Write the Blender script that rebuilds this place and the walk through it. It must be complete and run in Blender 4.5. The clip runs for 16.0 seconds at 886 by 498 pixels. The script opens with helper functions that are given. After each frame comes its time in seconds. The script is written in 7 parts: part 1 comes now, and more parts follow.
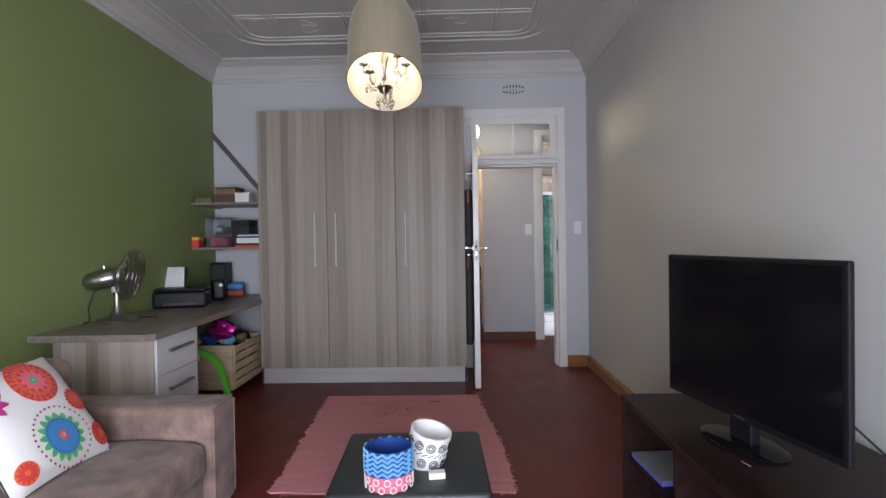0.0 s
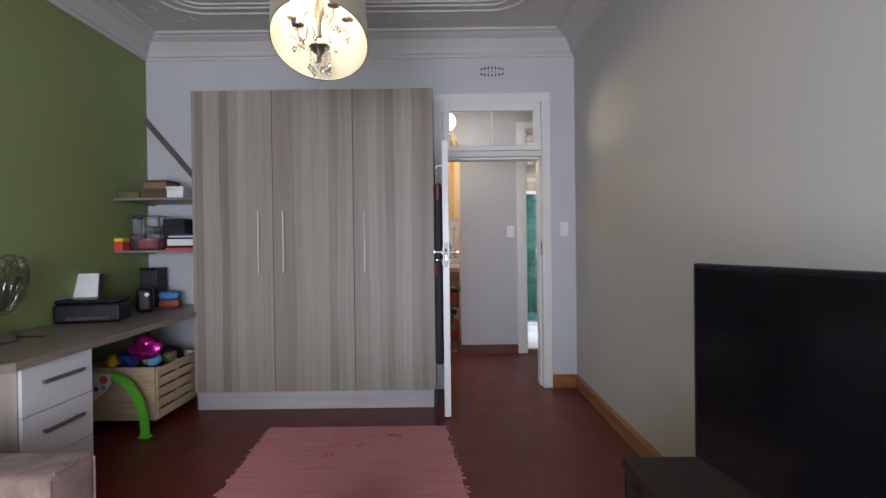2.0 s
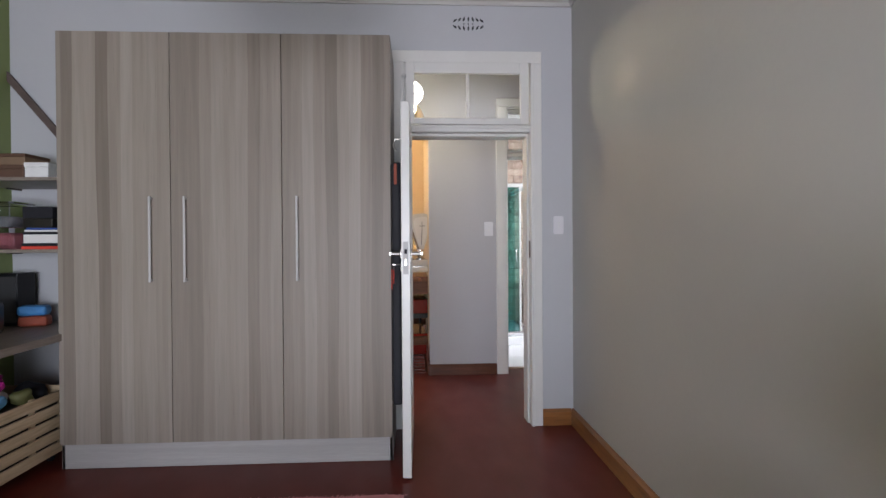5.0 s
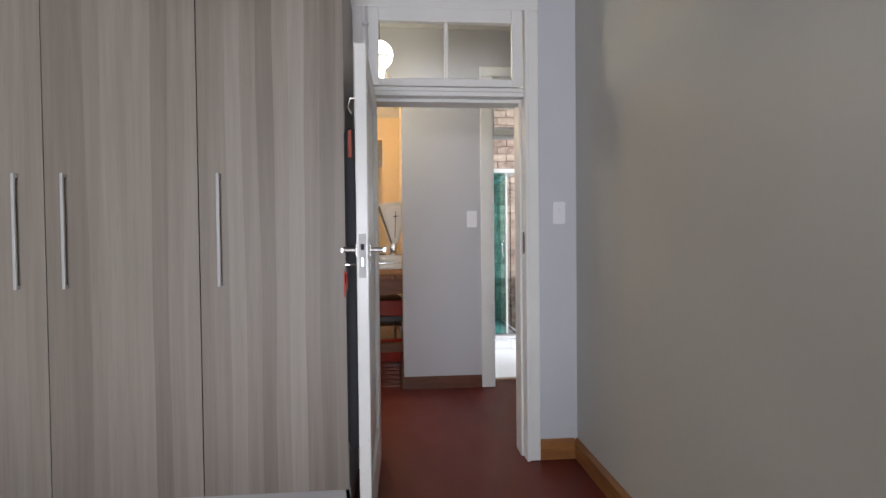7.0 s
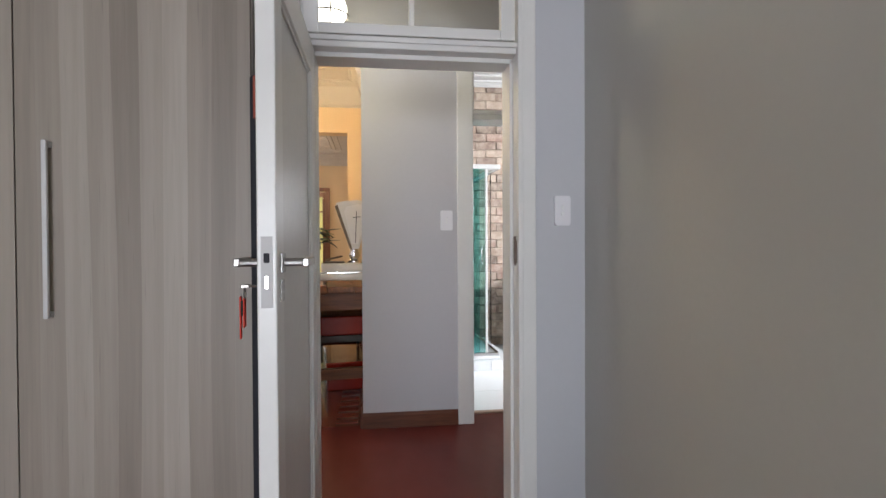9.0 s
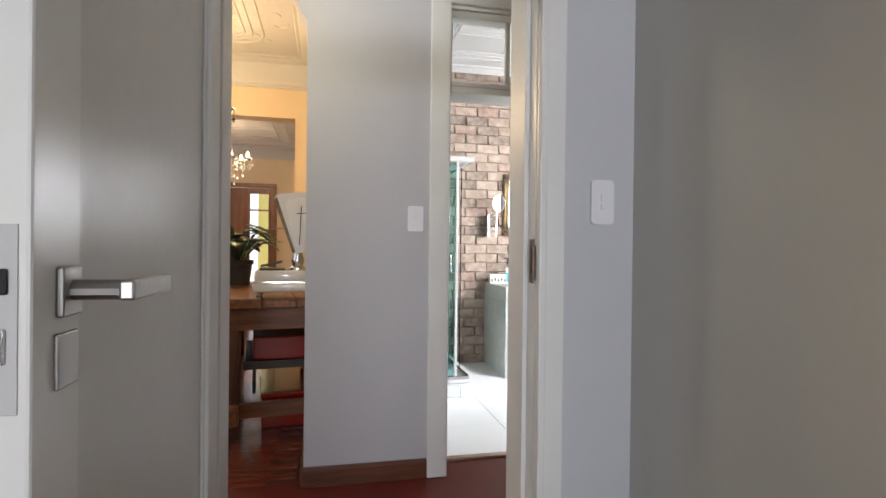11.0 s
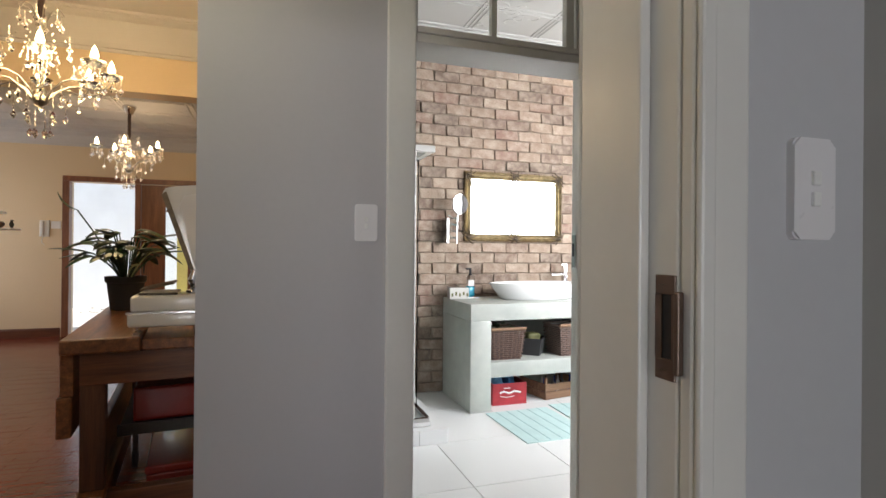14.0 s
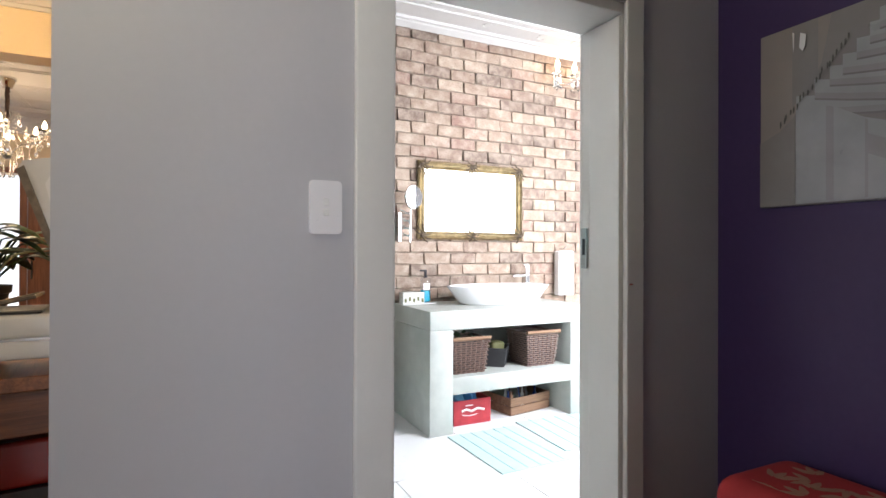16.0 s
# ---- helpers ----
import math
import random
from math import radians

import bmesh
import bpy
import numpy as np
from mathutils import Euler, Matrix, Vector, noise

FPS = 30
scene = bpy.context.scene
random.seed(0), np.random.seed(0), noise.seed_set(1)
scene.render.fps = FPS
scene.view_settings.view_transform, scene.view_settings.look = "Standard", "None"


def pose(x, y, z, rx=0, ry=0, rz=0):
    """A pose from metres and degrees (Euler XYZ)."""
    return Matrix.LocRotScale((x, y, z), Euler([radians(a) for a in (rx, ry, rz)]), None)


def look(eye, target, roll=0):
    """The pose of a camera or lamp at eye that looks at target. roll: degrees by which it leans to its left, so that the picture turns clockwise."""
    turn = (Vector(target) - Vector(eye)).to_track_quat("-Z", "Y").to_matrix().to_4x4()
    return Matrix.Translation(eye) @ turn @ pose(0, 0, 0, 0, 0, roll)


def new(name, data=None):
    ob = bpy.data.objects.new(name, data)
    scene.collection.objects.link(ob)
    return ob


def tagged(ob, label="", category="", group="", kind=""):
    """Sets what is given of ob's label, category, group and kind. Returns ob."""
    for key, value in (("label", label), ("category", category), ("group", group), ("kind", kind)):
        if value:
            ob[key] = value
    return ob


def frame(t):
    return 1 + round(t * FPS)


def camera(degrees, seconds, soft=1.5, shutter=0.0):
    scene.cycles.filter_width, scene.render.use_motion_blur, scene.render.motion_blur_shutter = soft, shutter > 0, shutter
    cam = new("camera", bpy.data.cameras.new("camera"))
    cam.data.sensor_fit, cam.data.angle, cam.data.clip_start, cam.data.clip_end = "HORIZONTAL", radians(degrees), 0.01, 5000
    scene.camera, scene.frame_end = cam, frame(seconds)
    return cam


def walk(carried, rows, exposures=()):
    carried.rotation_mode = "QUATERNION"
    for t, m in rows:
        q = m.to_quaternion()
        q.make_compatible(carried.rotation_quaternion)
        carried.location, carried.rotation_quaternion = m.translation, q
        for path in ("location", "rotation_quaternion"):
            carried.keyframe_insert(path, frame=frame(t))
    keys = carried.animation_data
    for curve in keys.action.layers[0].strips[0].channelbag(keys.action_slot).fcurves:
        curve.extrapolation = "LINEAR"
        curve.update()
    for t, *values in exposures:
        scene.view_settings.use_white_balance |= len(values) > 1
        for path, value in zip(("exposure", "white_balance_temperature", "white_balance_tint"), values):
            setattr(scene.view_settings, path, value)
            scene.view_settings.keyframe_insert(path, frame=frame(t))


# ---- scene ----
cam = camera(79.5, 16.0)
PATH = [
    (0, (0.568, 0.024, 1.282), (0.524, 2.023, 1.255), -0.9),
    (0.5, (0.609, 0.193, 1.273), (0.575, 2.193, 1.25), -0.9),
    (1, (0.658, 0.373, 1.278), (0.638, 2.373, 1.259), -0.8),
    (1.5, (0.705, 0.533, 1.28), (0.696, 2.533, 1.267), -0.8),
    (2, (0.731, 0.702, 1.276), (0.731, 2.702, 1.261), -0.7),
    (2.5, (0.762, 0.887, 1.292), (0.773, 2.887, 1.251), -0.7),
    (3, (0.781, 1.047, 1.292), (0.802, 3.046, 1.247), -0.7),
    (3.5, (0.795, 1.225, 1.292), (0.828, 3.224, 1.25), -0.6),
    (3.7, (0.797, 1.288, 1.29), (0.841, 3.288, 1.252), -0.5),
    (6, (0.838, 2.101, 1.267), (0.971, 4.097, 1.257), -0.5),
    (6.5, (0.883, 2.282, 1.291), (1.032, 4.276, 1.266), -0.5),
    (7, (0.889, 2.468, 1.272), (1.062, 4.46, 1.229), -0.6),
    (7.5, (0.916, 2.672, 1.282), (1.103, 4.663, 1.243), -0.5),
    (8, (0.932, 2.845, 1.276), (1.148, 4.833, 1.241), -0.4),
    (8.5, (0.979, 3.038, 1.272), (1.216, 5.024, 1.241), -0.4),
    (9, (1.01, 3.254, 1.275), (1.273, 5.236, 1.249), -0.3),
    (9.2, (1.011, 3.343, 1.265), (1.287, 5.324, 1.245), -0.5),
    (11.3, (1.054, 4.142, 1.277), (1.51, 6.089, 1.269), 0.3),
    (11.5, (1.063, 4.206, 1.28), (1.533, 6.15, 1.273), 0.0),
    (12, (1.08, 4.369, 1.305), (1.583, 6.305, 1.297), 0.7),
    (12.5, (1.074, 4.528, 1.31), (1.614, 6.454, 1.309), 0.6),
    (13, (1.101, 4.667, 1.319), (1.674, 6.583, 1.315), 0.5),
    (13.5, (1.122, 4.79, 1.316), (1.73, 6.695, 1.318), 0.6),
    (14, (1.16, 4.94, 1.325), (1.798, 6.835, 1.329), 0.5),
    (14.5, (1.175, 5.066, 1.323), (1.856, 6.947, 1.33), 0.5),
    (15, (1.184, 5.239, 1.32), (1.915, 7.1, 1.327), 0.4),
    (15.2, (1.182, 5.318, 1.312), (1.942, 7.168, 1.332), 0.5),
    (15.5, (1.174, 5.406, 1.322), (1.978, 7.238, 1.333), 0.3),
    (16, (1.192, 5.555, 1.313), (2.07, 7.352, 1.321), 0.2),
]
EXPOSURES = [(0, 0.84, 6150, 18), (3, 0.98, 6150, 18), (6, 1.02, 6300, 17), (8.5, 1.08, 6300, 15), (11.5, 1.08, 6450, 14), (12.5, 0.92, 6500, 13), (14, 0.4, 6650, 13), (14.5, 0.34, 6600, 13), (15.5, 0.76, 6350, 13), (16, 0.96, 6300, 15)]
walk(cam, [(t, look(eye, target, roll)) for t, eye, target, roll in PATH], EXPOSURES)

# ---- light and exposure ----
world = bpy.data.worlds.new("world")
scene.world = world
world.use_nodes = True
wn = world.node_tree
sky = wn.nodes.new("ShaderNodeTexSky")
sky.sky_type, sky.sun_disc = "NISHITA", False
sky.sun_elevation, sky.sun_rotation = radians(51), radians(104)
wn.nodes["Background"].inputs[1].default_value = 0.14
wn.links.new(sky.outputs[0], wn.nodes["Background"].inputs[0])


def lamp(name, kind, m, energy, colour, size=0.1, size_y=None, soft=0.05):
    data = bpy.data.lights.new(name, kind)
    data.energy, data.color = energy, colour
    if kind == "AREA":
        data.shape, data.size, data.size_y = "RECTANGLE", size, size_y or size
    elif kind == "POINT":
        data.shadow_soft_size = soft
    elif kind == "SUN":
        data.angle = radians(0.6)
    ob = new(name, data)
    ob.matrix_world = m
    return ob


lamp("sun", "SUN", look((0, 0, 0), (-0.6, 0.15, -0.78)), 5.0, (1.0, 0.95, 0.88))
lamp("bedroom_window_light", "AREA", look((0.3, -1.28, 1.1), (-0.9, 3.6, -0.6)), 112, (0.88, 0.94, 1.0), 2.4, 1.5)
lamp("bathroom_window_light", "AREA", look((4.55, 7.2, 1.85), (4.0, 9.7, 1.2)), 100, (0.93, 0.97, 1.0), 1.9, 1.6)
# added fill from the west side of the living room, no known source
lamp("living_window_light", "AREA", look((-3.75, 12.9, 1.5), (0, 13.2, 1.2)), 26, (0.95, 0.97, 1.0), 2.6, 1.8)
# added fill at the hall's closed west end; no window there
lamp("hall_window_light", "AREA", look((-1.85, 6.27, 1.7), (3, 6.27, 1.5)), 8.5, (0.85, 0.92, 1.0), 0.9, 1.2)
lamp("pendant_bulb_light", "POINT", pose(0.17, 3.18, 2.43), 3.6, (1.0, 0.86, 0.62), soft=0.05)
lamp("hall_bulb_light", "POINT", pose(0.73, 6.27, 2.44), 6.3, (1.0, 0.92, 0.58), soft=0.09)
lamp("chandelier_bulb_light", "POINT", pose(-0.165, 8.88, 2.5), 46, (1.0, 0.74, 0.4), soft=0.25)
lamp("far_chandelier_bulb_light", "POINT", pose(-0.38, 12.2, 2.45), 12, (1.0, 0.74, 0.45), soft=0.25)


# ---- materials ----
def graph(name):
    m = bpy.data.materials.new(name)
    m.use_nodes = True
    return m, m.node_tree, m.node_tree.nodes["Principled BSDF"]


def node(nt, kind, values=(), **props):
    n = nt.nodes.new(kind)
    for key, v in props.items():
        setattr(n, key, v)
    for key, v in dict(values).items():
        n.inputs[key].default_value = v
    return n


def mixed(nt, fac, a, b, mode="MIX"):
    """A colour mix; a and b are colours or sockets, fac a number or a socket."""
    n = node(nt, "ShaderNodeMix", data_type="RGBA", blend_type=mode)
    for i, v in ((0, fac), (6, a), (7, b)):
        if isinstance(v, bpy.types.NodeSocket):
            nt.links.new(v, n.inputs[i])
        elif i == 0:
            n.inputs[0].default_value = v
        else:
            n.inputs[i].default_value = (*v, 1)
    return n.outputs[2]


def noise_out(nt, scale, detail=5, stretch=(1, 1, 1), rough=0.55, coord="Object"):
    tc = node(nt, "ShaderNodeTexCoord")
    mp = node(nt, "ShaderNodeMapping", {"Scale": stretch})
    nz = node(nt, "ShaderNodeTexNoise", {"Scale": scale, "Detail": detail, "Roughness": rough})
    nt.links.new(tc.outputs[coord], mp.inputs[0])
    nt.links.new(mp.outputs[0], nz.inputs["Vector"])
    return nz.outputs[0]


def ramped(nt, src, lo, hi):
    n = node(nt, "ShaderNodeMapRange", {"From Min": lo, "From Max": hi})
    nt.links.new(src, n.inputs[0])
    return n.outputs[0]


def bumped(nt, bsdf, src, strength, distance=0.002):
    b = node(nt, "ShaderNodeBump", {"Strength": strength, "Distance": distance})
    nt.links.new(src, b.inputs["Height"])
    nt.links.new(b.outputs[0], bsdf.inputs["Normal"])


def surface(name, col, rough=0.5, metal=0.0, var=0.12, scale=2.5, fine=60, bump=0.15, depth=0.002, stretch=(1, 1, 1), other=None, coat=0.0, spread=0.0, sheen=0.0):
    """A surface with stains at a large scale and grain at a small one."""
    m, nt, b = graph(name)
    big = ramped(nt, noise_out(nt, scale, 4, stretch), 0.3, 0.7)
    small = noise_out(nt, fine, 6, stretch)
    hi = other or tuple(min(1, c * (1 + var)) for c in col)
    lo = tuple(c * (1 - var) for c in col)
    c = mixed(nt, big, lo if not other else col, hi)
    c = mixed(nt, ramped(nt, small, 0.3, 0.7), c, mixed(nt, 0.5, c, tuple(x * (1 - var * 0.8) for x in col)))
    if spread:
        info = node(nt, "ShaderNodeObjectInfo")
        c = mixed(nt, ramped(nt, info.outputs["Random"], 0, 1), mixed(nt, spread, c, (0.03, 0.025, 0.02)), mixed(nt, spread * 0.6, c, (1, 0.95, 0.9)))
    nt.links.new(c, b.inputs["Base Color"])
    r = node(nt, "ShaderNodeMapRange", {"To Min": max(0.02, rough - 0.08), "To Max": min(1, rough + 0.1)})
    nt.links.new(small, r.inputs[0])
    nt.links.new(r.outputs[0], b.inputs["Roughness"])
    b.inputs["Metallic"].default_value = metal
    b.inputs["Coat Weight"].default_value = coat
    b.inputs["Sheen Weight"].default_value = sheen
    if bump:
        bumped(nt, b, small, bump, depth)
    return m


def dull(key, level):
    """Lowers the mirror-like share of a material."""
    M[key].node_tree.nodes["Principled BSDF"].inputs["Specular IOR Level"].default_value = level


def glowing(name, col, strength):
    m, nt, b = graph(name)
    b.inputs["Base Color"].default_value = (*col, 1)
    b.inputs["Emission Color"].default_value = (*col, 1)
    b.inputs["Emission Strength"].default_value = strength
    return m


def glassy(name, col=(1, 1, 1), rough=0.0, ior=1.45):
    m, nt, b = graph(name)
    b.inputs["Base Color"].default_value = (*col, 1)
    b.inputs["Roughness"].default_value = rough
    b.inputs["Transmission Weight"].default_value = 1
    b.inputs["IOR"].default_value = ior
    return m


def board_laminate(name, dark, light, width=0.07, axis=0, shift=0.0):
    """Wood-print laminate in upright staves of differing tone."""
    m, nt, b = graph(name)
    tc = node(nt, "ShaderNodeTexCoord")
    sep = node(nt, "ShaderNodeSeparateXYZ")
    nt.links.new(tc.outputs["Object"], sep.inputs[0])
    add = node(nt, "ShaderNodeMath", {1: shift}, operation="ADD")
    nt.links.new(sep.outputs[axis], add.inputs[0])
    mul = node(nt, "ShaderNodeMath", {1: 1 / width}, operation="MULTIPLY")
    nt.links.new(add.outputs[0], mul.inputs[0])
    wob = noise_out(nt, 1.0, 2, (2.2, 2.2, 0.35))
    wadd = node(nt, "ShaderNodeMath", operation="ADD")
    nt.links.new(mul.outputs[0], wadd.inputs[0])
    wm = node(nt, "ShaderNodeMath", {1: 1.3}, operation="MULTIPLY")
    nt.links.new(wob, wm.inputs[0])
    nt.links.new(wm.outputs[0], wadd.inputs[1])
    fl = node(nt, "ShaderNodeMath", operation="FLOOR")
    nt.links.new(wadd.outputs[0], fl.inputs[0])
    wn_ = node(nt, "ShaderNodeTexWhiteNoise", noise_dimensions="1D")
    nt.links.new(fl.outputs[0], wn_.inputs["W"])
    st = (22, 22, 0.8)
    grain = noise_out(nt, 1.6, 7, st, 0.62)
    fine = noise_out(nt, 6, 4, (40, 40, 0.8), 0.6)
    broad = noise_out(nt, 1.0, 3, (5, 5, 0.5))
    c = mixed(nt, ramped(nt, wn_.outputs[0], 0.0, 1.0), dark, light)
    mid = tuple((a + d) / 2 for a, d in zip(dark, light))
    c = mixed(nt, ramped(nt, grain, 0.36, 0.66), mixed(nt, 0.26, c, tuple(x * 0.55 for x in mid)), mixed(nt, 0.15, c, tuple(x * 1.15 for x in light)))
    c = mixed(nt, ramped(nt, broad, 0.35, 0.65), c, mixed(nt, 0.25, c, mid))
    c = mixed(nt, ramped(nt, fine, 0.62, 0.75), c, mixed(nt, 0.35, c, tuple(x * 0.5 for x in dark)))
    nt.links.new(c, b.inputs["Base Color"])
    b.inputs["Roughness"].default_value = 0.5
    bumped(nt, b, fine, 0.12, 0.001)
    return m


def wood(name, dark, light, rough=0.5, axis=0, bump=0.35, spread=0.0, coat=0.0, tight=9.0):
    m, nt, b = graph(name)
    st = [tight] * 3
    st[axis] = 0.7
    g = noise_out(nt, 2.4, 8, st, 0.66)
    g2 = noise_out(nt, 9, 5, st, 0.6)
    st2 = noise_out(nt, 2.0, 4)
    c = mixed(nt, ramped(nt, g, 0.32, 0.68), dark, light)
    c = mixed(nt, ramped(nt, g2, 0.45, 0.8), c, mixed(nt, 0.6, c, tuple(x * 0.5 for x in dark)))
    c = mixed(nt, ramped(nt, st2, 0.35, 0.7), c, mixed(nt, 0.35, c, dark))
    if spread:
        info = node(nt, "ShaderNodeObjectInfo")
        geo = node(nt, "ShaderNodeNewGeometry")
        s = node(nt, "ShaderNodeMath", operation="ADD")
        nt.links.new(info.outputs["Random"], s.inputs[0])
        nt.links.new(geo.outputs["Random Per Island"], s.inputs[1])
        f = node(nt, "ShaderNodeMath", operation="FRACT")
        nt.links.new(s.outputs[0], f.inputs[0])
        c = mixed(nt, f.outputs[0], mixed(nt, spread, c, tuple(x * 0.45 for x in dark)), mixed(nt, spread, c, tuple(min(1, x * 1.35) for x in light)))
    nt.links.new(c, b.inputs["Base Color"])
    b.inputs["Roughness"].default_value = rough
    b.inputs["Coat Weight"].default_value = coat
    b.inputs["Coat Roughness"].default_value = 0.15
    bumped(nt, b, g2, bump, 0.002)
    return m


def brick_skin():
    m, nt, b = graph("weathered_brick")
    info = node(nt, "ShaderNodeObjectInfo")
    ramp = node(nt, "ShaderNodeValToRGB")
    stops = [(0.0, (0.16, 0.115, 0.09)), (0.2, (0.23, 0.16, 0.125)), (0.4, (0.29, 0.205, 0.155)), (0.6, (0.34, 0.25, 0.19)), (0.8, (0.4, 0.305, 0.235)), (1.0, (0.27, 0.165, 0.13))]
    while len(ramp.color_ramp.elements) < len(stops):
        ramp.color_ramp.elements.new(0.5)
    for e, (p, c) in zip(ramp.color_ramp.elements, stops):
        e.position, e.color = p, (*c, 1)
    geo = node(nt, "ShaderNodeNewGeometry")
    s = node(nt, "ShaderNodeMath", operation="ADD")
    nt.links.new(info.outputs["Random"], s.inputs[0])
    nt.links.new(geo.outputs["Random Per Island"], s.inputs[1])
    f = node(nt, "ShaderNodeMath", operation="FRACT")
    nt.links.new(s.outputs[0], f.inputs[0])
    nt.links.new(f.outputs[0], ramp.inputs[0])
    tc = node(nt, "ShaderNodeTexCoord")
    off = node(nt, "ShaderNodeVectorMath", operation="ADD")
    nt.links.new(tc.outputs["Object"], off.inputs[0])
    nt.links.new(info.outputs["Random"], off.inputs[1])
    n1 = node(nt, "ShaderNodeTexNoise", {"Scale": 14, "Detail": 5})
    n2 = node(nt, "ShaderNodeTexNoise", {"Scale": 90, "Detail": 6})
    nt.links.new(off.outputs[0], n1.inputs["Vector"])
    nt.links.new(off.outputs[0], n2.inputs["Vector"])
    c = mixed(nt, ramped(nt, n1.outputs[0], 0.38, 0.68), ramp.outputs[0], mixed(nt, 0.5, ramp.outputs[0], (0.6, 0.5, 0.4)))
    c = mixed(nt, ramped(nt, n2.outputs[0], 0.5, 0.75), c, mixed(nt, 0.5, c, (0.1, 0.06, 0.04)))
    nt.links.new(c, b.inputs["Base Color"])
    b.inputs["Roughness"].default_value = 0.9
    bumped(nt, b, n2.outputs[0], 0.6, 0.004)
    return m


M = {}
M["wall_grey"] = surface("painted_wall_grey", (0.5, 0.488, 0.465), 0.62, var=0.03, scale=1.2, fine=45, bump=0.1)
M["wall_pale"] = surface("painted_wall_pale", (0.5, 0.505, 0.525), 0.6, var=0.03, scale=1.2, fine=45, bump=0.1)
M["wall_green"] = surface("painted_wall_green", (0.205, 0.255, 0.09), 0.55, var=0.05, scale=1.0, fine=45, bump=0.1)
M["wall_hall"] = surface("painted_wall_hall", (0.45, 0.443, 0.462), 0.55, var=0.03, scale=1.0, fine=45, bump=0.12)
M["wall_purple"] = surface("painted_wall_purple", (0.05, 0.025, 0.105), 0.5, var=0.1, scale=1.5, fine=45, bump=0.1)
M["wall_cream"] = surface("painted_wall_cream", (0.66, 0.52, 0.34), 0.6, var=0.04, scale=1.0, fine=45, bump=0.1)
M["wall_white"] = surface("painted_wall_white", (0.78, 0.78, 0.78), 0.6, var=0.03, scale=1.0, fine=45, bump=0.1)
M["ceiling"] = surface("pressed_ceiling_paint", (0.5, 0.485, 0.465), 0.55, var=0.04, scale=2, fine=30, bump=0.2)
M["gloss"] = surface("white_gloss_paint", (0.7, 0.69, 0.66), 0.32, var=0.04, scale=4, fine=50, bump=0.12)
M["switch_white"] = surface("switch_plastic", (0.74, 0.73, 0.75), 0.3, var=0.01, bump=0)
M["gloss_soft"] = surface("white_eggshell_paint", (0.62, 0.61, 0.58), 0.4, var=0.05, scale=3, fine=40, bump=0.15)
M["oak"] = wood("varnished_skirting_x", (0.2, 0.075, 0.022), (0.4, 0.17, 0.05), 0.3, 0, 0.15)
M["oak_y"] = wood("varnished_skirting_y", (0.2, 0.075, 0.022), (0.4, 0.17, 0.05), 0.3, 1, 0.15)
M["walnut"] = wood("dark_skirting", (0.07, 0.024, 0.012), (0.17, 0.06, 0.03), 0.35, 0, 0.15)
M["screed"] = surface("polished_red_floor", (0.112, 0.018, 0.013), 0.36, var=0.08, scale=1.3, fine=3.5, bump=0, stretch=(1.6, 0.7, 1), other=(0.155, 0.028, 0.02))
M["parquet"] = wood("red_parquet", (0.1, 0.017, 0.009), (0.24, 0.045, 0.02), 0.2, 0, 0.12, spread=0.14)
M["laminate"] = board_laminate("grey_oak_laminate", (0.25, 0.195, 0.155), (0.52, 0.445, 0.38), 0.072)
M["laminate_y"] = board_laminate("grey_oak_laminate_end", (0.23, 0.195, 0.172), (0.44, 0.39, 0.355), 0.066, axis=1)
M["laminate_top"] = wood("grey_oak_top", (0.18, 0.145, 0.12), (0.29, 0.245, 0.21), 0.38, 1, 0.08)
M["plinth"] = surface("pale_laminate", (0.36, 0.34, 0.33), 0.45, var=0.12, scale=2, fine=30, bump=0.03, stretch=(0.4, 1, 9), other=(0.46, 0.445, 0.43))
M["drawer"] = surface("white_laminate", (0.62, 0.62, 0.63), 0.35, var=0.02)
M["steel"] = surface("brushed_steel", (0.36, 0.35, 0.33), 0.3, 1.0, var=0.06, fine=120, stretch=(1, 1, 0.2), bump=0.05)
M["satin"] = surface("satin_nickel", (0.5, 0.49, 0.48), 0.55, 0.0, var=0.06, fine=120, bump=0.05)
M["chrome"] = surface("chrome", (0.66, 0.66, 0.66), 0.14, 1.0, var=0.02, bump=0)
M["pewter"] = surface("aged_silver_metal", (0.3, 0.28, 0.25), 0.3, 1.0, var=0.2, fine=80)
M["strike"] = surface("worn_strike_steel", (0.15, 0.105, 0.085), 0.4, 0.8, var=0.3, scale=30, fine=120)
M["iron"] = surface("dark_iron", (0.06, 0.055, 0.05), 0.4, 0.9, var=0.2)
M["black"] = surface("black_plastic", (0.007, 0.007, 0.009), 0.38, var=0.1)
M["screen"] = surface("black_screen", (0.004, 0.004, 0.005), 0.12, var=0.02, bump=0)
M["espresso"] = wood("espresso_veneer", (0.012, 0.006, 0.006), (0.028, 0.013, 0.012), 0.3, 1, 0.1)
M["suede"] = surface("brown_microsuede", (0.22, 0.145, 0.118), 0.85, var=0.5, scale=9, fine=140, bump=0.3, sheen=0.12)
M["cotton"] = surface("white_cotton", (0.72, 0.7, 0.68), 0.85, var=0.03, fine=220, bump=0.3)
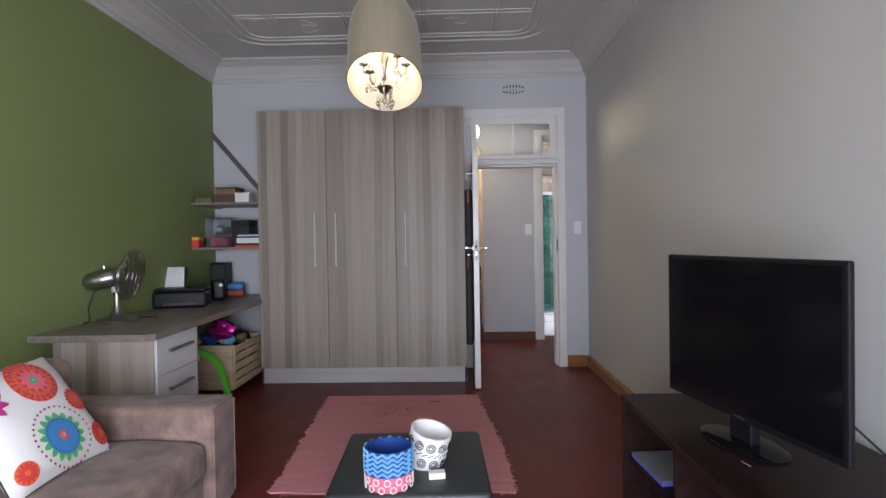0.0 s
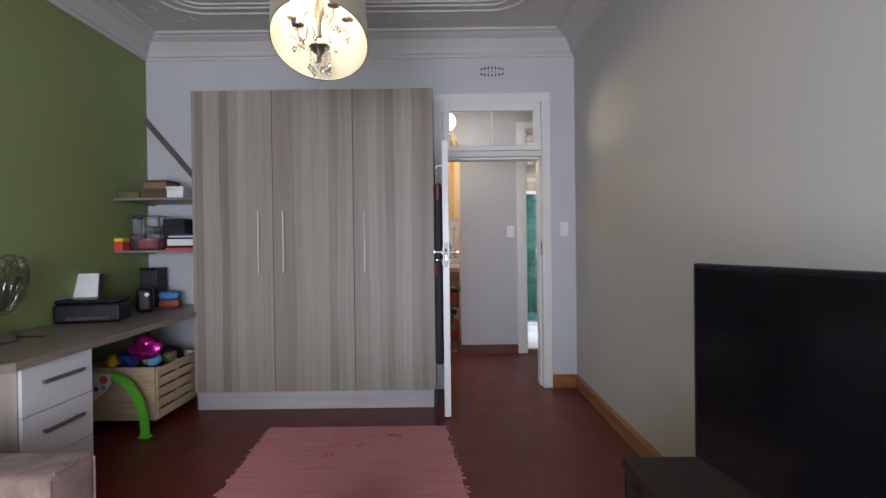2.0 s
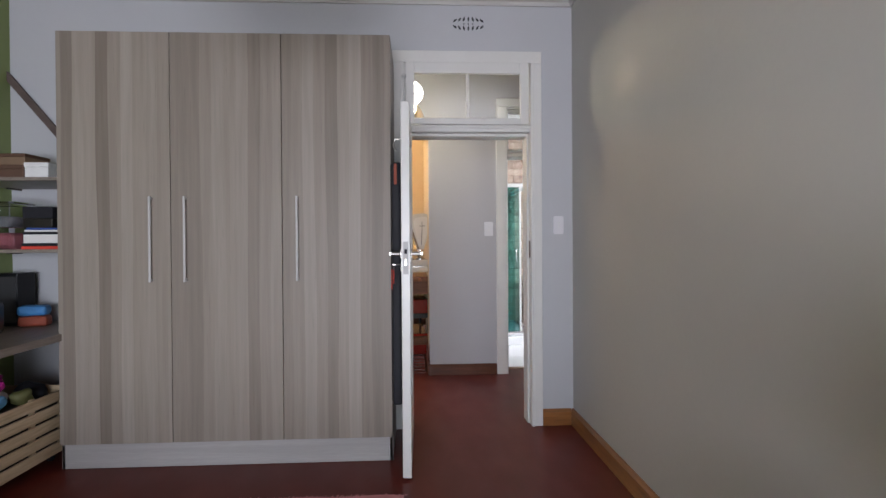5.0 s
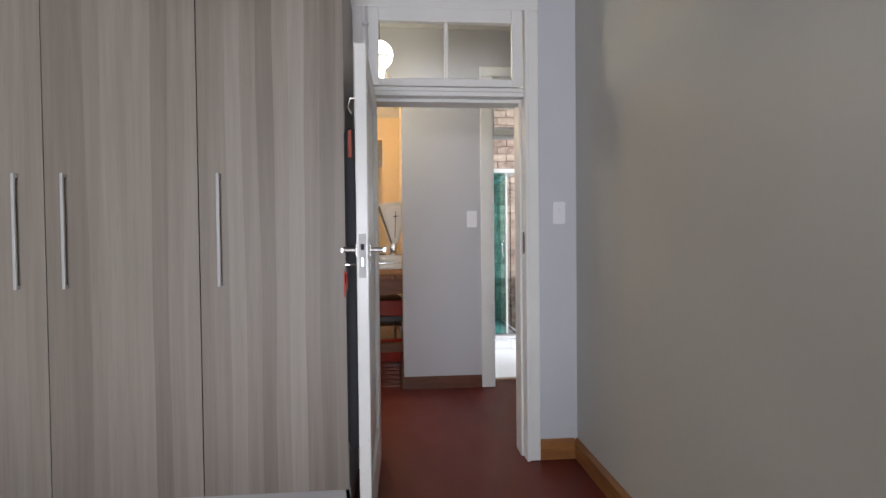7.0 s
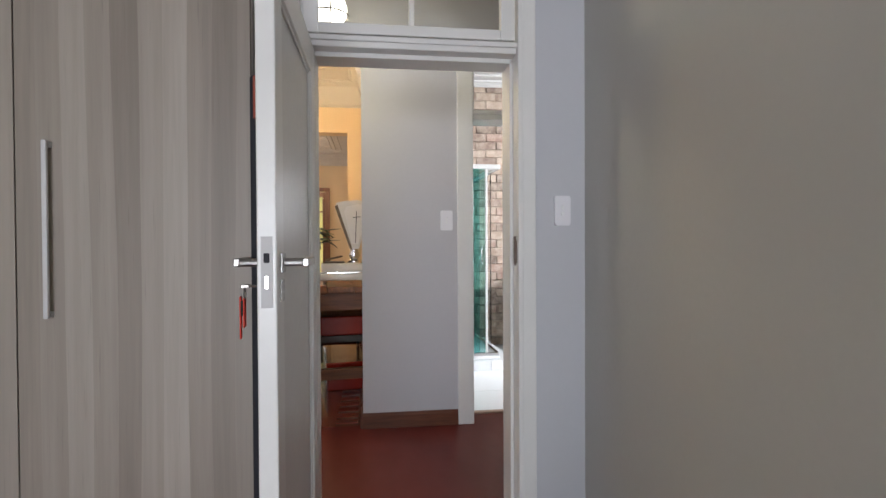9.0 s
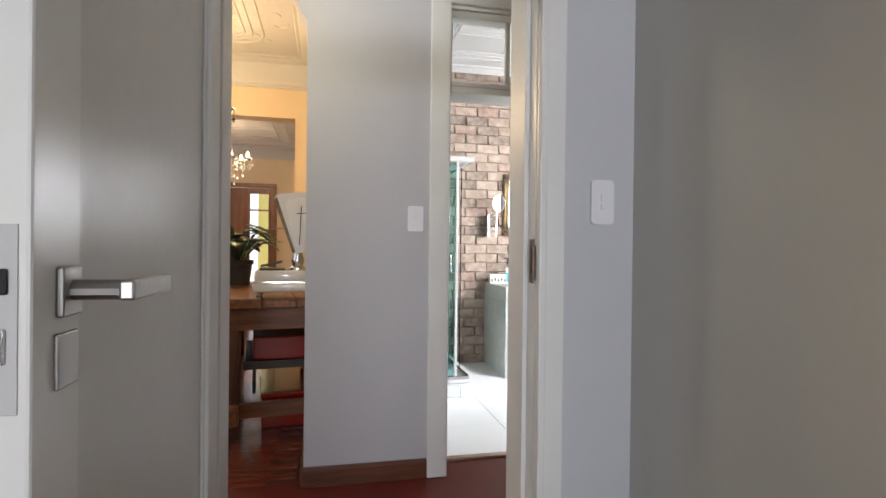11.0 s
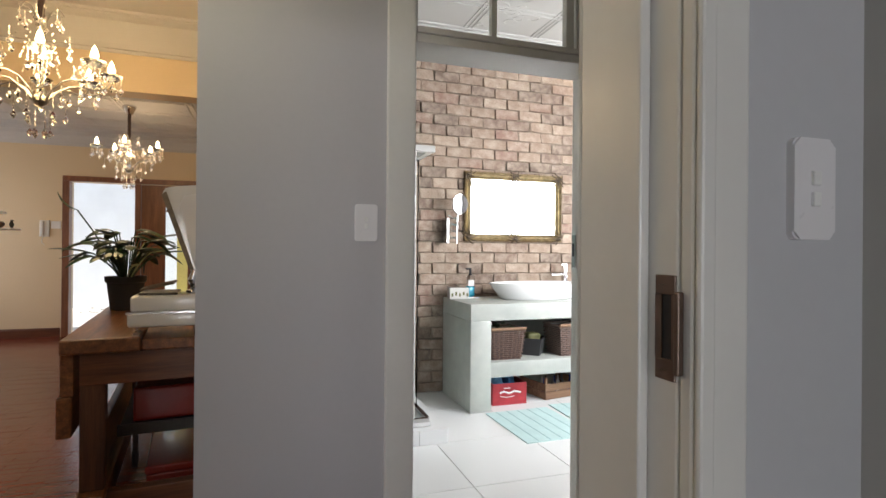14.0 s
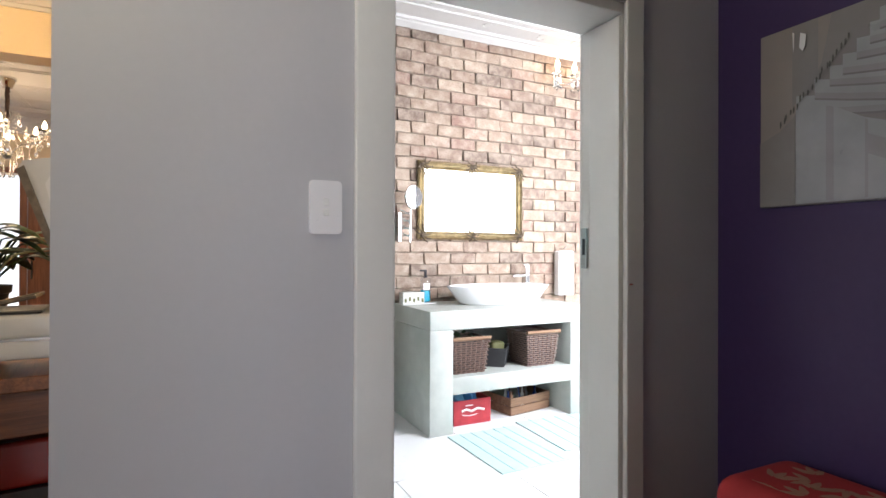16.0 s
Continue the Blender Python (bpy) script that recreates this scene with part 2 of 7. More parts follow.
for key, c in dict(red=(0.62, 0.05, 0.03), orange=(0.75, 0.13, 0.05), pink=(0.75, 0.14, 0.2), magenta=(0.45, 0.02, 0.2), green=(0.08, 0.42, 0.12), blue=(0.05, 0.22, 0.5), navy=(0.01, 0.05, 0.25), lightblue=(0.15, 0.4, 0.65), lime=(0.12, 0.6, 0.03), yellow=(0.75, 0.5, 0.03), tan=(0.2, 0.13, 0.08), dull_pink=(0.36, 0.1, 0.12), violet=(0.1, 0.11, 0.4), brown=(0.1, 0.05, 0.03), olive=(0.12, 0.12, 0.04), grey=(0.2, 0.2, 0.21), white=(0.75, 0.75, 0.74), ink=(0.02, 0.02, 0.025), rust=(0.3, 0.06, 0.03), amber=(0.5, 0.3, 0.1)).items():
    M[key] = surface("dyed_" + key, c, 0.6, var=0.1, scale=12, fine=120)
M["rug"] = surface("pink_rag_weave", (0.6, 0.24, 0.25), 0.9, var=0.16, scale=5, fine=160, bump=0.6, depth=0.004, stretch=(0.5, 7, 1))
M["trunk"] = surface("black_leather", (0.016, 0.019, 0.02), 0.42, var=0.4, scale=4, fine=60, bump=0.3, other=(0.03, 0.037, 0.037))
M["shade"] = surface("champagne_silk", (0.27, 0.235, 0.16), 0.38, var=0.08, scale=3, fine=160, bump=0.15, stretch=(10, 10, 0.4), sheen=0.3)
M["shade_in"] = surface("shade_lining", (0.6, 0.57, 0.47), 0.5, var=0.03)
M["bulb"] = glowing("lit_bulb", (1.0, 0.82, 0.5), 14)
M["bulb_warm"] = glowing("lit_candle_bulb", (1.0, 0.72, 0.38), 16)
M["globe"] = glowing("lit_globe", (1.0, 0.95, 0.82), 2.6)
M["crystal"] = glassy("crystal", (1, 0.99, 0.96), 0.02, 1.55)
M["pane"] = glassy("window_glass", (0.96, 0.98, 0.97), 0.0, 1.05)
M["shower_glass"] = glassy("green_glass", (0.42, 0.78, 0.77), 0.05, 1.12)
M["cup"] = glassy("pressed_glass", (0.95, 0.93, 0.86), 0.15, 1.4)
M["foil"] = surface("magenta_foil", (0.5, 0.02, 0.26), 0.2, 0.6, var=0.2, scale=20, fine=40, bump=0.4)
M["sleeve"] = surface("dark_chain_sleeve", (0.035, 0.015, 0.012), 0.7, var=0.3, scale=40, fine=120, bump=0.6)
M["batten"] = surface("dark_stained_batten", (0.12, 0.085, 0.075), 0.5, var=0.2, stretch=(0.6, 6, 6))
M["pine"] = wood("pale_pine", (0.5, 0.36, 0.21), (0.68, 0.54, 0.36), 0.6, 1, 0.2)
M["pine_x"] = wood("pale_pine_end", (0.5, 0.36, 0.21), (0.68, 0.54, 0.36), 0.6, 0, 0.2)
M["bench"] = wood("worn_bench_wood", (0.08, 0.026, 0.009), (0.33, 0.125, 0.042), 0.4, 1, 0.5, tight=12)
M["bench_x"] = wood("worn_bench_wood_cross", (0.07, 0.022, 0.008), (0.22, 0.08, 0.028), 0.42, 0, 0.5, tight=12)
M["bench_z"] = wood("worn_bench_wood_leg", (0.05, 0.018, 0.01), (0.16, 0.065, 0.028), 0.45, 2, 0.5, tight=12)
M["teak"] = wood("varnished_door_wood", (0.13, 0.045, 0.02), (0.28, 0.11, 0.05), 0.35, 2, 0.2)
M["enamel"] = surface("cream_enamel", (0.66, 0.64, 0.6), 0.22, var=0.05, scale=6, coat=0.4)
M["leaf"] = surface("lily_leaf", (0.018, 0.05, 0.015), 0.32, var=0.35, scale=9, fine=50, bump=0.2)
M["leaf_light"] = surface("lily_flower", (0.55, 0.6, 0.3), 0.5, var=0.1)
M["pot"] = surface("charcoal_pot", (0.04, 0.04, 0.042), 0.5, var=0.2)
M["concrete"] = surface("smooth_cement", (0.4, 0.42, 0.39), 0.45, var=0.1, scale=3.5, fine=11, bump=0.05, other=(0.52, 0.54, 0.49))
M["tile"] = surface("white_floor_tile", (0.85, 0.86, 0.85), 0.22, var=0.008, scale=1.5, bump=0.03)
M["grout"] = surface("grout", (0.5, 0.49, 0.46), 0.85, var=0.1)
M["mortar"] = surface("brick_mortar", (0.34, 0.275, 0.215), 0.95, var=0.3, scale=6, fine=60, bump=0.6, depth=0.005)
M["brick"] = brick_skin()
M["gilt"] = surface("tarnished_gilt", (0.4, 0.31, 0.17), 0.35, 0.9, var=0.4, scale=20, fine=60, bump=0.5)
M["gilt_dark"] = surface("dark_gilt", (0.17, 0.13, 0.09), 0.5, 0.6, var=0.4, scale=20, fine=60, bump=0.5)
M["mirror"] = surface("mirror_silver", (0.92, 0.93, 0.93), 0.0, 1.0, var=0.0, bump=0)
M["mirror"].node_tree.nodes["Principled BSDF"].inputs["Roughness"].default_value = 0.01
M["ceramic"] = surface("glazed_ceramic", (0.82, 0.82, 0.82), 0.12, var=0.01, bump=0, coat=0.5)
M["wicker"] = surface("brown_wicker", (0.115, 0.048, 0.028), 0.6, var=0.3, scale=30, fine=90, bump=0.6, spread=0.2)
M["wicker_light"] = surface("pale_wicker", (0.4, 0.28, 0.2), 0.6, var=0.2, scale=30)
M["mat"] = surface("aqua_mat", (0.52, 0.7, 0.69), 0.95, var=0.08, scale=8, fine=200, bump=0.7, depth=0.004)
M["mat_line"] = surface("aqua_mat_seam", (0.3, 0.5, 0.5), 0.95, var=0.1)
M["print_grey"] = surface("photo_grey", (0.25, 0.235, 0.235), 0.3, var=0.18, scale=4, fine=9, bump=0)
M["print_pale"] = surface("photo_pale", (0.35, 0.36, 0.385), 0.3, var=0.16, scale=5, fine=9, bump=0)
M["print_mid"] = surface("photo_mid", (0.31, 0.305, 0.32), 0.3, var=0.16, scale=5, fine=9, bump=0)
M["print_warm"] = surface("photo_warm_grey", (0.3, 0.265, 0.25), 0.3, var=0.12, scale=3, fine=9, bump=0)
M["print_shade"] = surface("photo_shade", (0.21, 0.2, 0.21), 0.3, var=0.15, scale=4, fine=9, bump=0)
M["print_dark"] = surface("photo_dark", (0.1, 0.095, 0.09), 0.3, var=0.2, scale=4, bump=0)
M["red_cloth"] = surface("red_upholstery", (0.42, 0.028, 0.03), 0.8, var=0.12, scale=8, fine=160, bump=0.4)
M["leaf_cloth"] = surface("beige_leaf_print", (0.4, 0.21, 0.14), 0.8, var=0.15, scale=12, fine=160, bump=0.3)
M["lacquer"] = surface("red_lacquer", (0.32, 0.025, 0.015), 0.22, var=0.15, coat=0.4)
M["soap"] = surface("blue_liquid", (0.04, 0.45, 0.65), 0.15, var=0.04, bump=0)
M["clear_plastic"] = glassy("clear_plastic", (0.9, 0.92, 0.93), 0.1, 1.1)
M["paving"] = surface("pale_paving", (0.66, 0.64, 0.6), 0.85, var=0.15, scale=2, fine=30, bump=0.4)
M["outer_wall"] = surface("pale_blue_render", (0.8, 0.85, 0.88), 0.8, var=0.06, scale=1.5, bump=0.3)
# yellow that stands in for light in the glazed patio leaf
M["yellow_backing"] = surface("yellow_backing", (0.6, 0.55, 0.2), 0.7, var=0.08, scale=5)


for key, level in dict(screen=0.25, black=0.2, pot=0.3, espresso=0.12, parquet=0.75, screed=0.2, walnut=0.3, ink=0.25).items():
    dull(key, level)


# ---- building helpers ----
def fresh():
    return bmesh.new()


def box(bm, x0, x1, y0, y1, z0, z1, bevel=0.0, seg=2):
    vs = bmesh.ops.create_cube(bm, size=1)["verts"]
    for v in vs:
        v.co = ((x0 + x1) / 2 + v.co.x * (x1 - x0), (y0 + y1) / 2 + v.co.y * (y1 - y0), (z0 + z1) / 2 + v.co.z * (z1 - z0))
    if bevel:
        es = {e for v in vs for e in v.link_edges}
        bmesh.ops.bevel(bm, geom=list(es), offset=min(bevel, 0.49 * min(abs(x1 - x0), abs(y1 - y0), abs(z1 - z0))), segments=seg, affect="EDGES", profile=0.5)
    return bm


def tube(bm, pts, r, n=8, taper=None, cap=True):
    """A round bar through the points."""
    pts = [Vector(p) for p in pts]
    rings = []
    ref = Vector((0.31, 0.17, 0.93))
    for i, p in enumerate(pts):
        d = (pts[min(i + 1, len(pts) - 1)] - pts[max(i - 1, 0)]).normalized()
        a = d.cross(ref)
        a = (a if a.length > 0.05 else d.cross(Vector((1, 0, 0)))).normalized()
        b = d.cross(a)
        rr = r if taper is None else r + (taper - r) * i / (len(pts) - 1)
        rings.append([bm.verts.new(p + rr * (math.cos(2 * math.pi * k / n) * a + math.sin(2 * math.pi * k / n) * b)) for k in range(n)])
    for u, v in zip(rings, rings[1:]):
        for k in range(n):
            bm.faces.new((u[k], u[(k + 1) % n], v[(k + 1) % n], v[k]))
    if cap:
        bm.faces.new(rings[0][::-1])
        bm.faces.new(rings[-1])
    return bm


def lathe(bm, profile, c=(0, 0, 0), n=20, sx=1.0, sy=1.0):
    """A turned shape; profile: (radius, height) pairs."""
    rings = []
    for r, z in profile:
        rings.append([bm.verts.new((c[0] + sx * r * math.cos(2 * math.pi * k / n), c[1] + sy * r * math.sin(2 * math.pi * k / n), c[2] + z)) for k in range(n)] if r > 1e-5 else [bm.verts.new((c[0], c[1], c[2] + z))])
    for u, v in zip(rings, rings[1:]):
        for k in range(n):
            a = [u[k % len(u)], u[(k + 1) % len(u)], v[(k + 1) % len(v)], v[k % len(v)]]
            a = list(dict.fromkeys(a))
            if len(a) > 2:
                bm.faces.new(a)
    return bm


def prism(bm, outline, lift):
    """A flat outline (3D points) given thickness by the vector lift."""
    low = [bm.verts.new(p) for p in outline]
    high = [bm.verts.new(Vector(p) + Vector(lift)) for p in outline]
    n = len(low)
    bm.faces.new(low[::-1])
    bm.faces.new(high)
    for k in range(n):
        bm.faces.new((low[k], low[(k + 1) % n], high[(k + 1) % n], high[k]))
    return bm


def bead(bm, p, r, long=1.3):
    vs = [bm.verts.new((p[0] + a * r, p[1] + b * r, p[2] + c * r * long)) for a, b, c in ((1, 0, 0), (0, 1, 0), (-1, 0, 0), (0, -1, 0), (0, 0, 1), (0, 0, -1))]
    for k in range(4):
        bm.faces.new((vs[k], vs[(k + 1) % 4], vs[4]))
        bm.faces.new((vs[(k + 1) % 4], vs[k], vs[5]))
    return bm


def turned(bm, m):
    bmesh.ops.transform(bm, matrix=m, verts=bm.verts)
    return bm


def part(name, bm, material, parent=None, label="", smooth=False, kind="", at=None):
    bmesh.ops.recalc_face_normals(bm, faces=bm.faces)
    me = bpy.data.meshes.new(name)
    bm.to_mesh(me)
    bm.free()
    me.materials.append(M[material] if isinstance(material, str) else material)
    if smooth:
        me.polygons.foreach_set("use_smooth", [True] * len(me.polygons))
        me.set_sharp_from_angle(angle=radians(42))
    ob = new(name, me)
    if parent is not None:
        ob.parent = parent
    if at is not None:
        ob.matrix_basis = at
    return tagged(ob, label=label, kind=kind)


def thing(name, m, label, category, group=""):
    ob = new(name)
    ob.empty_display_size = 0.1
    ob.matrix_world = m
    return tagged(ob, label=label, category=category, group=group)


def structure(name, bm, material, label="", smooth=False, parent=None):
    return part(name, bm, material, parent, label, smooth, kind="structure")


def arc(c, r, a0, a1, n=8, plane="xz"):
    out = []
    for k in range(n + 1):
        a = radians(a0 + (a1 - a0) * k / n)
        u, v = r * math.cos(a), r * math.sin(a)
        out.append({"xz": (c[0] + u, c[1], c[2] + v), "yz": (c[0], c[1] + u, c[2] + v), "xy": (c[0] + u, c[1] + v, c[2])}[plane])
    return out


def holed(bm, axis, at0, at1, u0, u1, z0, z1, holes=()):
    """A wall slab across axis ("x" or "y") from at0 to at1, with right-angled holes (ua, ub, za, zb)."""
    us = sorted({u0, u1, *[h[0] for h in holes], *[h[1] for h in holes]})
    zs = sorted({z0, z1, *[h[2] for h in holes], *[h[3] for h in holes]})
    for a, b in zip(us, us[1:]):
        run = None
        for c, d in zip(zs, zs[1:]):
            if any(h[0] <= a and b <= h[1] and h[2] <= c and d <= h[3] for h in holes):
                continue
            if axis == "y":
                box(bm, a, b, at0, at1, c, d)
            else:
                box(bm, at0, at1, a, b, c, d)
    bmesh.ops.remove_doubles(bm, verts=bm.verts, dist=1e-4)
    seen = {}
    for f in list(bm.faces):
        key = tuple(sorted(tuple(round(x, 4) for x in v.co) for v in f.verts))
        seen.setdefault(key, []).append(f)
    bmesh.ops.delete(bm, geom=[f for fs in seen.values() if len(fs) > 1 for f in fs], context="FACES")
    return bm


# ---- the shell of the place ----
CEIL = 3.12
structure("wall_bedroom_north", holed(fresh(), "y", 5.43, 5.61, -2.1, 3.2, 0, 3.3, [(0.72, 1.635, 0.0, 2.56)]), "wall_pale")
structure("wall_bedroom_east", holed(fresh(), "x", 1.91, 2.09, -1.4, 5.43, 0, 3.3), "wall_grey")
structure("wall_bedroom_west", holed(fresh(), "x", -2.06, -1.88, -1.4, 5.43, 0, 3.3), "wall_green")
structure("wall_bedroom_south", holed(fresh(), "y", -1.58, -1.4, -2.1, 2.09, 0, 3.3, [(-1.0, 1.6, 0.3, 1.95)]), "wall_pale")
structure("wall_hall_north", holed(fresh(), "y", 6.93, 7.13, 0.94, 6.2, 0, 3.4, [(1.705, 2.555, 0.0, 2.62), (3.6, 5.5, 1.05, 2.65)]), "wall_hall")
structure("wall_hall_east", holed(fresh(), "x", 3.04, 3.2, 5.61, 6.93, 0, 3.3), "wall_purple")
structure("wall_hall_west", holed(fresh(), "x", -2.1, -1.92, 5.43, 6.93, 0, 3.3), "wall_hall")
structure("wall_bathroom_north", holed(fresh(), "y", 9.7, 9.9, 1.3, 6.2, 0, 3.4), "mortar", "pale mortar bed behind the brick face")
structure("wall_bathroom_west", holed(fresh(), "x", 1.12, 1.3, 7.13, 9.9, 0, 3.4), "wall_white")
structure("wall_bathroom_east", holed(fresh(), "x", 6.0, 6.2, 7.13, 9.7, 0, 3.4), "wall_white")
structure("wall_living_east", holed(fresh(), "x", 0.94, 1.12, 7.13, 14.2, 0, 3.6), "wall_cream")
# the opening is added for the fill lamp, out of view
structure("wall_living_west", holed(fresh(), "x", -4.1, -3.9, 6.71, 14.2, 0, 3.6, [(10.9, 13.5, 0.6, 2.4)]), "wall_cream")
structure("wall_living_south", holed(fresh(), "y", 6.93, 7.13, -3.9, -0.75, 0, 3.6), "wall_cream")
structure("wall_living_north", holed(fresh(), "y", 14.2, 14.4, -4.1, 1.12, 0, 3.6, [(-1.58, 0.12, 0.0, 2.3)]), "wall_cream")
structure("wall_living_divide", holed(fresh(), "y", 10.2, 10.42, -3.9, 0.94, 0, 3.6, [(-3.2, 0.7, 0.0, 2.68)]), "wall_cream")
structure("wall_living_pier", box(box(fresh(), -2.6, -1.39, 10.45, 11.15, 0, 3.3), -2.6, -1.82, 11.151, 12.53, 0, 3.3), "wall_white", "white plastered stepped pier")
bm = fresh()
arch = [(0.94, 6.93, 2.45)] + arc((0.607, 6.93, 2.45), 0.3, 0, 90, 8)[1:] + arc((-0.45, 6.93, 2.45), 0.3, 90, 180, 8) + [(-0.75, 6.93, 3.4), (0.94, 6.93, 3.4)]
structure("wall_hall_arch", prism(bm, arch, (0, 0.2, 0)), "wall_hall", "rounded archway from the hall to the living room")

structure("floor_bedroom", box(fresh(), -2.1, 3.2, -1.58, 7.0, -0.15, -0.002), "screed", "polished dark red floor")
structure("floor_hall", box(fresh(), 1.12, 2.6, 7.0, 7.15, -0.15, -0.002), "screed", "polished dark red floor in the doorway")
structure("floor_bathroom", box(fresh(), 1.12, 6.2, 7.15, 9.9, -0.15, -0.006), "grout")
structure("floor_living", box(fresh(), -4.1, 1.12, 6.99, 14.4, -0.15, -0.006), "walnut")
structure("ground", box(fresh(), -60, 60, 14.41, 120, -0.4, -0.1), "paving", "pale paved yard")
structure("ground", box(fresh(), -60, 60, -80, -1.6, -0.6, -0.3), "paving")


def pressed_ceiling(name, x0, x1, y0, y1, z, cove, rim=0.62, rings=True):
    """Painted pressed-metal ceiling: raised rolls round a rounded field, cross battens, swirls, and a coved cornice."""
    bm = fresh()
    box(bm, x0 - 0.1, x1 + 0.1, y0 - 0.1, y1 + 0.1, z, z + 0.12)
    prof = [(0.0, -cove), (0.016, -cove), (0.022, -cove + 0.025), (0.035, -cove + 0.03), (0.05, -cove + 0.07), (0.095, -0.055), (0.15, -0.03), (0.16, -0.02), (0.19, -0.018), (0.2, 0.0), (0.0, 0.0)]
    for ax in range(4):
        pts = []
        for e in (0, 1):
            row = []
            for d, h in prof:
                if ax == 0:
                    q = (x0 + d if e == 0 else x1 - d, y1 - d, z + h)
                elif ax == 1:
                    q = (x0 + d if e == 0 else x1 - d, y0 + d, z + h)
                elif ax == 2:
                    q = (x0 + d, y0 + d if e == 0 else y1 - d, z + h)
                else:
                    q = (x1 - d, y0 + d if e == 0 else y1 - d, z + h)
                row.append(bm.verts.new(q))
            pts.append(row)
        for k in range(len(prof) - 1):
            bm.faces.new((pts[0][k], pts[0][k + 1], pts[1][k + 1], pts[1][k]))
    def loop_pts(m, r, h):
        out = []
        for cx, cy, a in ((x1 - m - r, y1 - m - r, 0), (x0 + m + r, y1 - m - r, 90), (x0 + m + r, y0 + m + r, 180), (x1 - m - r, y0 + m + r, 270)):
            out += arc((cx, cy, h), r, a, a + 90, 6, "xy")
        return out + out[:1]
    if rings:
        for m, r in ((rim - 0.1, 0.28), (rim, 0.2), (rim + 0.07, 0.14)):
            tube(bm, loop_pts(m, r, z), 0.014, 6, cap=False)
        step = 0.62
        k = x0 + rim + 0.35
        while k < x1 - rim - 0.2:
            for o in (-0.035, 0.0, 0.035):
                tube(bm, [(k + o, y0 + rim + 0.07, z), (k + o, y1 - rim - 0.07, z)], 0.008, 5)
            k += step
        k = y1 - rim - 0.5
        while k > y0 + rim + 0.2:
            for o in (-0.03, 0.03):
                tube(bm, [(x0 + rim + 0.07, k + o, z), (x1 - rim - 0.07, k + o, z)], 0.008, 5)
            k -= step
        rnd = random.Random(4)
        k = 0
        while k < 130:
            cx, cy = rnd.uniform(x0 + 0.3, x1 - 0.3), rnd.uniform(y0 + 0.3, y1 - 0.3)
            a = rnd.uniform(0, 360)
            tube(bm, arc((cx, cy, z + 0.002), rnd.uniform(0.03, 0.07), a, a + rnd.uniform(140, 280), 7, "xy"), 0.006, 4)
            k += 1
    return part(name, bm, "ceiling", None, "white painted pressed ceiling with coved cornice", kind="structure")


pressed_ceiling("ceiling", -1.88, 1.91, -1.4, 5.43, 3.12, 0.19)
pressed_ceiling("ceiling", -1.92, 3.04, 5.61, 6.93, 3.2, 0.19, rings=False)
pressed_ceiling("ceiling", 1.3, 6.0, 7.13, 9.7, 3.2, 0.03, rim=0.5)
pressed_ceiling("ceiling", -3.9, 0.94, 7.13, 10.2, 3.3, 0.3, rim=0.6)
pressed_ceiling("ceiling", -3.9, 0.94, 10.42, 14.2, 3.02, 0.2, rim=0.6)


def skirting(x0, x1, y0, y1, side, material="oak", h=0.115):
    """A moulded skirting board; side: the way its face looks."""
    t = 0.018
    bm = fresh()
    d = {"-y": (0, -1), "+y": (0, 1), "-x": (-1, 0), "+x": (1, 0)}[side]
    prof = [(0, 0), (t, 0), (t, h * 0.8), (t * 0.55, h * 0.93), (t * 0.4, h), (0, h)]
    if d[0] == 0:
        prism(bm, [(x0, y0 + d[1] * a, z) for a, z in prof], (x1 - x0, 0, 0))
    else:
        prism(bm, [(x0 + d[0] * a, y0, z) for a, z in prof], (0, y1 - y0, 0))
    return structure("baseboard", bm, material)


skirting(1.69, 1.892, 5.43, 5.43, "-y")
skirting(1.91, 1.91, -1.4, 5.43, "-x", "oak_y")
skirting(-1.88, -1.88, -1.4, 5.43, "+x", "oak_y")
skirting(-1.86, -1.24, 5.43, 5.43, "-y")
skirting(0.94, 1.597, 6.93, 6.93, "-y", "walnut", 0.105)
skirting(2.632, 3.022, 6.93, 6.93, "-y", "walnut", 0.105)
skirting(3.04, 3.04, 5.61, 6.93, "-x", "walnut", 0.105)
skirting(0.94, 0.94, 6.93, 7.13, "-x", "walnut", 0.105)
skirting(-3.9, -1.68, 14.2, 14.2, "-y", "walnut", 0.13)
skirting(0.19, 0.94, 14.2, 14.2, "-y", "walnut", 0.13)
skirting(0.72, 0.94, 10.2, 10.2, "-y", "walnut", 0.13)
skirting(0.94, 0.94, 7.13, 10.2, "-x", "walnut", 0.13)


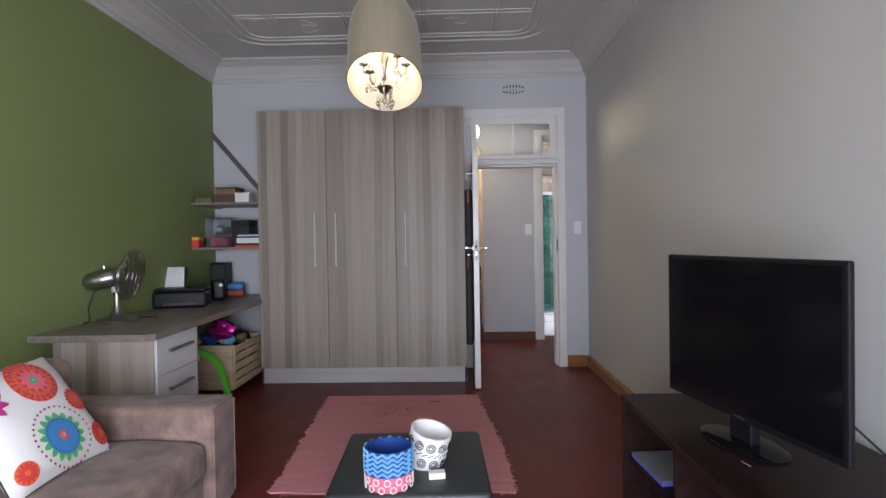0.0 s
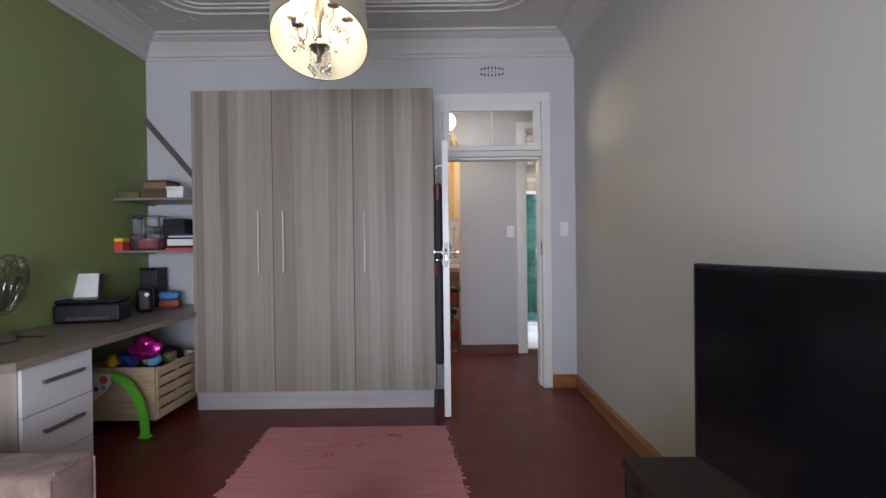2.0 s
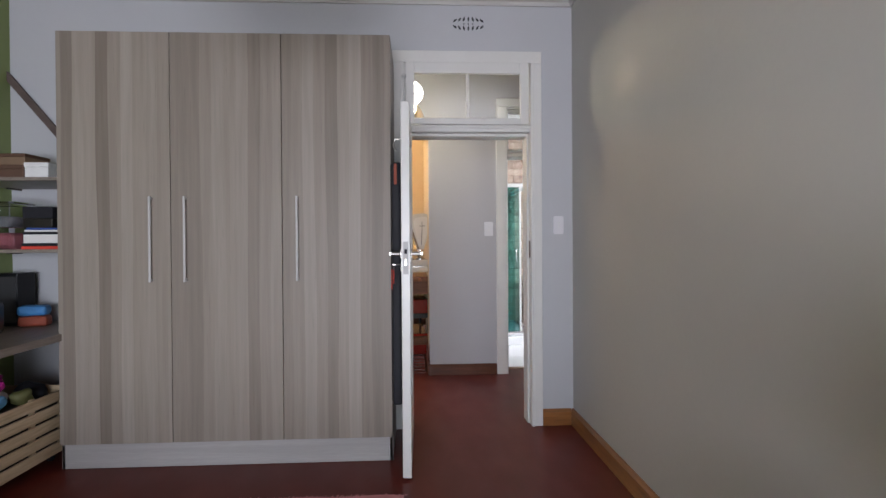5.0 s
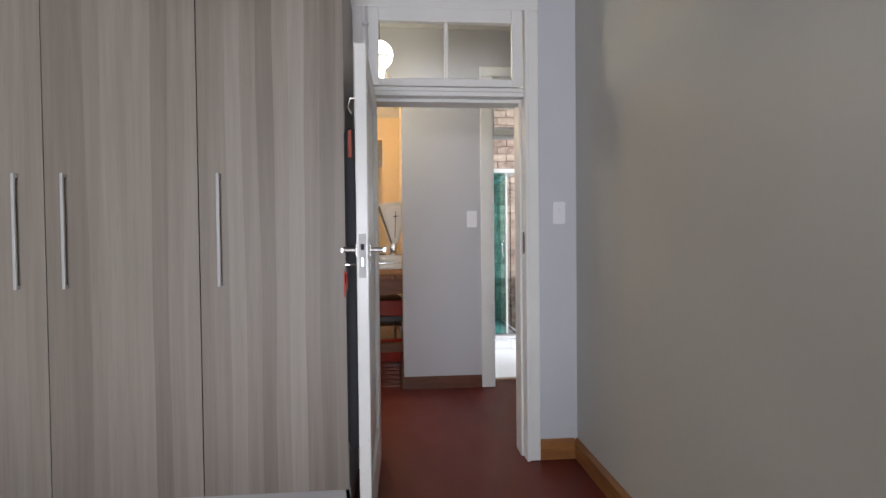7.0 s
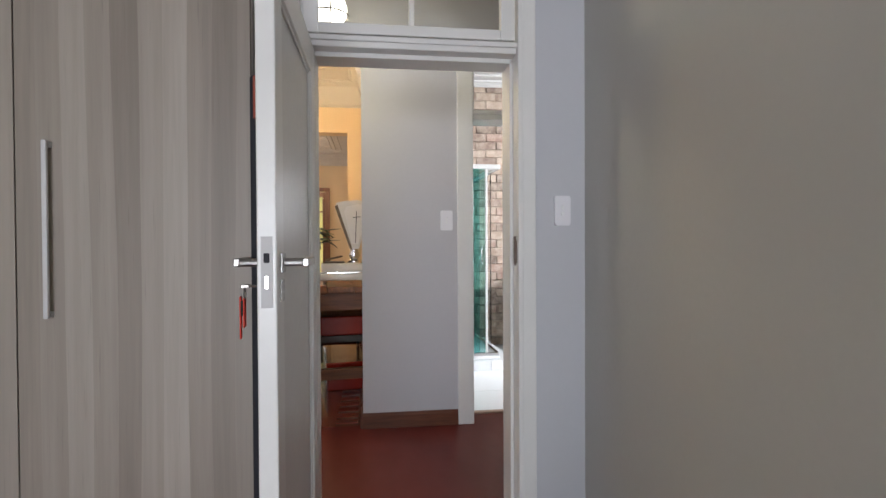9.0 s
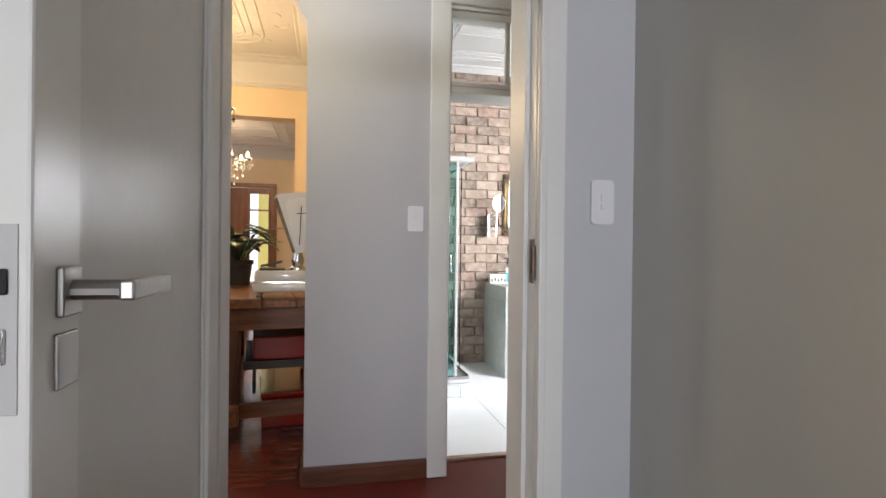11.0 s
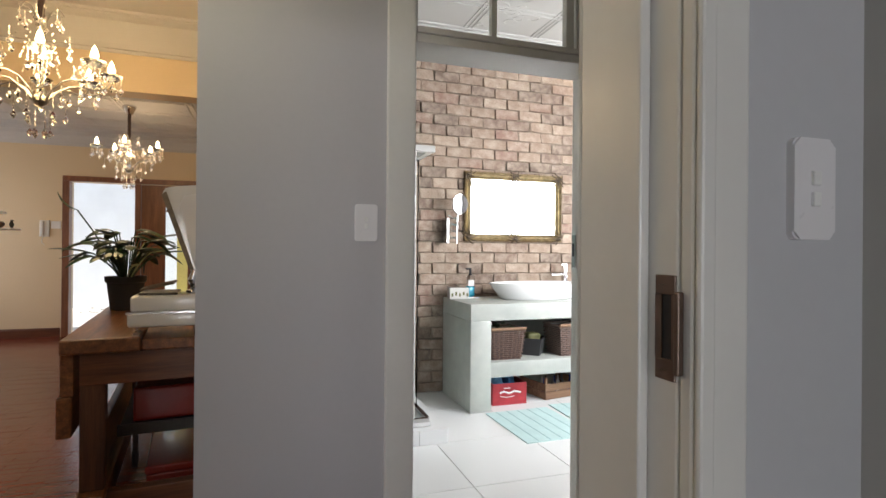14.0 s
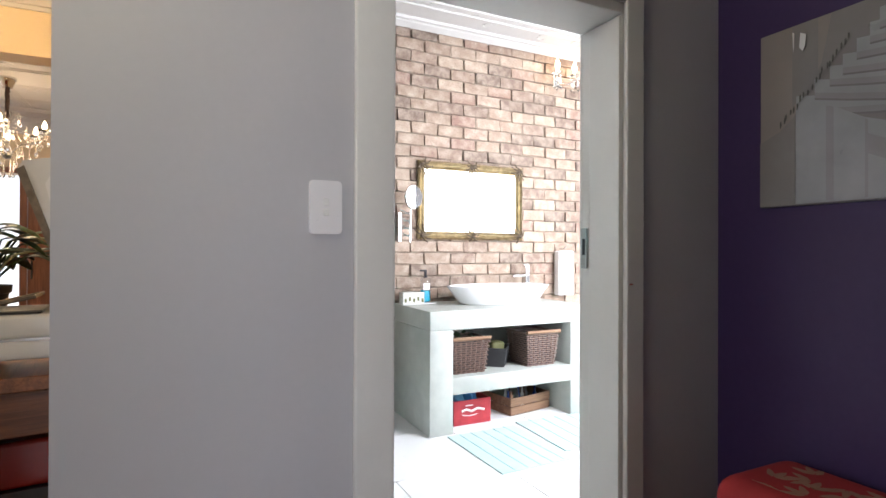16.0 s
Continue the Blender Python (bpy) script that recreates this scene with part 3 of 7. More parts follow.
# ---- doors ----
def bedroom_doorway():
    """The frame with its casing, fanlight and strike, as the doorway of the bedroom."""
    d = thing("door_1", pose(0, 0, 0), "white painted door frame with two-pane fanlight, its door open", "doorway")
    d["kind"] = "structure"
    for y, s in ((5.43, -1), (5.61, 1)):
        for a, b in ((0.655, 0.735), (1.61, 1.69)):
            bm = box(fresh(), a, b, min(y, y + s * 0.022), max(y, y + s * 0.022), 0, 2.53, 0.005)
            o = 0.012 if a < 1 else 0.0
            box(bm, (b - 0.022 if a < 1 else a), (b if a < 1 else a + 0.022), min(y + s * 0.022, y + s * 0.032), max(y + s * 0.022, y + s * 0.032), 0, 2.53, 0.004)
            part("casing", bm, "gloss", d)
        bm = box(fresh(), 0.655, 1.69, min(y, y + s * 0.022), max(y, y + s * 0.022), 2.53, 2.612, 0.005)
        part("head_casing", bm, "gloss", d)
    bm = box(fresh(), 0.722, 0.77, 5.431, 5.609, 0, 2.555, 0.004)
    box(bm, 0.77, 0.785, 5.48, 5.609, 0, 2.05, 0.003)
    part("jamb", bm, "gloss", d)
    bm = box(fresh(), 1.61, 1.634, 5.431, 5.609, 0, 2.555, 0.004)
    box(bm, 1.595, 1.61, 5.48, 5.609, 0, 2.05, 0.003)
    part("jamb", bm, "gloss", d)
    bm = box(fresh(), 0.77, 1.61, 5.42, 5.609, 2.055, 2.1, 0.004)
    box(bm, 0.77, 1.61, 5.48, 5.609, 2.035, 2.055, 0.003)
    box(bm, 0.76, 1.62, 5.408, 5.42, 2.078, 2.1, 0.004)
    part("transom_bar", bm, "gloss", d)
    bm = box(fresh(), 0.77, 1.61, 5.431, 5.609, 2.54, 2.556, 0.002)
    part("head", bm, "gloss", d)
    sash = part("fanlight_sash", box(box(box(box(box(fresh(), 0.745, 0.805, 5.405, 5.44, 2.104, 2.53, 0.004), 1.54, 1.6, 5.405, 5.44, 2.104, 2.53, 0.004), 0.805, 1.54, 5.405, 5.44, 2.104, 2.147, 0.004), 0.805, 1.54, 5.405, 5.44, 2.455, 2.53, 0.004), 1.163, 1.185, 5.408, 5.437, 2.147, 2.455, 0.004), "gloss", d, "white painted fanlight sash")
    for a, b in ((0.8, 1.165), (1.183, 1.545)):
        g = part("pane", box(fresh(), a, b, 5.42, 5.424, 2.15, 2.48), "pane", sash, "clear glass pane")
        g.visible_shadow = False
    bm = lathe(fresh(), [(0, 0), (0.014, 0.002), (0.018, 0.012), (0.01, 0.02), (0.012, 0.03), (0, 0.034)], n=12)
    turned(bm, pose(0.735, 5.405, 2.43, 90))
    tube(bm, [(0.735, 5.39, 2.43), (0.745, 5.385, 2.33), (0.74, 5.385, 2.25)], 0.006, 6)
    part("fanlight_catch", bm, "gloss_soft", d, "white painted fanlight catch", smooth=True)
    bm = box(box(fresh(), 1.607, 1.6105, 5.434, 5.466, 1.175, 1.2, 0.001), 1.607, 1.6105, 5.434, 5.466, 1.275, 1.298, 0.001)
    box(bm, 1.607, 1.6105, 5.455, 5.466, 1.2, 1.275)
    box(bm, 1.607, 1.6105, 5.434, 5.439, 1.2, 1.275)
    box(bm, 1.6, 1.609, 5.421, 5.429, 1.185, 1.28, 0.002)
    for z in (1.187, 1.287):
        lathe(bm, [(0.0, 0), (0.005, 0.0)], (1.606, 5.45, z), 8)
    st = part("strike_plate", bm, "strike", d, "worn steel strike plate")
    part("latch_hole", box(fresh(), 1.6085, 1.6105, 5.439, 5.455, 1.2, 1.275), "ink", st)
    return d


def lever(bm, y0, s):
    """A lever handle on the leaf's side s; the leaf runs along -y from its hinge."""
    x = s * 0.024
    box(bm, min(x, x + s * 0.008), max(x, x + s * 0.008), y0 - 0.022, y0 + 0.022, 1.198, 1.25, 0.003)
    tube(bm, [(x, y0, 1.225), (x + s * 0.058, y0, 1.225)], 0.011, 10)
    box(bm, min(x + s * 0.054, x + s * 0.07), max(x + s * 0.054, x + s * 0.07), y0 - 0.012, y0 + 0.12, 1.214, 1.236, 0.003)


def panel_door():
    """A white panelled leaf, swung open nearly at right angles into the bedroom."""
    d = thing("door", pose(0.762, 5.445, 0.0, 0, 0, -0.6), "white painted panelled door standing wide open", "door")
    L, T = 0.84, 0.024
    bm = fresh()
    for a, b, z0, z1 in ((0, 0.1, 0.012, 2.045), (L - 0.1, L, 0.012, 2.045), (0.1, L - 0.1, 0.012, 0.24), (0.1, L - 0.1, 1.93, 2.045)):
        box(bm, -T, T, -b, -a, z0, z1, 0.004)
    part("leaf_frame", bm, "gloss", d, "white gloss stiles and rails")
    part("panel", box(fresh(), -0.008, 0.008, -L + 0.098, -0.098, 0.238, 1.932), "gloss_soft", d, "flat inset panel")
    bm = fresh()
    for s in (-1, 1):
        for a, b, c, e in ((0.1, 0.112, 0.24, 1.93), (L - 0.112, L - 0.1, 0.24, 1.93), (0.112, L - 0.112, 0.24, 0.252), (0.112, L - 0.112, 1.918, 1.93)):
            x = sorted((s * 0.008, s * 0.016))
            box(bm, x[0], x[1], -b, -a, c, e, 0.004)
    part("bead", bm, "gloss", d)
    bm = box(fresh(), -0.014, 0.014, -L - 0.002, -L, 1.115, 1.291, 0.0008)
    lk = part("lock_plate", bm, "satin", d, "brushed steel lock plate")
    part("latch", box(fresh(), -0.007, 0.007, -L - 0.006, -L - 0.002, 1.226, 1.25, 0.002), "ink", lk)
    part("deadbolt", box(fresh(), -0.005, 0.005, -L - 0.006, -L - 0.002, 1.162, 1.195, 0.0015), "chrome", lk)
    for s in (-1, 1):
        bm = fresh()
        lever(bm, -L + 0.065, s)
        part("lever_handle", bm, "steel", d, "brushed metal lever handle")
        x = sorted((s * 0.024, s * 0.029))
        part("keyhole_cover", box(fresh(), x[0], x[1], -L + 0.04, -L + 0.085, 1.125, 1.182, 0.002), "steel", d)
    for z in (0.25, 1.05, 1.85):
        part("hinge", tube(fresh(), [(-0.029, 0.004, z - 0.045), (-0.029, 0.004, z + 0.045)], 0.007, 10), "gloss_soft", d)
    return d


def door_keys():
    k = thing("key_bunch", pose(0.7285, 4.668, 1.16, 0, 0, 0), "small key bunch with a red tag in the open door", "keys")
    part("ring", tube(fresh(), arc((-0.042, 0, -0.015), 0.012, 0, 360, 12, "yz"), 0.0015, 6), "steel", k)
    bm = box(fresh(), -0.052, -0.03, -0.006, 0.006, 0.0, 0.01, 0.002)
    tube(bm, [(0.0, 0.0, 0.005), (-0.036, 0.0, 0.005)], 0.003, 6)
    part("key", bm, "pewter", k)
    bm = box(fresh(), -0.045, -0.041, -0.012, 0.012, -0.1, -0.025, 0.002)
    box(bm, -0.055, -0.051, -0.006, 0.01, -0.13, -0.02, 0.002)
    part("tag", bm, "red", k, "red key tag")
    part("charm", box(fresh(), -0.05, -0.044, -0.014, 0.0, -0.07, -0.03, 0.003), "iron", k)


def bath_doorway():
    d = thing("door_2", pose(0.02, 0.02, 0), "pale painted bathroom door frame with an open two-pane fanlight", "doorway")
    d["kind"] = "structure"
    for a, b in ((1.578, 1.69), (2.53, 2.61)):
        part("casing", box(fresh(), a, b, 6.888, 6.91, 0, 2.62, 0.006), "gloss", d)
        part("casing", box(fresh(), a, b, 7.11, 7.132, 0, 2.62, 0.006), "gloss", d)
    part("head_casing", box(fresh(), 1.578, 2.61, 6.888, 6.91, 2.62, 2.7, 0.006), "gloss", d)
    part("jamb", box(fresh(), 1.678, 1.694, 6.911, 7.109, 0, 2.61, 0.003), "gloss", d)
    bm = box(fresh(), 2.526, 2.542, 6.911, 7.109, 0, 2.61, 0.003)
    box(bm, 2.514, 2.526, 6.911, 7.06, 0, 2.125, 0.003)
    part("jamb", bm, "gloss", d)
    bm = box(fresh(), 1.694, 2.526, 6.9, 7.109, 2.13, 2.165, 0.004)
    box(bm, 1.694, 2.526, 6.892, 6.93, 2.165, 2.19, 0.004)
    part("transom_bar", bm, "gloss_soft", d)
    part("head", box(fresh(), 1.694, 2.526, 6.911, 7.109, 2.6, 2.618), "gloss", d)
    bm = box(box(fresh(), 1.695, 1.705, 6.93, 6.965, 2.192, 2.598, 0.003), 2.37, 2.41, 6.93, 6.965, 2.192, 2.598, 0.003)
    box(bm, 1.705, 2.37, 6.93, 6.965, 2.192, 2.205, 0.003)
    box(bm, 1.705, 2.37, 6.93, 6.965, 2.56, 2.598, 0.003)
    box(bm, 2.02, 2.045, 6.932, 6.963, 2.205, 2.56, 0.003)
    s = part("fanlight_sash", bm, "gloss_soft", d)
    for a, b in ((1.705, 2.022), (2.043, 2.372)):
        g = part("pane", box(fresh(), a, b, 6.946, 6.95, 2.2, 2.565), "pane", s, "clear glass pane")
        g.visible_shadow = False
    part("side_board", box(fresh(), 2.43, 2.526, 6.94, 6.96, 2.19, 2.6, 0.003), "gloss_soft", d)
    bm = box(fresh(), 2.511, 2.5145, 7.07, 7.1, 1.25, 1.4, 0.001)
    part("strike_plate", bm, "steel", d, "steel strike plate")
    part("latch_hole", box(fresh(), 2.509, 2.5115, 7.078, 7.09, 1.3, 1.36), "ink", d)
    part("screw", lathe(fresh(), [(0.0, 0.0), (0.007, 0.0), (0.006, 0.004), (0, 0.005)], (2.545, 6.884, 1.2), 8), "rust", d)
    part("threshold", box(fresh(), 1.694, 2.526, 7.1, 7.15, -0.004, 0.012, 0.004), "wicker_light", d, "pale stone threshold")


def switch(x, y, z, w, h, face, keys, label):
    """A wall switch plate; face: the way it looks."""
    m = {"-y": pose(x, y, z), "-x": pose(x, y, z, 0, 0, -90)}[face]
    s = thing("light_switch", m, label, "light switch")
    r = 0.01
    out = []
    for cx, cz, a in ((w / 2 - r, h / 2 - r, 0), (r - w / 2, h / 2 - r, 90), (r - w / 2, r - h / 2, 180), (w / 2 - r, r - h / 2, 270)):
        out += arc((cx, -0.011, cz), r, a, a + 90, 5)
    bm = prism(fresh(), out, (0, 0.011, 0))
    rim = [e for e in bm.edges if all(v.co.y < -0.0105 for v in e.verts)]
    bmesh.ops.bevel(bm, geom=rim, offset=0.003, segments=2, affect="EDGES")
    part("plate", bm, "switch_white", s, smooth=True)
    for k in range(keys):
        c = (k - (keys - 1) / 2) * 0.026
        part("rocker", box(fresh(), -0.007, 0.007, -0.015, -0.01, c - 0.009, c + 0.009, 0.002), "white", s)


bedroom_doorway()
panel_door()
door_keys()
bath_doorway()
switch(1.808, 5.43, 1.405, 0.07, 0.126, "-y", 2, "white two-gang light switch beside the bedroom door")
switch(1.523, 6.93, 1.425, 0.084, 0.138, "-y", 2, "white two-gang light switch on the grey hall wall")


def wall_socket():
    s = thing("wall_socket", pose(1.91, 3.105, 0.5, 0, 0, -90), "white double wall socket low on the grey wall", "wall socket")
    part("plate", box(fresh(), -0.066, 0.066, -0.01, 0, -0.05, 0.05, 0.004), "gloss", s)
    for k in (-0.03, 0.03):
        bm = fresh()
        for a, b in ((-0.01, 0.008), (0.01, 0.008), (0, -0.012)):
            box(bm, k + a - 0.003, k + a + 0.003, -0.0115, -0.0095, b - 0.003, b + 0.003)
        part("pin_holes", bm, "ink", s)
        part("rocker", box(fresh(), k - 0.007, k + 0.007, -0.014, -0.009, 0.026, 0.04, 0.002), "white", s)


wall_socket()


def air_vent():
    """A pierced plaster air vent over the door: sprays of slots round a middle."""
    v = thing("air_vent", pose(1.183, 5.43, 2.805), "small pierced decorative air vent over the door", "air vent")
    for row in (-1, 1):
        for k in range(7):
            x = -0.093 + 0.031 * k
            a = radians(90 + row * (k - 3) * 17)
            c, s = math.cos(a), math.sin(a)
            z = row * (0.032 - 0.0022 * (k - 3) ** 2 / 2)
            pts = [(-0.017, 0), (-0.004, 0.007), (0.014, 0.004), (0.018, 0), (0.014, -0.004), (-0.004, -0.007)]
            part("slot", prism(fresh(), [(x + u * c - w * s, -0.0002, z + u * s + w * c) for u, w in pts], (0, -0.0016, 0)), "ink", v)
    for k in (-1, 0, 1):
        part("slot", prism(fresh(), [(0.03 * k + u, -0.0002, w) for u, w in ((-0.007, 0), (0, 0.006), (0.007, 0), (0, -0.006))], (0, -0.0006, 0)), "ink", v)


air_vent()


# ---- bedroom things ----
def wardrobe():
    w = thing("wardrobe", pose(-1.225, 5.43, 0), "tall three-door wardrobe in grey wood-print laminate", "wardrobe")
    W, F = 1.89, -0.545
    bm = box(box(box(fresh(), 0, 0.018, F, -0.002, 0.0, 2.5, 0.001), W - 0.018, W, F, -0.002, 0.0, 2.5, 0.001), 0.018, W - 0.018, F, -0.002, 2.482, 2.5)
    box(bm, 0.018, W - 0.018, -0.02, -0.004, 0.15, 2.49)
    part("body", bm, "laminate_y", w)
    part("plinth", box(fresh(), 0.0, W + 0.002, F - 0.0, F + 0.018, 0.0, 0.14, 0.002), "plinth", w, "pale grey plinth")
    for k in range(3):
        x0 = 0.002 + k * W / 3
        me = box(fresh(), 0.0, W / 3 - 0.004, -0.019, 0, 0, 2.355, 0.0015)
        dr = part("door", me, board_laminate("grey_oak_laminate_door", (0.17, 0.135, 0.105), (0.365, 0.318, 0.27), 0.066, shift=1.7 * k), w, at=pose(x0, F - 0.001, 0.145))
        hx = (0.52, 0.083, 0.087)[k]
        bm = box(fresh(), hx - 0.007, hx + 0.007, -0.049, -0.036, 0.925, 1.415, 0.004)
        for z in (0.928, 1.397):
            box(bm, hx - 0.007, hx + 0.007, -0.035, -0.019, z, z + 0.015)
        part("handle", bm, "satin", dr, "long slim satin metal handle", smooth=True)


def desk():
    d = thing("desk", pose(-1.88, 3.0, 0), "grey laminate corner desk running along the green wall with white drawers", "desk")
    out = [(0.003, 0.0, 0.74), (0.69, 0.0, 0.74), (0.72, 0.05, 0.74), (0.66, 2.42, 0.74), (0.003, 2.42, 0.74)]
    part("worktop", prism(fresh(), out, (0, 0, 0.04)), "laminate_top", d, "grey oak print worktop")
    part("end_panel", box(fresh(), 0.05, 0.655, 0.13, 0.148, 0, 0.739, 0.001), "laminate", d)
    part("pedestal", box(fresh(), 0.1, 0.655, 0.149, 0.62, 0.0, 0.738, 0.001), "drawer", d, "white drawer pedestal")
    for z0, z1 in ((0.502, 0.734), (0.266, 0.498), (0.03, 0.262)):
        f = part("drawer_front", box(fresh(), 0.657, 0.675, 0.135, 0.625, z0, z1, 0.002), "drawer", d)
        part("handle", box(box(box(fresh(), 0.7, 0.708, 0.24, 0.52, z1 - 0.1, z1 - 0.08, 0.002), 0.675, 0.7, 0.26, 0.272, z1 - 0.103, z1 - 0.087), 0.675, 0.7, 0.49, 0.502, z1 - 0.103, z1 - 0.087), "pewter", f, "flat grey metal handle")


def wall_shelf(z):
    s = thing("wall_shelf", pose(-1.88, 5.43, z), "narrow grey laminate shelf across the alcove beside the wardrobe", "shelf", "alcove shelves")
    part("board", box(fresh(), 0.002, 0.652, -0.5, -0.002, -0.02, 0, 0.002), "laminate_top", s)
    for x in (0.05, 0.5):
        part("bracket", box(fresh(), x, x + 0.02, -0.12, -0.004, -0.03, -0.0205), "iron", s)


def closed_box(name, x, y, z, w, d, h, rz, col, label, lid=None, cat="box"):
    t = thing(name, pose(x, y, z, 0, 0, rz), label, cat)
    part("base", box(fresh(), -w / 2, w / 2, -d / 2, d / 2, 0, h * 0.72, 0.003), col, t)
    part("lid", box(fresh(), -w / 2 - 0.003, w / 2 + 0.003, -d / 2 - 0.003, d / 2 + 0.003, h * 0.722, h, 0.003), lid or col, t)
    return t


def shelf_things():
    z = 1.68
    closed_box("storage_box", -1.78, 5.07, z, 0.15, 0.22, 0.05, 4, "olive", "flat olive box on the upper shelf")
    closed_box("storage_box", -1.6, 5.12, z, 0.2, 0.26, 0.08, 2, "brown", "brown keepsake box under a patterned tin on the upper shelf")
    t = closed_box("tin", -1.59, 5.12, z + 0.081, 0.19, 0.2, 0.07, -3, "tan", "patterned brown and tan tin", "brown", "tin")
    closed_box("storage_box", -1.43, 5.08, z, 0.13, 0.16, 0.095, 3, "white", "small white cardboard box on the upper shelf")
    z = 1.262
    b = thing("plastic_tub", pose(-1.68, 5.12, z, 0, 0, 2), "clear plastic tub stacked on another with red contents", "plastic tub")
    part("lower_tub", box(fresh(), -0.12, 0.12, -0.12, 0.12, 0, 0.13, 0.01), "clear_plastic", b)
    part("contents", box(fresh(), -0.07, 0.09, -0.1, 0.1, 0.004, 0.1, 0.02), "dull_pink", b, "pinkish red contents")
    part("upper_tub", box(fresh(), -0.11, 0.1, -0.11, 0.11, 0.132, 0.27, 0.012), "clear_plastic", b)
    part("upper_lid", box(fresh(), -0.13, 0.12, -0.125, 0.125, 0.272, 0.284, 0.004), "clear_plastic", b)
    part("upper_contents", box(fresh(), -0.04, 0.05, -0.06, 0.06, 0.137, 0.2, 0.02), "grey", b, "grey odds and ends")
    closed_box("game_box", -1.86, 5.0, z, 0.07, 0.12, 0.1, 5, "red", "small red and yellow box at the end of the shelf", "yellow")
    closed_box("storage_box", -1.49, 5.2, z, 0.17, 0.2, 0.26, 0, "iron", "dark fabric storage box", "ink")
    for k, (c, w, h, rz) in enumerate((("red", 0.24, 0.018, 2), ("ink", 0.22, 0.016, -4), ("white", 0.21, 0.05, 2), ("ink", 0.23, 0.014, 6), ("cotton", 0.22, 0.01, 9), ("navy", 0.21, 0.012, 12))):
        hh = z + (0, 0.019, 0.036, 0.087, 0.102, 0.113)[k]
        t = thing("binder" if h > 0.015 else "folder", pose(-1.36, 5.08, hh, 0, 0, rz), {"red": "flat red folder", "ink": "thin black folder", "white": "thick white ring binder", "cotton": "loose sheaf of white paper", "navy": "navy card folder"}[c] + " in a pile on the lower shelf", "folder", "pile of folders")
        part("cover", box(fresh(), -w / 2, w / 2, -0.14, 0.14, 0, h, 0.002), c, t)
        if h > 0.03:
            part("pages", box(fresh(), -w / 2 + 0.006, w / 2 + 0.002, -0.142, 0.13, 0.006, h - 0.006), "cotton", t)
    s = thing("speaker", pose(-1.76, 5.28, 0.781, 0, 0, 0), "tall dark loudspeaker on the desk", "speaker")
    part("cabinet", box(fresh(), -0.075, 0.075, -0.08, 0.08, 0, 0.33, 0.006), "black", s)
    part("grille", box(fresh(), -0.066, 0.066, -0.084, -0.079, 0.02, 0.31, 0.003), "pot", s)
    b = thing("pencil_case", pose(-1.58, 5.2, 0.781, 0, 0, 12), "blue and red soft case on the desk", "case")
    part("lower", box(fresh(), -0.08, 0.08, -0.05, 0.05, 0, 0.065, 0.02), "rust", b, "dark red lower half")
    part("upper", box(fresh(), -0.084, 0.076, -0.052, 0.052, 0.066, 0.13, 0.022), "blue", b, "blue upper half")
    bt = thing("batten", pose(0, 0, 0), "dark wooden batten leaning across the alcove wall", "batten")
    part("bar", turned(box(fresh(), -0.43, 0.46, -0.012, 0.012, -0.022, 0.022, 0.003), Matrix.Translation((-1.62, 5.41, 2.095)) @ Matrix.Rotation(radians(50), 4, "Y")), "batten", bt)
    part("upright", box(fresh(), -1.34, -1.29, 5.4, 5.424, 1.682, 1.81, 0.003), "batten", bt)


def printer():
    p = thing("printer", pose(-1.7, 4.4, 0.781, 0, 0, 16), "black inkjet printer holding a paper sheet, on the desk", "printer")
    part("body", box(fresh(), -0.2, 0.2, -0.14, 0.14, 0.0, 0.13, 0.02, 3), "black", p)
    part("lid", box(fresh(), -0.19, 0.19, -0.13, 0.14, 0.131, 0.155, 0.01), "black", p)
    part("output_slot", box(fresh(), -0.12, 0.14, -0.15, -0.138, 0.02, 0.045, 0.003), "pot", p)
    part("paper_tray", turned(box(fresh(), -0.13, 0.07, -0.006, 0.006, 0, 0.2, 0.004), pose(-0.06, 0.12, 0.12, -14)), "black", p)
    part("paper", turned(box(fresh(), -0.1, 0.06, -0.0015, 0.0015, 0, 0.2), pose(-0.07, 0.1, 0.13, -18, 0, 4)), "white", p, "white paper sheet")
    c = thing("camera_case", pose(-1.6, 4.86, 0.781, 0, 0, 20), "small black case with a white mark beside the printer", "case")
    part("shell", box(fresh(), -0.06, 0.06, -0.06, 0.06, 0, 0.19, 0.03, 3), "black", c)
    part("mark", turned(box(fresh(), -0.014, 0.014, -0.002, 0.001, -0.014, 0.014), pose(0.02, -0.061, 0.14, 0, 45)), "white", c)


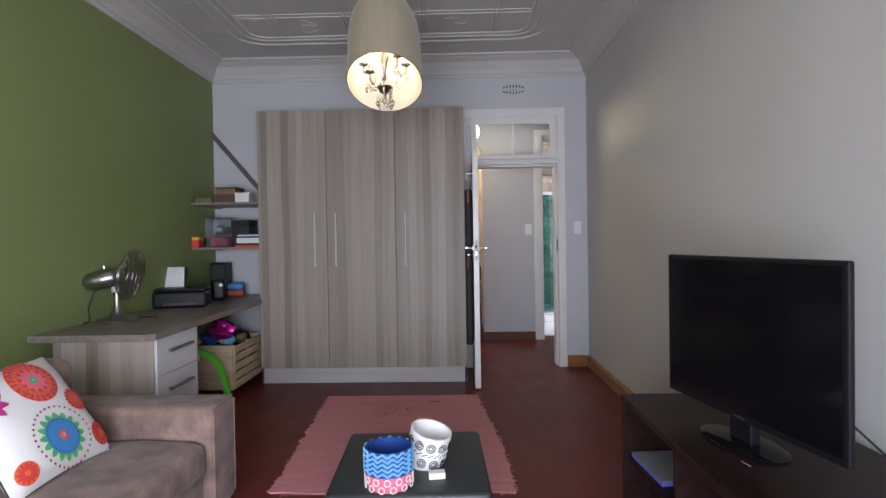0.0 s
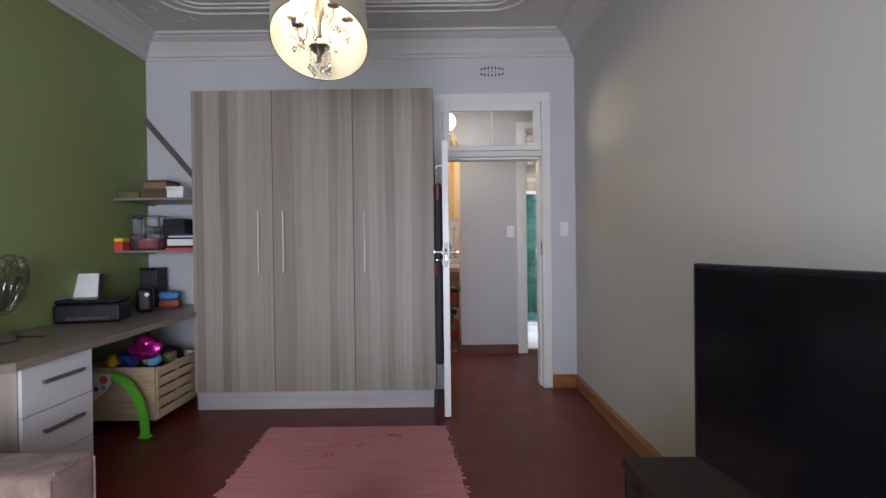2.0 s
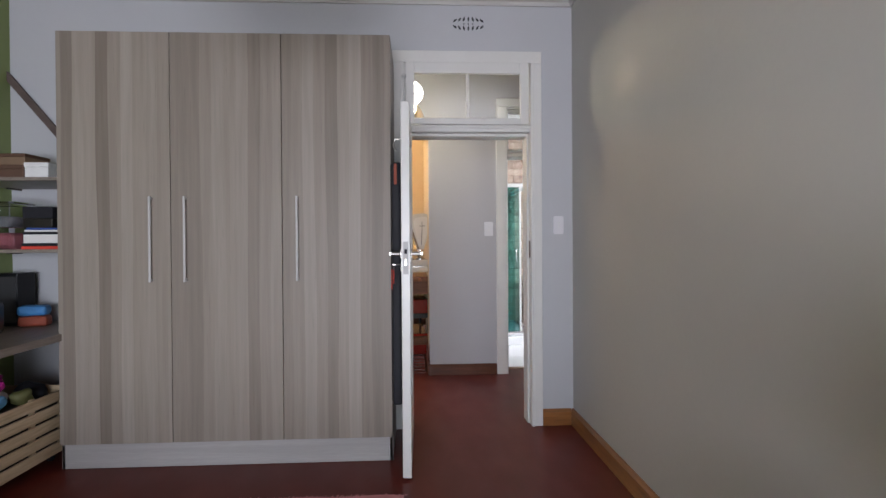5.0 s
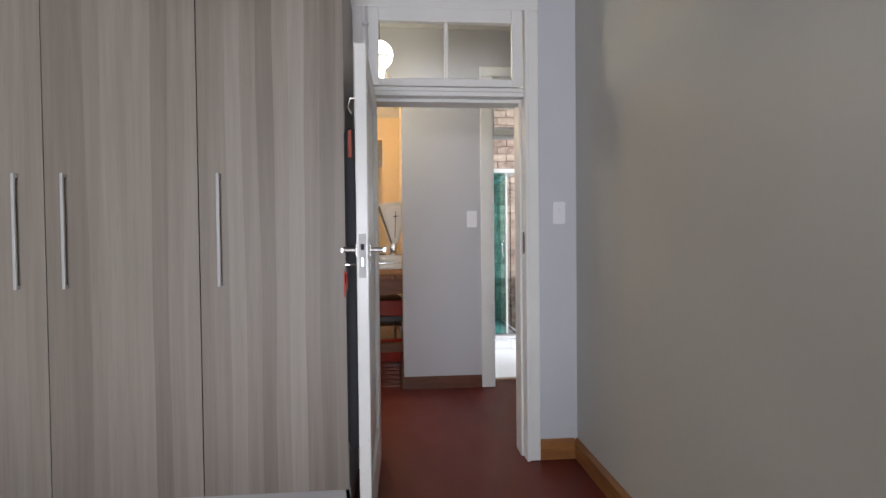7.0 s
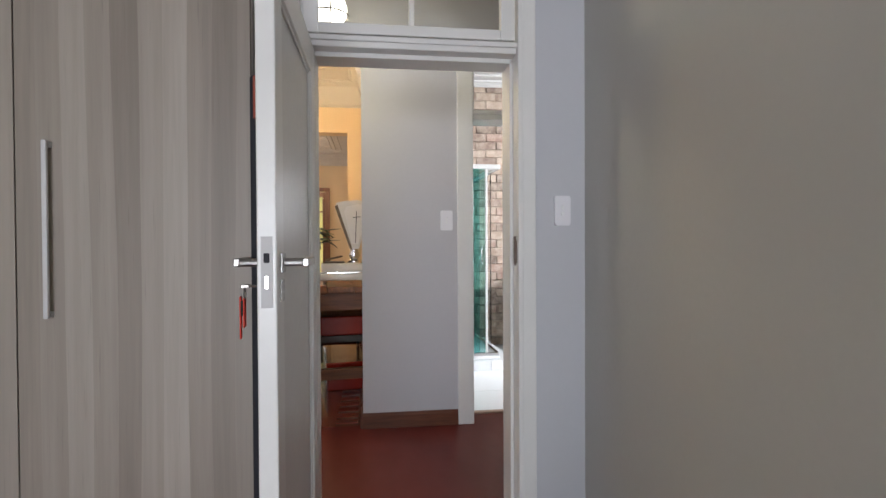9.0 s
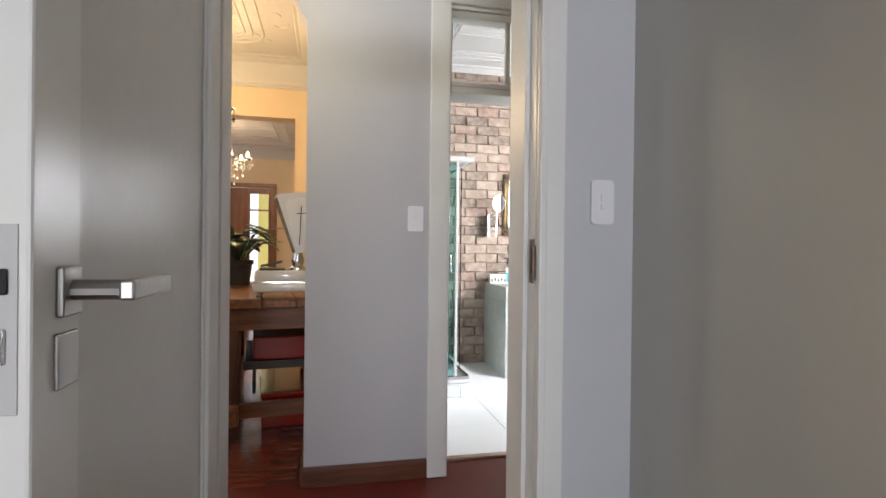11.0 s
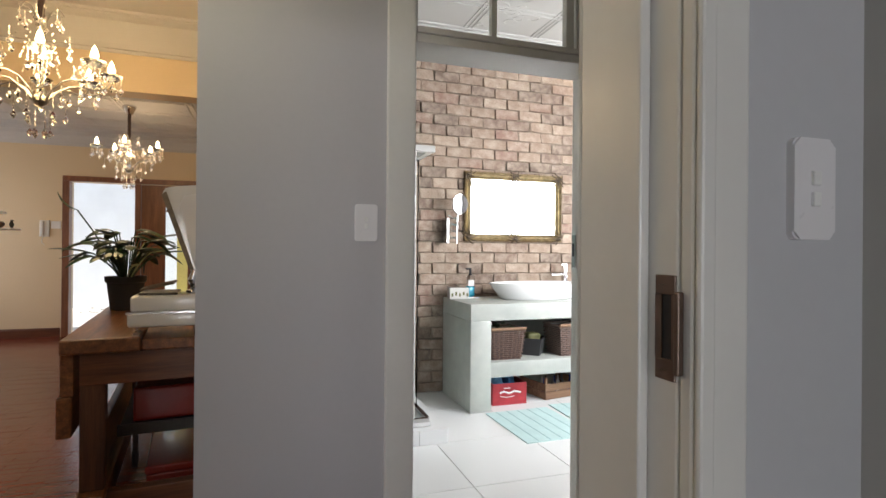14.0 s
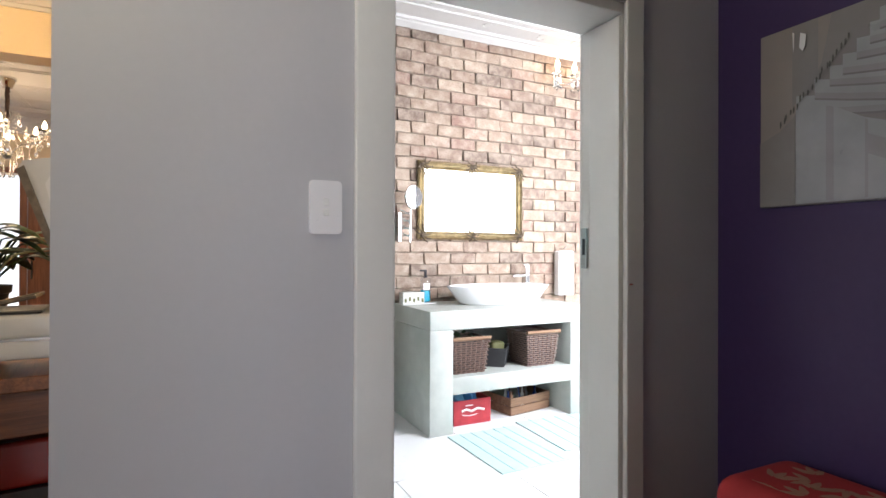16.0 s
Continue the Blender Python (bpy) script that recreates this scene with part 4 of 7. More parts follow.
def desk_fan():
    f = thing("desk_fan", pose(-1.7, 3.54, 0.781, 0, 0, 105) @ Matrix.Scale(1.05, 4), "brushed steel retro desk fan with a black cable, on the desk", "desk fan")
    part("base", lathe(fresh(), [(0, 0), (0.115, 0.0), (0.118, 0.012), (0.105, 0.022), (0.05, 0.036), (0.026, 0.07), (0.018, 0.13), (0.02, 0.19), (0, 0.195)], n=32), "steel", f, smooth=True)
    bm = lathe(fresh(), [(0, -0.17), (0.03, -0.165), (0.052, -0.14), (0.062, -0.09), (0.062, 0.0), (0.05, 0.02), (0, 0.025)], n=28)
    motor = part("motor", turned(bm, pose(0, 0.02, 0.285, 78)), "steel", f, "brushed steel motor housing", smooth=True)
    part("neck", box(fresh(), -0.014, 0.014, -0.014, 0.03, 0.18, 0.24, 0.005), "steel", f)
    part("knob", lathe(fresh(), [(0, 0), (0.012, 0), (0.012, 0.02), (0, 0.024)], (0, 0.07, 0.34), 10), "steel", motor)
    g = fresh()
    R = 0.155
    for rr, yy in ((R, 0.0), (R, -0.05), (R * 0.8, 0.018), (R * 0.55, 0.026), (R * 0.8, -0.068), (R * 0.5, -0.078), (0.03, -0.082)):
        tube(g, [(a[0], yy, a[2]) for a in arc((0, 0, 0), rr, 0, 360, 28)], 0.0028, 5, cap=False)
    for k in range(36):
        a = radians(k * 10)
        c, s = math.cos(a), math.sin(a)
        tube(g, [(0.03 * c, -0.082, 0.03 * s), (R * 0.5 * c, -0.078, R * 0.5 * s), (R * 0.8 * c, -0.068, R * 0.8 * s), (R * c, -0.05, R * s), (R * c, 0.0, R * s), (R * 0.8 * c, 0.018, R * 0.8 * s), (R * 0.5 * c, 0.028, R * 0.5 * s)], 0.0014, 4, cap=False)
    cage = part("cage", turned(g, pose(0, -0.06, 0.3, 12)), "pewter", f, "round steel wire guard", smooth=True)
    part("blade_hub", turned(lathe(fresh(), [(0, -0.02), (0.022, -0.015), (0.026, 0.02), (0, 0.025)], n=14), pose(0, -0.085, 0.295, 102)), "pewter", f)
    for k in range(4):
        bl = prism(fresh(), [(0.02, 0, -0.015), (0.06, 0, -0.05), (0.125, 0, -0.045), (0.135, 0, 0.01), (0.1, 0, 0.045), (0.04, 0, 0.03)], (0, 0.002, 0))
        turned(bl, pose(0, -0.085, 0.295, 12) @ Matrix.Rotation(radians(90 * k), 4, "Y") @ Matrix.Rotation(radians(18), 4, "X"))
        part("blade", bl, "pewter", f, "grey metal blade")
    part("cable", tube(fresh(), [(-0.01, 0.05, 0.23), (-0.05, 0.11, 0.2), (-0.09, 0.13, 0.1), (-0.1, 0.12, 0.02), (-0.05, 0.17, 0.006), (0.06, 0.2, 0.006), (0.13, 0.12, 0.006), (0.15, -0.06, 0.006), (0.12, -0.2, 0.006)], 0.0045, 6), "ink", f, "black power cable", smooth=True)


def toy_crate():
    c = thing("toy_crate", pose(-1.89, 4.46, 0), "pale slatted wooden toy crate under the desk, heaped with toys", "crate")
    x0, x1, y1 = 0.06, 0.58, 0.62
    for k in range(5):
        z = 0.07 + k * 0.075
        part("slat", box(fresh(), x1, x1 + 0.016, 0, y1, z, z + 0.059, 0.003), "pine", c)
        part("slat", box(fresh(), x0 - 0.016, x0, 0, y1, z, z + 0.066, 0.003), "pine", c)
    part("end_board", box(fresh(), x0 - 0.016, x1 - 0.001, -0.016, 0.0, 0.065, 0.44, 0.004), "pine_x", c)
    part("end_board", box(fresh(), x0 - 0.016, x1 - 0.001, y1 - 0.016, y1, 0.065, 0.44, 0.004), "pine_x", c)
    part("base_board", box(fresh(), x0, x1 - 0.001, 0, y1 - 0.017, 0.06, 0.075), "pine_x", c)
    for y in (0.03, y1 / 2, y1 - 0.05):
        part("corner_post", box(fresh(), x1 - 0.02, x1 - 0.002, y, y + 0.03, 0.076, 0.43), "pine", c)
    for x in (x0 + 0.04, x1 - 0.06):
        for y in (0.06, y1 - 0.07):
            part("castor", turned(lathe(fresh(), [(0, -0.01), (0.024, -0.01), (0.024, 0.01), (0, 0.01)], n=14), pose(x, y, 0.026, 0, 90)), "ink", c)
            part("castor_fork", box(fresh(), x - 0.016, x + 0.016, y - 0.012, y + 0.012, 0.045, 0.06), "pewter", c)
    rnd = random.Random(7)
    toys = [("foil", 0.42, 0.16, 0.55, 0.095, "shiny magenta foil ball toy"), ("yellow", 0.2, 0.1, 0.46, 0.05, "yellow plastic toy"), ("navy", 0.3, 0.16, 0.46, 0.07, "dark blue soft toy"), ("lightblue", 0.46, 0.2, 0.45, 0.05, "pale blue toy"), ("olive", 0.52, 0.33, 0.45, 0.06, "olive and cream striped cloth"), ("ink", 0.44, 0.5, 0.44, 0.07, "black toy bag"), ("grey", 0.28, 0.34, 0.47, 0.07, "grey soft toy"), ("cotton", 0.4, 0.28, 0.45, 0.05, "white cloth")]
    for col, x, y, z, r, label in toys:
        t = thing("toy", pose(-1.89 + x, 4.46 + y, z - 0.07, 0, 0, rnd.uniform(0, 90)), label + " heaped in the crate", "toy", "toys in the crate")
        bm = fresh()
        bmesh.ops.create_icosphere(bm, subdivisions=3, radius=r)
        for v in bm.verts:
            n = noise.noise(v.co * 14 + Vector((x * 9, y * 7, 0)))
            v.co *= 1 + 0.8 * n
            v.co.z *= 0.85
            v.co.z += 0.06
        part("body", bm, col, t, smooth=True)
    part("filling", box(fresh(), x0 + 0.01, x1 - 0.03, 0.01, y1 - 0.03, 0.08, 0.385, 0.03), "iron", c, "jumble of dark toys", kind="stuff")


def toy_arch():
    t = thing("toy_arch", pose(-1.3, 4.28, 0), "lime green plastic arch of a baby play gym", "baby toy")

    def leg(y, col, s):
        bm = fresh()
        pts = []
        for k in range(13):
            a = radians(95 * k / 12)
            pts.append((-0.22 + 0.23 * math.cos(a) + 0.0, y, 0.05 + 0.37 * math.sin(a)))
        pts = [(0.005, y, 0.0)] + pts
        for i, (p, q) in enumerate(zip(pts, pts[1:])):
            d = (Vector(q) - Vector(p)).normalized()
            nrm = Vector((d.z, 0, -d.x)) * 0.022
            if i == 0:
                row = [Vector(p) + nrm + Vector((0, -0.022, 0)), Vector(p) + nrm + Vector((0, 0.022, 0)), Vector(p) - nrm + Vector((0, 0.022, 0)), Vector(p) - nrm + Vector((0, -0.022, 0))]
                prev = [bm.verts.new(v) for v in row]
                bm.faces.new(prev)
            row = [Vector(q) + nrm + Vector((0, -0.018, 0)), Vector(q) + nrm + Vector((0, 0.018, 0)), Vector(q) - nrm + Vector((0, 0.018, 0)), Vector(q) - nrm + Vector((0, -0.018, 0))]
            cur = [bm.verts.new(v) for v in row]
            for k in range(4):
                bm.faces.new((prev[k], prev[(k + 1) % 4], cur[(k + 1) % 4], cur[k]))
            prev = cur
        bm.faces.new(prev[::-1])
        box(bm, -0.03, 0.045, y - 0.028, y + 0.028, 0.0, 0.018, 0.004)
        for k in range(2, 10):
            a = radians(95 * k / 12)
            bead(bm, (-0.22 + 0.245 * math.cos(a), y - 0.02, 0.05 + 0.385 * math.sin(a)), 0.009, 1)
        return part("leg", bm, col, t)
    leg(0.0, "lime", 1)
    bm = fresh()
    prism(bm, [(-0.2, -0.022, 0.44), (-0.32, -0.022, 0.45), (-0.45, -0.022, 0.42), (-0.52, -0.022, 0.34), (-0.5, -0.022, 0.24), (-0.38, -0.022, 0.22), (-0.27, -0.022, 0.3), (-0.21, -0.022, 0.36)], (0, 0.02, 0))
    pn = part("panel", bm, "white", t, "white printed plastic panel")
    for x, z, r, col in ((-0.25, 0.4, 0.028, "orange"), (-0.36, 0.41, 0.012, "ink"), (-0.37, 0.36, 0.014, "ink"), (-0.42, 0.3, 0.035, "orange"), (-0.3, 0.34, 0.016, "rust"), (-0.44, 0.38, 0.016, "green"), (-0.25, 0.35, 0.016, "lightblue")):
        part("print", turned(lathe(fresh(), [(0, 0), (r, 0), (r, 0.002), (0, 0.002)], n=14), pose(x, -0.022, z, 90)), col, pn)
    bm = fresh()
    tube(bm, [(-0.5, 0, 0.3), (-0.53, 0, 0.15), (-0.52, 0, 0.018)], 0.02, 8)
    box(bm, -0.55, -0.48, -0.026, 0.026, 0, 0.018, 0.004)
    part("leg", bm, "lime", t, smooth=True)
    part("hanging_toy", lathe(fresh(), [(0, 0), (0.035, 0.03), (0.03, 0.08), (0, 0.1)], (-0.43, 0, 0.12), 12), "orange", t, "orange hanging toy", smooth=True)


def rag_rug():
    r = thing("rag_rug", pose(0.16, 3.5, 0), "faded pink woven rag rug with frayed edge on the floor", "rug")
    rnd = random.Random(3)
    bm = fresh()
    nx, ny = 26, 44
    x0a, x1a, y0, y1 = -0.56, 0.74, -0.78, 0.93
    grid = []
    for j in range(ny + 1):
        v = j / ny
        y = y0 + (y1 - y0) * v
        l = -0.56 - 0.1 * v + 0.008 * rnd.uniform(-1, 1)
        q = 0.7 - 0.10 * v + 0.02 * math.sin(v * 5) + 0.008 * rnd.uniform(-1, 1)
        grid.append([bm.verts.new((l + (q - l) * i / nx, y + 0.006 * math.sin(i * 0.9), 0.008 + 0.0035 * noise.noise(Vector((i * 0.4, j * 0.4, 0))))) for i in range(nx + 1)])
    for j in range(ny):
        for i in range(nx):
            bm.faces.new((grid[j][i], grid[j][i + 1], grid[j + 1][i + 1], grid[j + 1][i]))
    ret = bmesh.ops.extrude_face_region(bm, geom=bm.faces[:])
    for v in ret["geom"]:
        if isinstance(v, bmesh.types.BMVert):
            v.co.z = 0.0005
    part("weave", bm, "rug", r, smooth=False)
    bm = fresh()
    for k in range(150):
        v = k / 150
        for side in (0, 1):
            x = -0.64 + 1.24 * v if side else -0.5 + 1.2 * v
            y = y1 if side else y0
            s = 1 if side else -1
            tube(bm, [(x, y - 0.004 * s, 0.006), (x + rnd.uniform(-0.012, 0.012), y + s * rnd.uniform(0.008, 0.03), 0.003)], 0.0018, 4)
    for k in range(46):
        v = rnd.random()
        for side in (0, 1):
            x = (-0.56 - 0.1 * v) if side else (0.7 - 0.1 * v + 0.02 * math.sin(v * 5))
            y = y0 + (y1 - y0) * v
            s = -1 if side else 1
            tube(bm, [(x - 0.005 * s, y, 0.007), (x + s * rnd.uniform(0.006, 0.025), y + rnd.uniform(-0.01, 0.01), 0.003)], 0.0018, 4)
    part("frayed_threads", bm, "rug", r, kind="stuff")
    bm = fresh()
    for k in range(55):
        g = rnd.choice(((-0.05, 0.72, 0.17, 0.04), (-0.08, 0.58, 0.14, 0.03), (-0.16, 0.42, 0.12, 0.03), (0.22, 0.74, 0.05, 0.02)))
        x, y = g[0] + rnd.uniform(-1, 1) * g[2] * 0.9, g[1] + rnd.uniform(-1, 1) * g[3]
        tube(bm, [(x, y, 0.0105), (x + rnd.uniform(0.01, 0.03), y + rnd.uniform(0.005, 0.02), 0.0115)], 0.0016, 4)
    part("dark_stitches", bm, "rust", r, kind="stuff")


def trunk_seat():
    t = thing("leather_trunk", pose(0.385, 2.14, 0, 0, 0, 2.0), "low black leather-covered trunk used as a coffee table", "trunk")
    part("body", box(fresh(), -0.28, 0.28, -0.3, 0.29, 0.02, 0.37, 0.025, 3), "trunk", t)
    part("lid", box(fresh(), -0.292, 0.292, -0.312, 0.302, 0.372, 0.42, 0.022, 4), "trunk", t, "worn black leather lid", smooth=True)
    for x in (-0.25, 0.25):
        for y in (-0.26, 0.25):
            part("foot", lathe(fresh(), [(0, 0), (0.02, 0), (0.026, 0.02), (0, 0.02)], (x, y, 0), 12), "ink", t)
    for x in (-0.272, 0.272):
        part("piping", tube(fresh(), [(x, -0.29, 0.408), (x, 0.282, 0.408)], 0.004, 5), "ink", t)


def patterned_basket(x, y, rot, r, h, cols, label, chevron):
    b = thing("woven_basket", rot, label, "basket")
    prof = [(0, 0.002), (r * 0.86, 0.0), (r * 0.97, 0.02), (r * 1.02, h * 0.5), (r, h), (r - 0.008, h), (r * 0.98 - 0.006, h * 0.5), (r * 0.8, 0.012), (0, 0.012)]
    split = h * 0.4
    low = [(0, 0.0), (r * 0.86, 0.0), (r * 0.99, 0.02), (r * 1.02, split)]
    if chevron:
        part("lower_band", lathe(fresh(), low + [(r * 1.0 - 0.006, split), (r * 0.8, 0.012), (0, 0.012)], n=28), cols[0], b, "pink printed lower band", smooth=True)
        part("upper_band", lathe(fresh(), [(r * 1.02, split), (r * 1.03, h * 0.7), (r, h), (r - 0.008, h), (r * 0.97, h * 0.6), (r * 0.99, split)], n=28), cols[1], b, "dark blue upper band", smooth=True)
        bm = fresh()
        n = 15
        for row in range(5):
            for k in range(n):
                for s in (0, 1):
                    a0 = 2 * math.pi * (k + 0.5 * s) / n
                    a1 = 2 * math.pi * (k + 0.5 + 0.5 * s) / n
                    z0 = split + 0.006 + row * (h - split) / 5.2
                    dz = (h - split) / 6.5
                    za, zb = (z0, z0 + dz) if not s else (z0 + dz, z0)
                    tube(bm, [((r * 1.035) * math.cos(a0), (r * 1.035) * math.sin(a0), za), ((r * 1.035) * math.cos(a1), (r * 1.035) * math.sin(a1), zb)], 0.0042, 4)
        part("chevron_weave", bm, cols[2], b, "light blue zigzag strips")
        bm = fresh()
        for row, z in ((0, split * 0.28), (1, split * 0.72)):
            for k in range(13):
                a = 2 * math.pi * (k + 0.5 * row) / 13
                c = Vector((math.cos(a) * r * 1.015, math.sin(a) * r * 1.015, z))
                u = Vector((-math.sin(a), math.cos(a), 0))
                tube(bm, [c + 0.011 * (math.cos(q * math.pi / 5) * u + math.sin(q * math.pi / 5) * Vector((0, 0, 1))) for q in range(11)], 0.0022, 4)
        part("ring_print", bm, "cotton", b, "pale ring pattern")
    else:
        part("side", lathe(fresh(), prof, n=32), cols[0], b, smooth=True)
        bm = fresh()
        for row, z in ((0, h * 0.28), (1, h * 0.74)):
            for k in range(11):
                a = 2 * math.pi * (k + 0.5 * row) / 11
                c = Vector((math.cos(a) * r * 1.02, math.sin(a) * r * 1.02, z))
                u = Vector((-math.sin(a), math.cos(a), 0))
                for rad in (0.016, 0.008):
                    tube(bm, [c + rad * (math.cos(q * math.pi / 6) * u + math.sin(q * math.pi / 6) * Vector((0, 0, 1))) for q in range(13)], 0.0021, 4)
        for k in range(44):
            a = 2 * math.pi * k / 44
            c = Vector((math.cos(a) * r * 1.025, math.sin(a) * r * 1.025, h * (0.5 + 0.05 * (k % 2))))
            u = Vector((-math.sin(a), math.cos(a), 0.5))
            tube(bm, [c - 0.005 * u, c + 0.005 * u], 0.0016, 4)
        part("circle_print", bm, "ink", b, "black circle pattern")
    return b


def tv():
    a, b = Vector((1.419, 2.165)), Vector((1.562, 1.392))
    ang = math.degrees(math.atan2((a - b).y, (a - b).x))
    m = pose((a.x + b.x) / 2, (a.y + b.y) / 2, 0.606, 0, 0, ang - 180)
    t = thing("television", m, "black flat-screen television, switched off, on the dark media unit", "television")
    W = 0.395
    part("bezel", box(fresh(), -W, W, -0.002, 0.02, 0.078, 0.612, 0.006), "black", t, "glossy black surround")
    part("screen", box(fresh(), -W + 0.016, W - 0.016, -0.004, -0.0015, 0.1, 0.597), "screen", t)
    part("rear_housing", box(fresh(), -W * 0.75, W * 0.75, 0.02, 0.06, 0.12, 0.52, 0.02), "black", t)
    part("neck", box(fresh(), -0.05, 0.05, 0.0, 0.035, 0.01, 0.09, 0.004), "black", t)
    part("foot", lathe(fresh(), [(0, 0), (0.17, 0.0), (0.172, 0.006), (0.15, 0.012), (0, 0.016)], (0, 0.01, 0), 36, 1.0, 0.55), "screen", t, "glossy oval foot", smooth=True)
    part("maker_mark", box(fresh(), -0.025, 0.025, -0.0035, -0.002, 0.085, 0.091), "pot", t)
    for k in range(4):
        part("indicator", box(fresh(), 0.14 + 0.01 * k, 0.144 + 0.01 * k, -0.106, -0.102, 0.006, 0.009), "grey", t)


def media_unit():
    u = thing("media_unit", pose(1.288, 0.74, 0), "long dark espresso media unit with open cubbies along the grey wall", "media unit")
    L, D = 1.62, 0.59
    part("top", box(fresh(), -0.005, D, 0, L + 0.005, 0.575, 0.605, 0.003), "espresso", u)
    part("base", box(fresh(), 0.01, D, 0, L, 0.0, 0.08, 0.002), "espresso", u)
    part("back", box(fresh(), D - 0.012, D, 0.0, L, 0.08, 0.575), "espresso", u)
    for y in (0.0, 0.51, 1.05, L - 0.025):
        part("upright", box(fresh(), 0.0, D - 0.013, y, y + 0.025, 0.08, 0.575, 0.002), "espresso", u)
    for y0, y1 in ((0.025, 0.51), (0.535, 1.05), (1.075, L - 0.025)):
        part("shelf", box(fresh(), 0.02, D - 0.013, y0, y1, 0.33, 0.35, 0.001), "espresso", u)
    m = thing("thin_box", pose(1.42, 2.17, 0.351, 0, 0, 4), "thin violet-blue box on the shelf of the media unit", "box")
    part("body", box(fresh(), -0.1, 0.1, -0.14, 0.14, 0, 0.02, 0.002), "violet", m)
    part("cover", box(fresh(), -0.102, 0.1, -0.142, 0.14, 0.0205, 0.0225), "grey", m)
    c = thing("cable", pose(0, 0, 0), "thin dark cable trailing behind the television", "cable")
    part("lead", tube(fresh(), [(1.64, 1.66, 0.8), (1.73, 1.6, 0.72), (1.78, 1.5, 0.64), (1.8, 1.35, 0.626), (1.84, 1.2, 0.626), (1.86, 1.0, 0.626)], 0.004, 6), "ink", c, smooth=True)


def sofa():
    s = thing("sofa", pose(-0.527, 2.62, 0), "taupe microsuede sofa with square arms", "sofa")
    D, L = 1.0, 2.1
    part("frame", box(fresh(), -D + 0.04, -0.05, -L + 0.05, -0.04, 0.05, 0.25, 0.02), "suede", s)
    for y0, y1 in ((-0.24, 0.0), (-L, -L + 0.24)):
        arm = part("arm", box(fresh(), -D, 0, y0, y1, 0.05, 0.555, 0.035, 4), "suede", s, smooth=True)
        bm = fresh()
        for y in (y0 + 0.012, y1 - 0.012):
            tube(bm, [(-0.004, y, 0.08), (-0.004, y, 0.535)], 0.005, 6)
        tube(bm, [(-0.004, y0 + 0.03, 0.553), (-0.004, y1 - 0.03, 0.553)], 0.005, 6)
        part("piping", bm, "suede", arm)
    part("back", box(fresh(), -D, -D + 0.22, -L + 0.24, -0.24, 0.05, 0.74, 0.05, 4), "suede", s, smooth=True)
    for k in range(2):
        y1 = -0.245 - k * 0.81
        bm = box(fresh(), -D + 0.2, -0.02, y1 - 0.8, y1, 0.25, 0.405, 0.05, 4)
        bmesh.ops.subdivide_edges(bm, edges=[e for e in bm.edges if e.calc_length() > 0.25], cuts=8, use_grid_fill=True)
        for v in bm.verts:
            if v.co.z > 0.38:
                v.co.z += 0.02 * math.sin(math.pi * (v.co.x + D - 0.2) / 0.8) + 0.012 * noise.noise(v.co * 7)
        part("seat_cushion", bm, "suede", s, smooth=True)
        bm = box(fresh(), -D + 0.2, -D + 0.4, y1 - 0.8, y1, 0.41, 0.8, 0.07, 4)
        part("back_cushion", bm, "suede", s, smooth=True)
    for x in (-0.08, -D + 0.08):
        for y in (-0.1, -L + 0.1):
            part("foot", box(fresh(), x - 0.03, x + 0.03, y - 0.03, y + 0.03, 0, 0.052), "ink", s)


